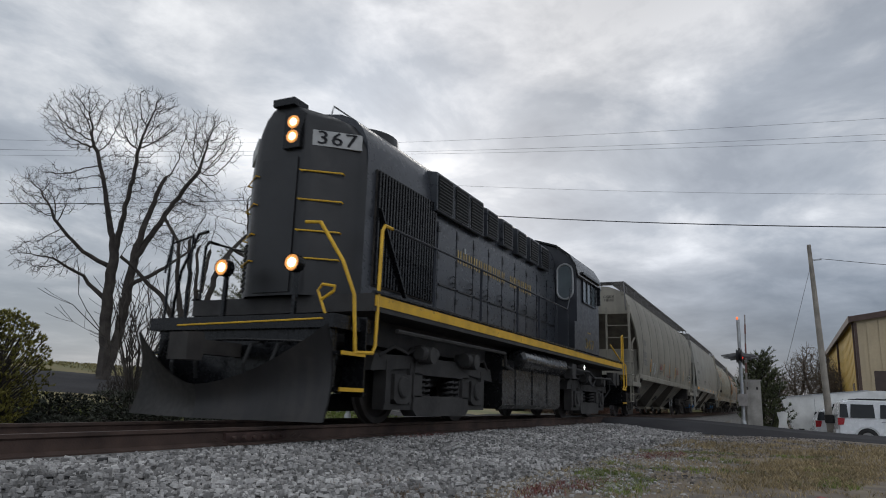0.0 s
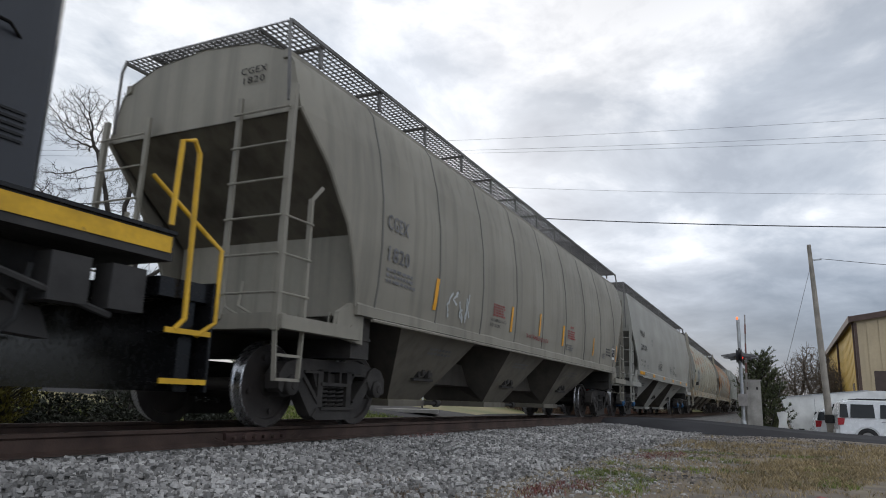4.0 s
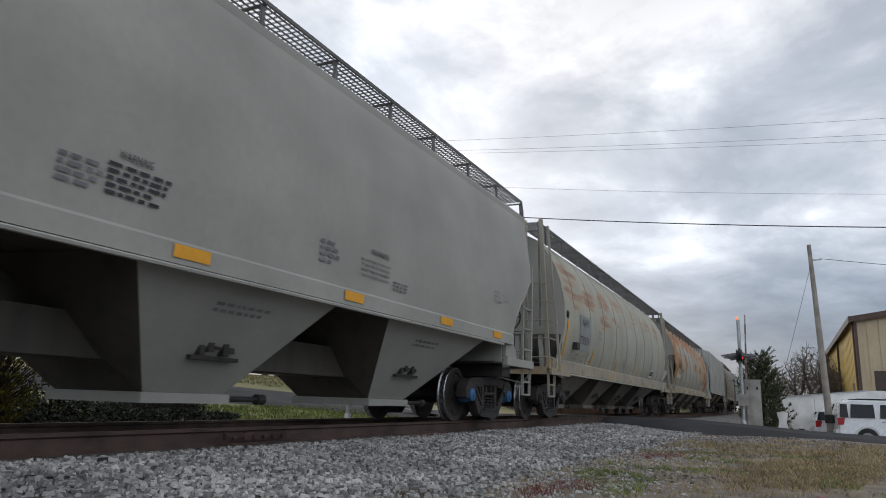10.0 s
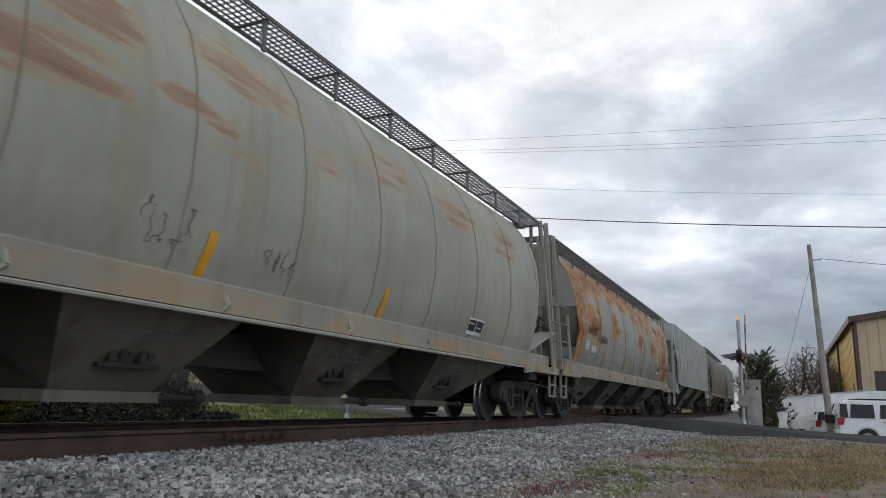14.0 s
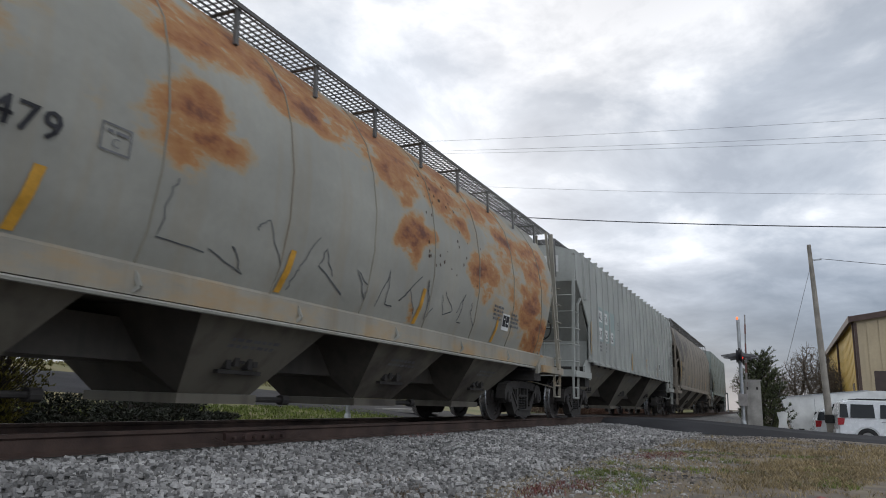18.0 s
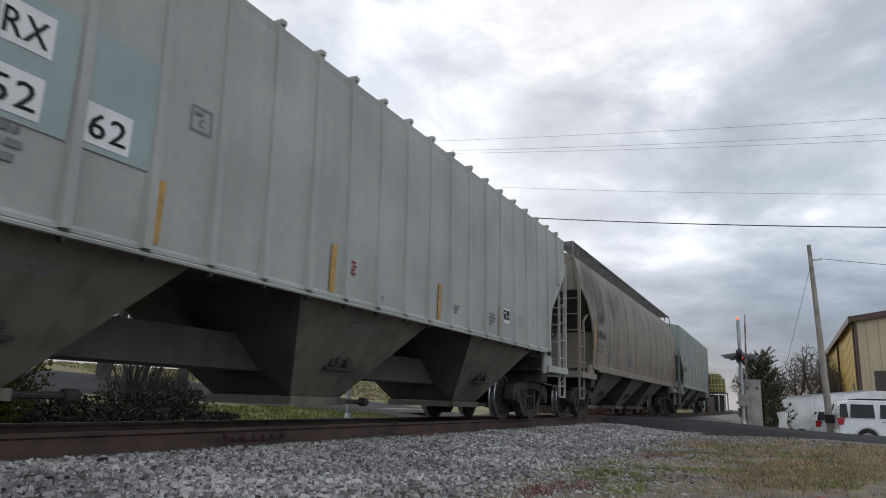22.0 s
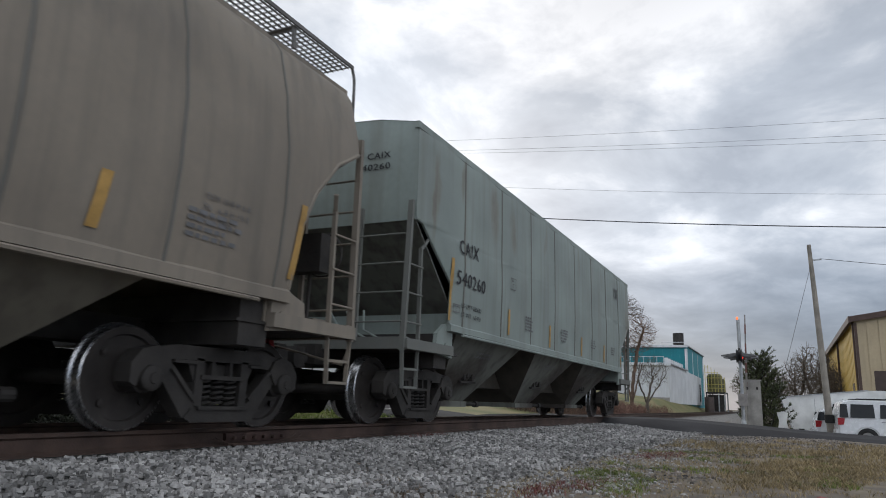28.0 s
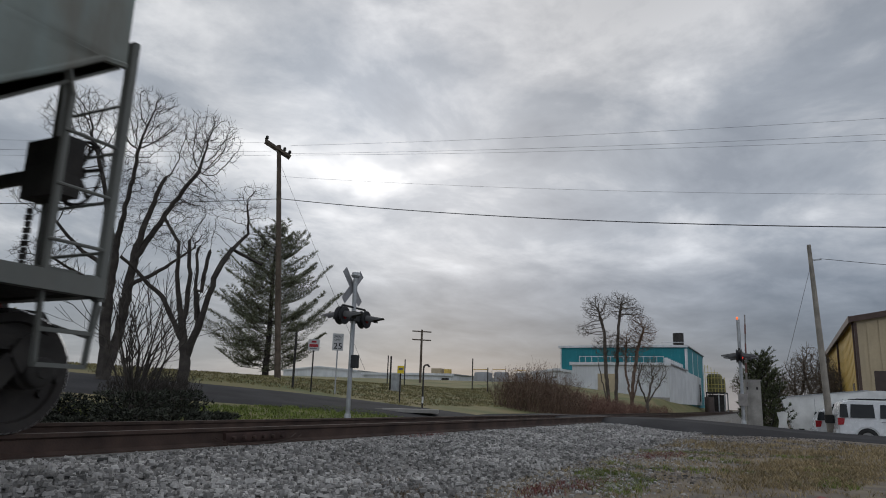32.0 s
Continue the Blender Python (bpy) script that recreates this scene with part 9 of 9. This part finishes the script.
# white works along the far field
fb, _ = shed("distant_factory", "long low white factory building across the field", 95, 125, 44.5, 60.0, 1.6, 4.1, (M_white_side, M_white_side), M_white_side, 0.0, 3.0)
part("rooftop_unit", MB().box(2, 4, 3.0, 4.6, 2.6, 3.5), M_tan_side, fb)
part("rooftop_unit", MB().box(2, 3, 1.6, 2.4, 2.6, 3.4), M_yellow_side, fb)
part("entrance", MB().box(-0.06, 0.0, 0.6, 1.8, 0, 2.0), M_steel_dark, fb)
for k, (x, y, w) in enumerate(((98, 40.8, 2.5), (97, 37.5, 2.0), (99, 35.0, 1.8))):
    sb = thing("storage_tank", MB().lathe([(0.0, 3.0), (w * 0.5, 2.9), (w * 0.55, 2.7), (w * 0.55, -0.4)], 16, "z"), M_roof_grey, "grey storage tank at the far works", "tank", group="tanks at the far works", at=pose(x, y, 1.7))
    part("platform_rail", MB().tube([(-w * 0.5, -w * 0.5, 3.3), (-w * 0.5, w * 0.5, 3.3)], 0.05, 6), M_yellow, sb)
db, _ = shed("distant_shed", "long pale shed far across the field", 130, 138, 84, 104, 3.2, 6.0, (M_white_side, M_white_side), M_white_side, 0.8)


# ---- parked vehicles ----
M_carwhite = make("white_car_paint", (0.62, 0.63, 0.64), 0.25, spread=0.05, scale=1, fine=6, bump=0, spec=0.6)
M_carglass = make("tinted_car_glass", (0.010, 0.012, 0.014), 0.12, spread=0.1, bump=0, spec=0.25)
M_tail = make("red_tail_lamp", (0.30, 0.015, 0.02), 0.25, spread=0.1, bump=0)
M_alloy = make("grey_alloy_wheel", (0.35, 0.35, 0.36), 0.4, metal=0.7, spread=0.1, bump=0)


def vehicle(name, label, base, turn, L, W, H, belt, rear, front_in):
    """A boxy car: x across it (the side in view is -x), its nose towards -y, its tail at y = 0."""
    t = thing(name, None, None, label, "car", at=pose(*base, 0, 0, turn))
    hw = W / 2
    gc = 0.28
    prof = [(0.0, gc + 0.25), (-0.03, 0.75), (0.0, belt), (-rear, H - 0.10), (-rear - 0.25, H), (-L * 0.62, H), (-L * 0.66, H - 0.04), (-L + 1.35 + front_in, belt + 0.05), (-L + 0.25, belt - 0.08), (-L, belt - 0.30), (-L, gc + 0.1), (-L + 0.2, gc), (-0.2, gc)]
    mb = MB()
    n = len(prof)
    secs = [(-hw + 0.0, 1.0), (-hw + 0.06, 1.0), (hw - 0.06, 1.0), (hw, 1.0)]
    for i, (xx, k) in enumerate(secs):
        for yy, zz in prof:
            tuck = 0.20 * max(0.0, (zz - belt) / (H - belt)) + (0.05 if zz < 0.5 else 0.0)
            x = xx + (tuck if xx < 0 else -tuck)
            if i in (0, 3):
                mb.v.append((x, yy - 0.03 if yy > -L / 2 else yy + 0.03, zz - 0.03 if zz > 1 else zz + 0.02))
            else:
                mb.v.append((x, yy, zz))
    for i in range(3):
        for j in range(n):
            mb.f.append((i * n + j, i * n + (j + 1) % n, (i + 1) * n + (j + 1) % n, (i + 1) * n + j))
    mb.f += [tuple(range(n)), tuple(reversed(range(3 * n, 4 * n)))]
    part("body", mb, M_carwhite, t, "white painted body", smooth=25)
    for s in (-1, 1):
        # side windows, set just proud of the sloping sides
        ybands = ((-0.06, -0.40), (-0.47, -1.40), (-1.58, -2.60))
        for a, b in ybands:
            z0, z1 = belt + 0.04, H - 0.17
            x0 = s * (hw - 0.20 * (z0 - belt) / (H - belt) + 0.006)
            x1 = s * (hw - 0.20 * (z1 - belt) / (H - belt) + 0.006)
            part("window", MB().plate([(x0, a, z0), (x0, b, z0), (x1, b + (0.25 if b < -3 else 0), z1), (x1, a - rear * 0.35, z1)], 0.01), M_carglass, t)
        for yw in (-1.07, -L + 0.95):
            mb = MB()
            mb.lathe([(0.40, s * (hw - 0.02)), (0.475, s * (hw + 0.022)), (0.50, s * (hw - 0.015))], 26, "x", (0, yw, 0.40))
            part("wheel_arch", mb, M_carwhite, t)
            # flat black disc on the closed side paints the shade round the wheel
            mb = MB().lathe([(0.0, s * (hw + 0.008)), (0.40, s * (hw + 0.008))], 26, "x", (0, yw, 0.40))
            part("wheel_well", mb, M_rubber, t)
            w = part("wheel", MB().lathe([(0.24, s * (hw + 0.03)), (0.34, s * (hw + 0.035)), (0.37, s * (hw + 0.015)), (0.37, s * (hw - 0.2))], 26, "x", (0, yw, 0.37)), M_rubber, t, "black tyre")
            mb = MB().lathe([(0.0, s * (hw + 0.03)), (0.06, s * (hw + 0.035)), (0.10, s * (hw + 0.020)), (0.22, s * (hw + 0.024)), (0.245, s * (hw + 0.034))], 26, "x", (0, yw, 0.37))
            part("rim", mb, M_alloy, w, "grey alloy rim")
        part("tail_lamp", MB().prism_x([(0.012, belt - 0.28), (0.012, belt + 0.02), (-0.26, belt + 0.0), (-0.20, belt - 0.26)], s * hw - 0.02, s * hw + 0.012), M_tail, t, "red tail lamp")
        part("roof_rail", MB().tube([(s * (hw - 0.30), -0.7, H), (s * (hw - 0.30), -0.8, H + 0.06), (s * (hw - 0.30), -2.7, H + 0.06), (s * (hw - 0.30), -2.8, H)], 0.022, 6), M_rubber, t)
        for yh in (-1.62, -2.72):
            part("door_handle", MB().box(s * hw - 0.01, s * hw + 0.02, yh - 0.2, yh, belt - 0.14, belt - 0.10), M_alloy, t)
    part("rear_window", MB().plate([(-hw + 0.25, -0.04, belt + 0.05), (hw - 0.25, -0.04, belt + 0.05), (hw - 0.35, -rear - 0.0, H - 0.14), (-hw + 0.35, -rear - 0.0, H - 0.14)], -0.02), M_carglass, t)
    part("bumper", MB().box(-hw + 0.05, hw - 0.05, -0.10, 0.10, 0.42, 0.70), M_carwhite, t)


vehicle("parked_suv", "large white parked SUV with tinted windows", (36.0, -1.85, -1.06), 6, 5.6, 2.0, 1.95, 1.18, 0.22, 0.0)
vehicle("parked_car", "white parked hatchback behind the SUV", (38.6, -1.12, -1.14), 4, 4.1, 1.75, 1.66, 1.08, 0.30, 0.3)
# white enclosed trailer
tr = thing("enclosed_trailer", MB().prism_x([(0.0, 0.0), (0.62, 2.1), (-3.2, 2.52), (-6.4, 2.52), (-6.4, 0.0)], -1.1, 1.1), M_white_paint, "white enclosed trailer parked beside the road", "trailer", at=pose(40.5, -0.36, -1.10))
part("edge_trim", MB().bar((-1.12, 0.62, 2.11), (-1.12, -3.2, 2.53), 0.05), M_galv, tr)
part("hatch", MB().box(-1.13, -1.105, -0.36, -0.10, 0.45, 0.62), M_steel_dark, tr)
part("corner_trim", MB().bar((-1.12, 0.0, 0.0), (-1.12, 0.62, 2.1), 0.05), M_galv, tr)
for k in range(1, 5):
    part("panel_joint", MB().box(-1.112, -1.102, 0.3 - 1.2 * k, 0.32 - 1.2 * k, 0.05, 2.1), M_galv, tr)
gb = thing("storage_container", MB().box(-1.2, 1.2, -2.6, 0.0, 0, 2.5), M_roof_grey, "grey steel storage container behind the vehicles", "container", at=pose(43.5, -3.3, -1.21))
part("lid", MB().box(-1.25, 1.25, -2.65, 0.05, 2.502, 2.6), M_galv, gb)

# ---- litter on the verge ----
thing("litter", MB().box(-0.05, 0.05, -0.06, 0.06, 0, 0.05), make("crumpled_pink_litter", (0.45, 0.16, 0.15), 0.7, spread=0.3), "small crumpled pink litter in the grass", "litter", at=pose(*gz(6.6, -0.22), 10, 20, 30))


# ---- motion ----
# metres travelled by the train at each whole second
TRAVEL = [0.0, 4.52, 9.01, 13.48, 17.88, 22.22, 26.53, 30.81, 35.11, 39.37, 43.58, 47.75, 51.90, 56.06, 60.23, 64.39, 68.54, 72.70,
          76.86, 81.05, 85.27, 89.55, 93.89, 98.28, 102.69, 107.11, 111.58, 116.13, 120.79, 125.56, 130.43, 135.32, 140.27]


def travelled(t):
    i = min(int(t), len(TRAVEL) - 2)
    u = t - i
    p1, p2 = TRAVEL[i], TRAVEL[i + 1]
    p0 = TRAVEL[i - 1] if i else 2 * p1 - p2
    p3 = TRAVEL[i + 2] if i + 2 < len(TRAVEL) else 2 * p2 - p1
    return 0.5 * (2 * p1 + (p2 - p0) * u + (2 * p0 - 5 * p1 + 4 * p2 - p3) * u * u + (3 * p1 - p0 - 3 * p2 + p3) * u ** 3)


def motions():
    for vehicle, mid, reach in [(loco, LMID, 4.6)] + [(c.car, c.mid, 6.8) for c in CARS]:
        rows = []
        for t in range(33):
            x = mid - travelled(t)
            a, b = x - reach, x + reach
            ya, yb = track_y(a), track_y(b)
            turn = math.degrees(math.atan2(yb - ya, 2 * reach))
            rows.append((t, pose(x, (ya + yb) / 2, 0, 0, 0, turn)))
        walk(vehicle, rows)
    steps = [4 * k / 30 for k in range(241)]
    for wheel, x, z, r in turning:
        walk(wheel, [(t, Matrix.Translation((x, 0, z)) @ Matrix.Rotation(-travelled(t) / r, 4, "Y")) for t in steps])


motions()
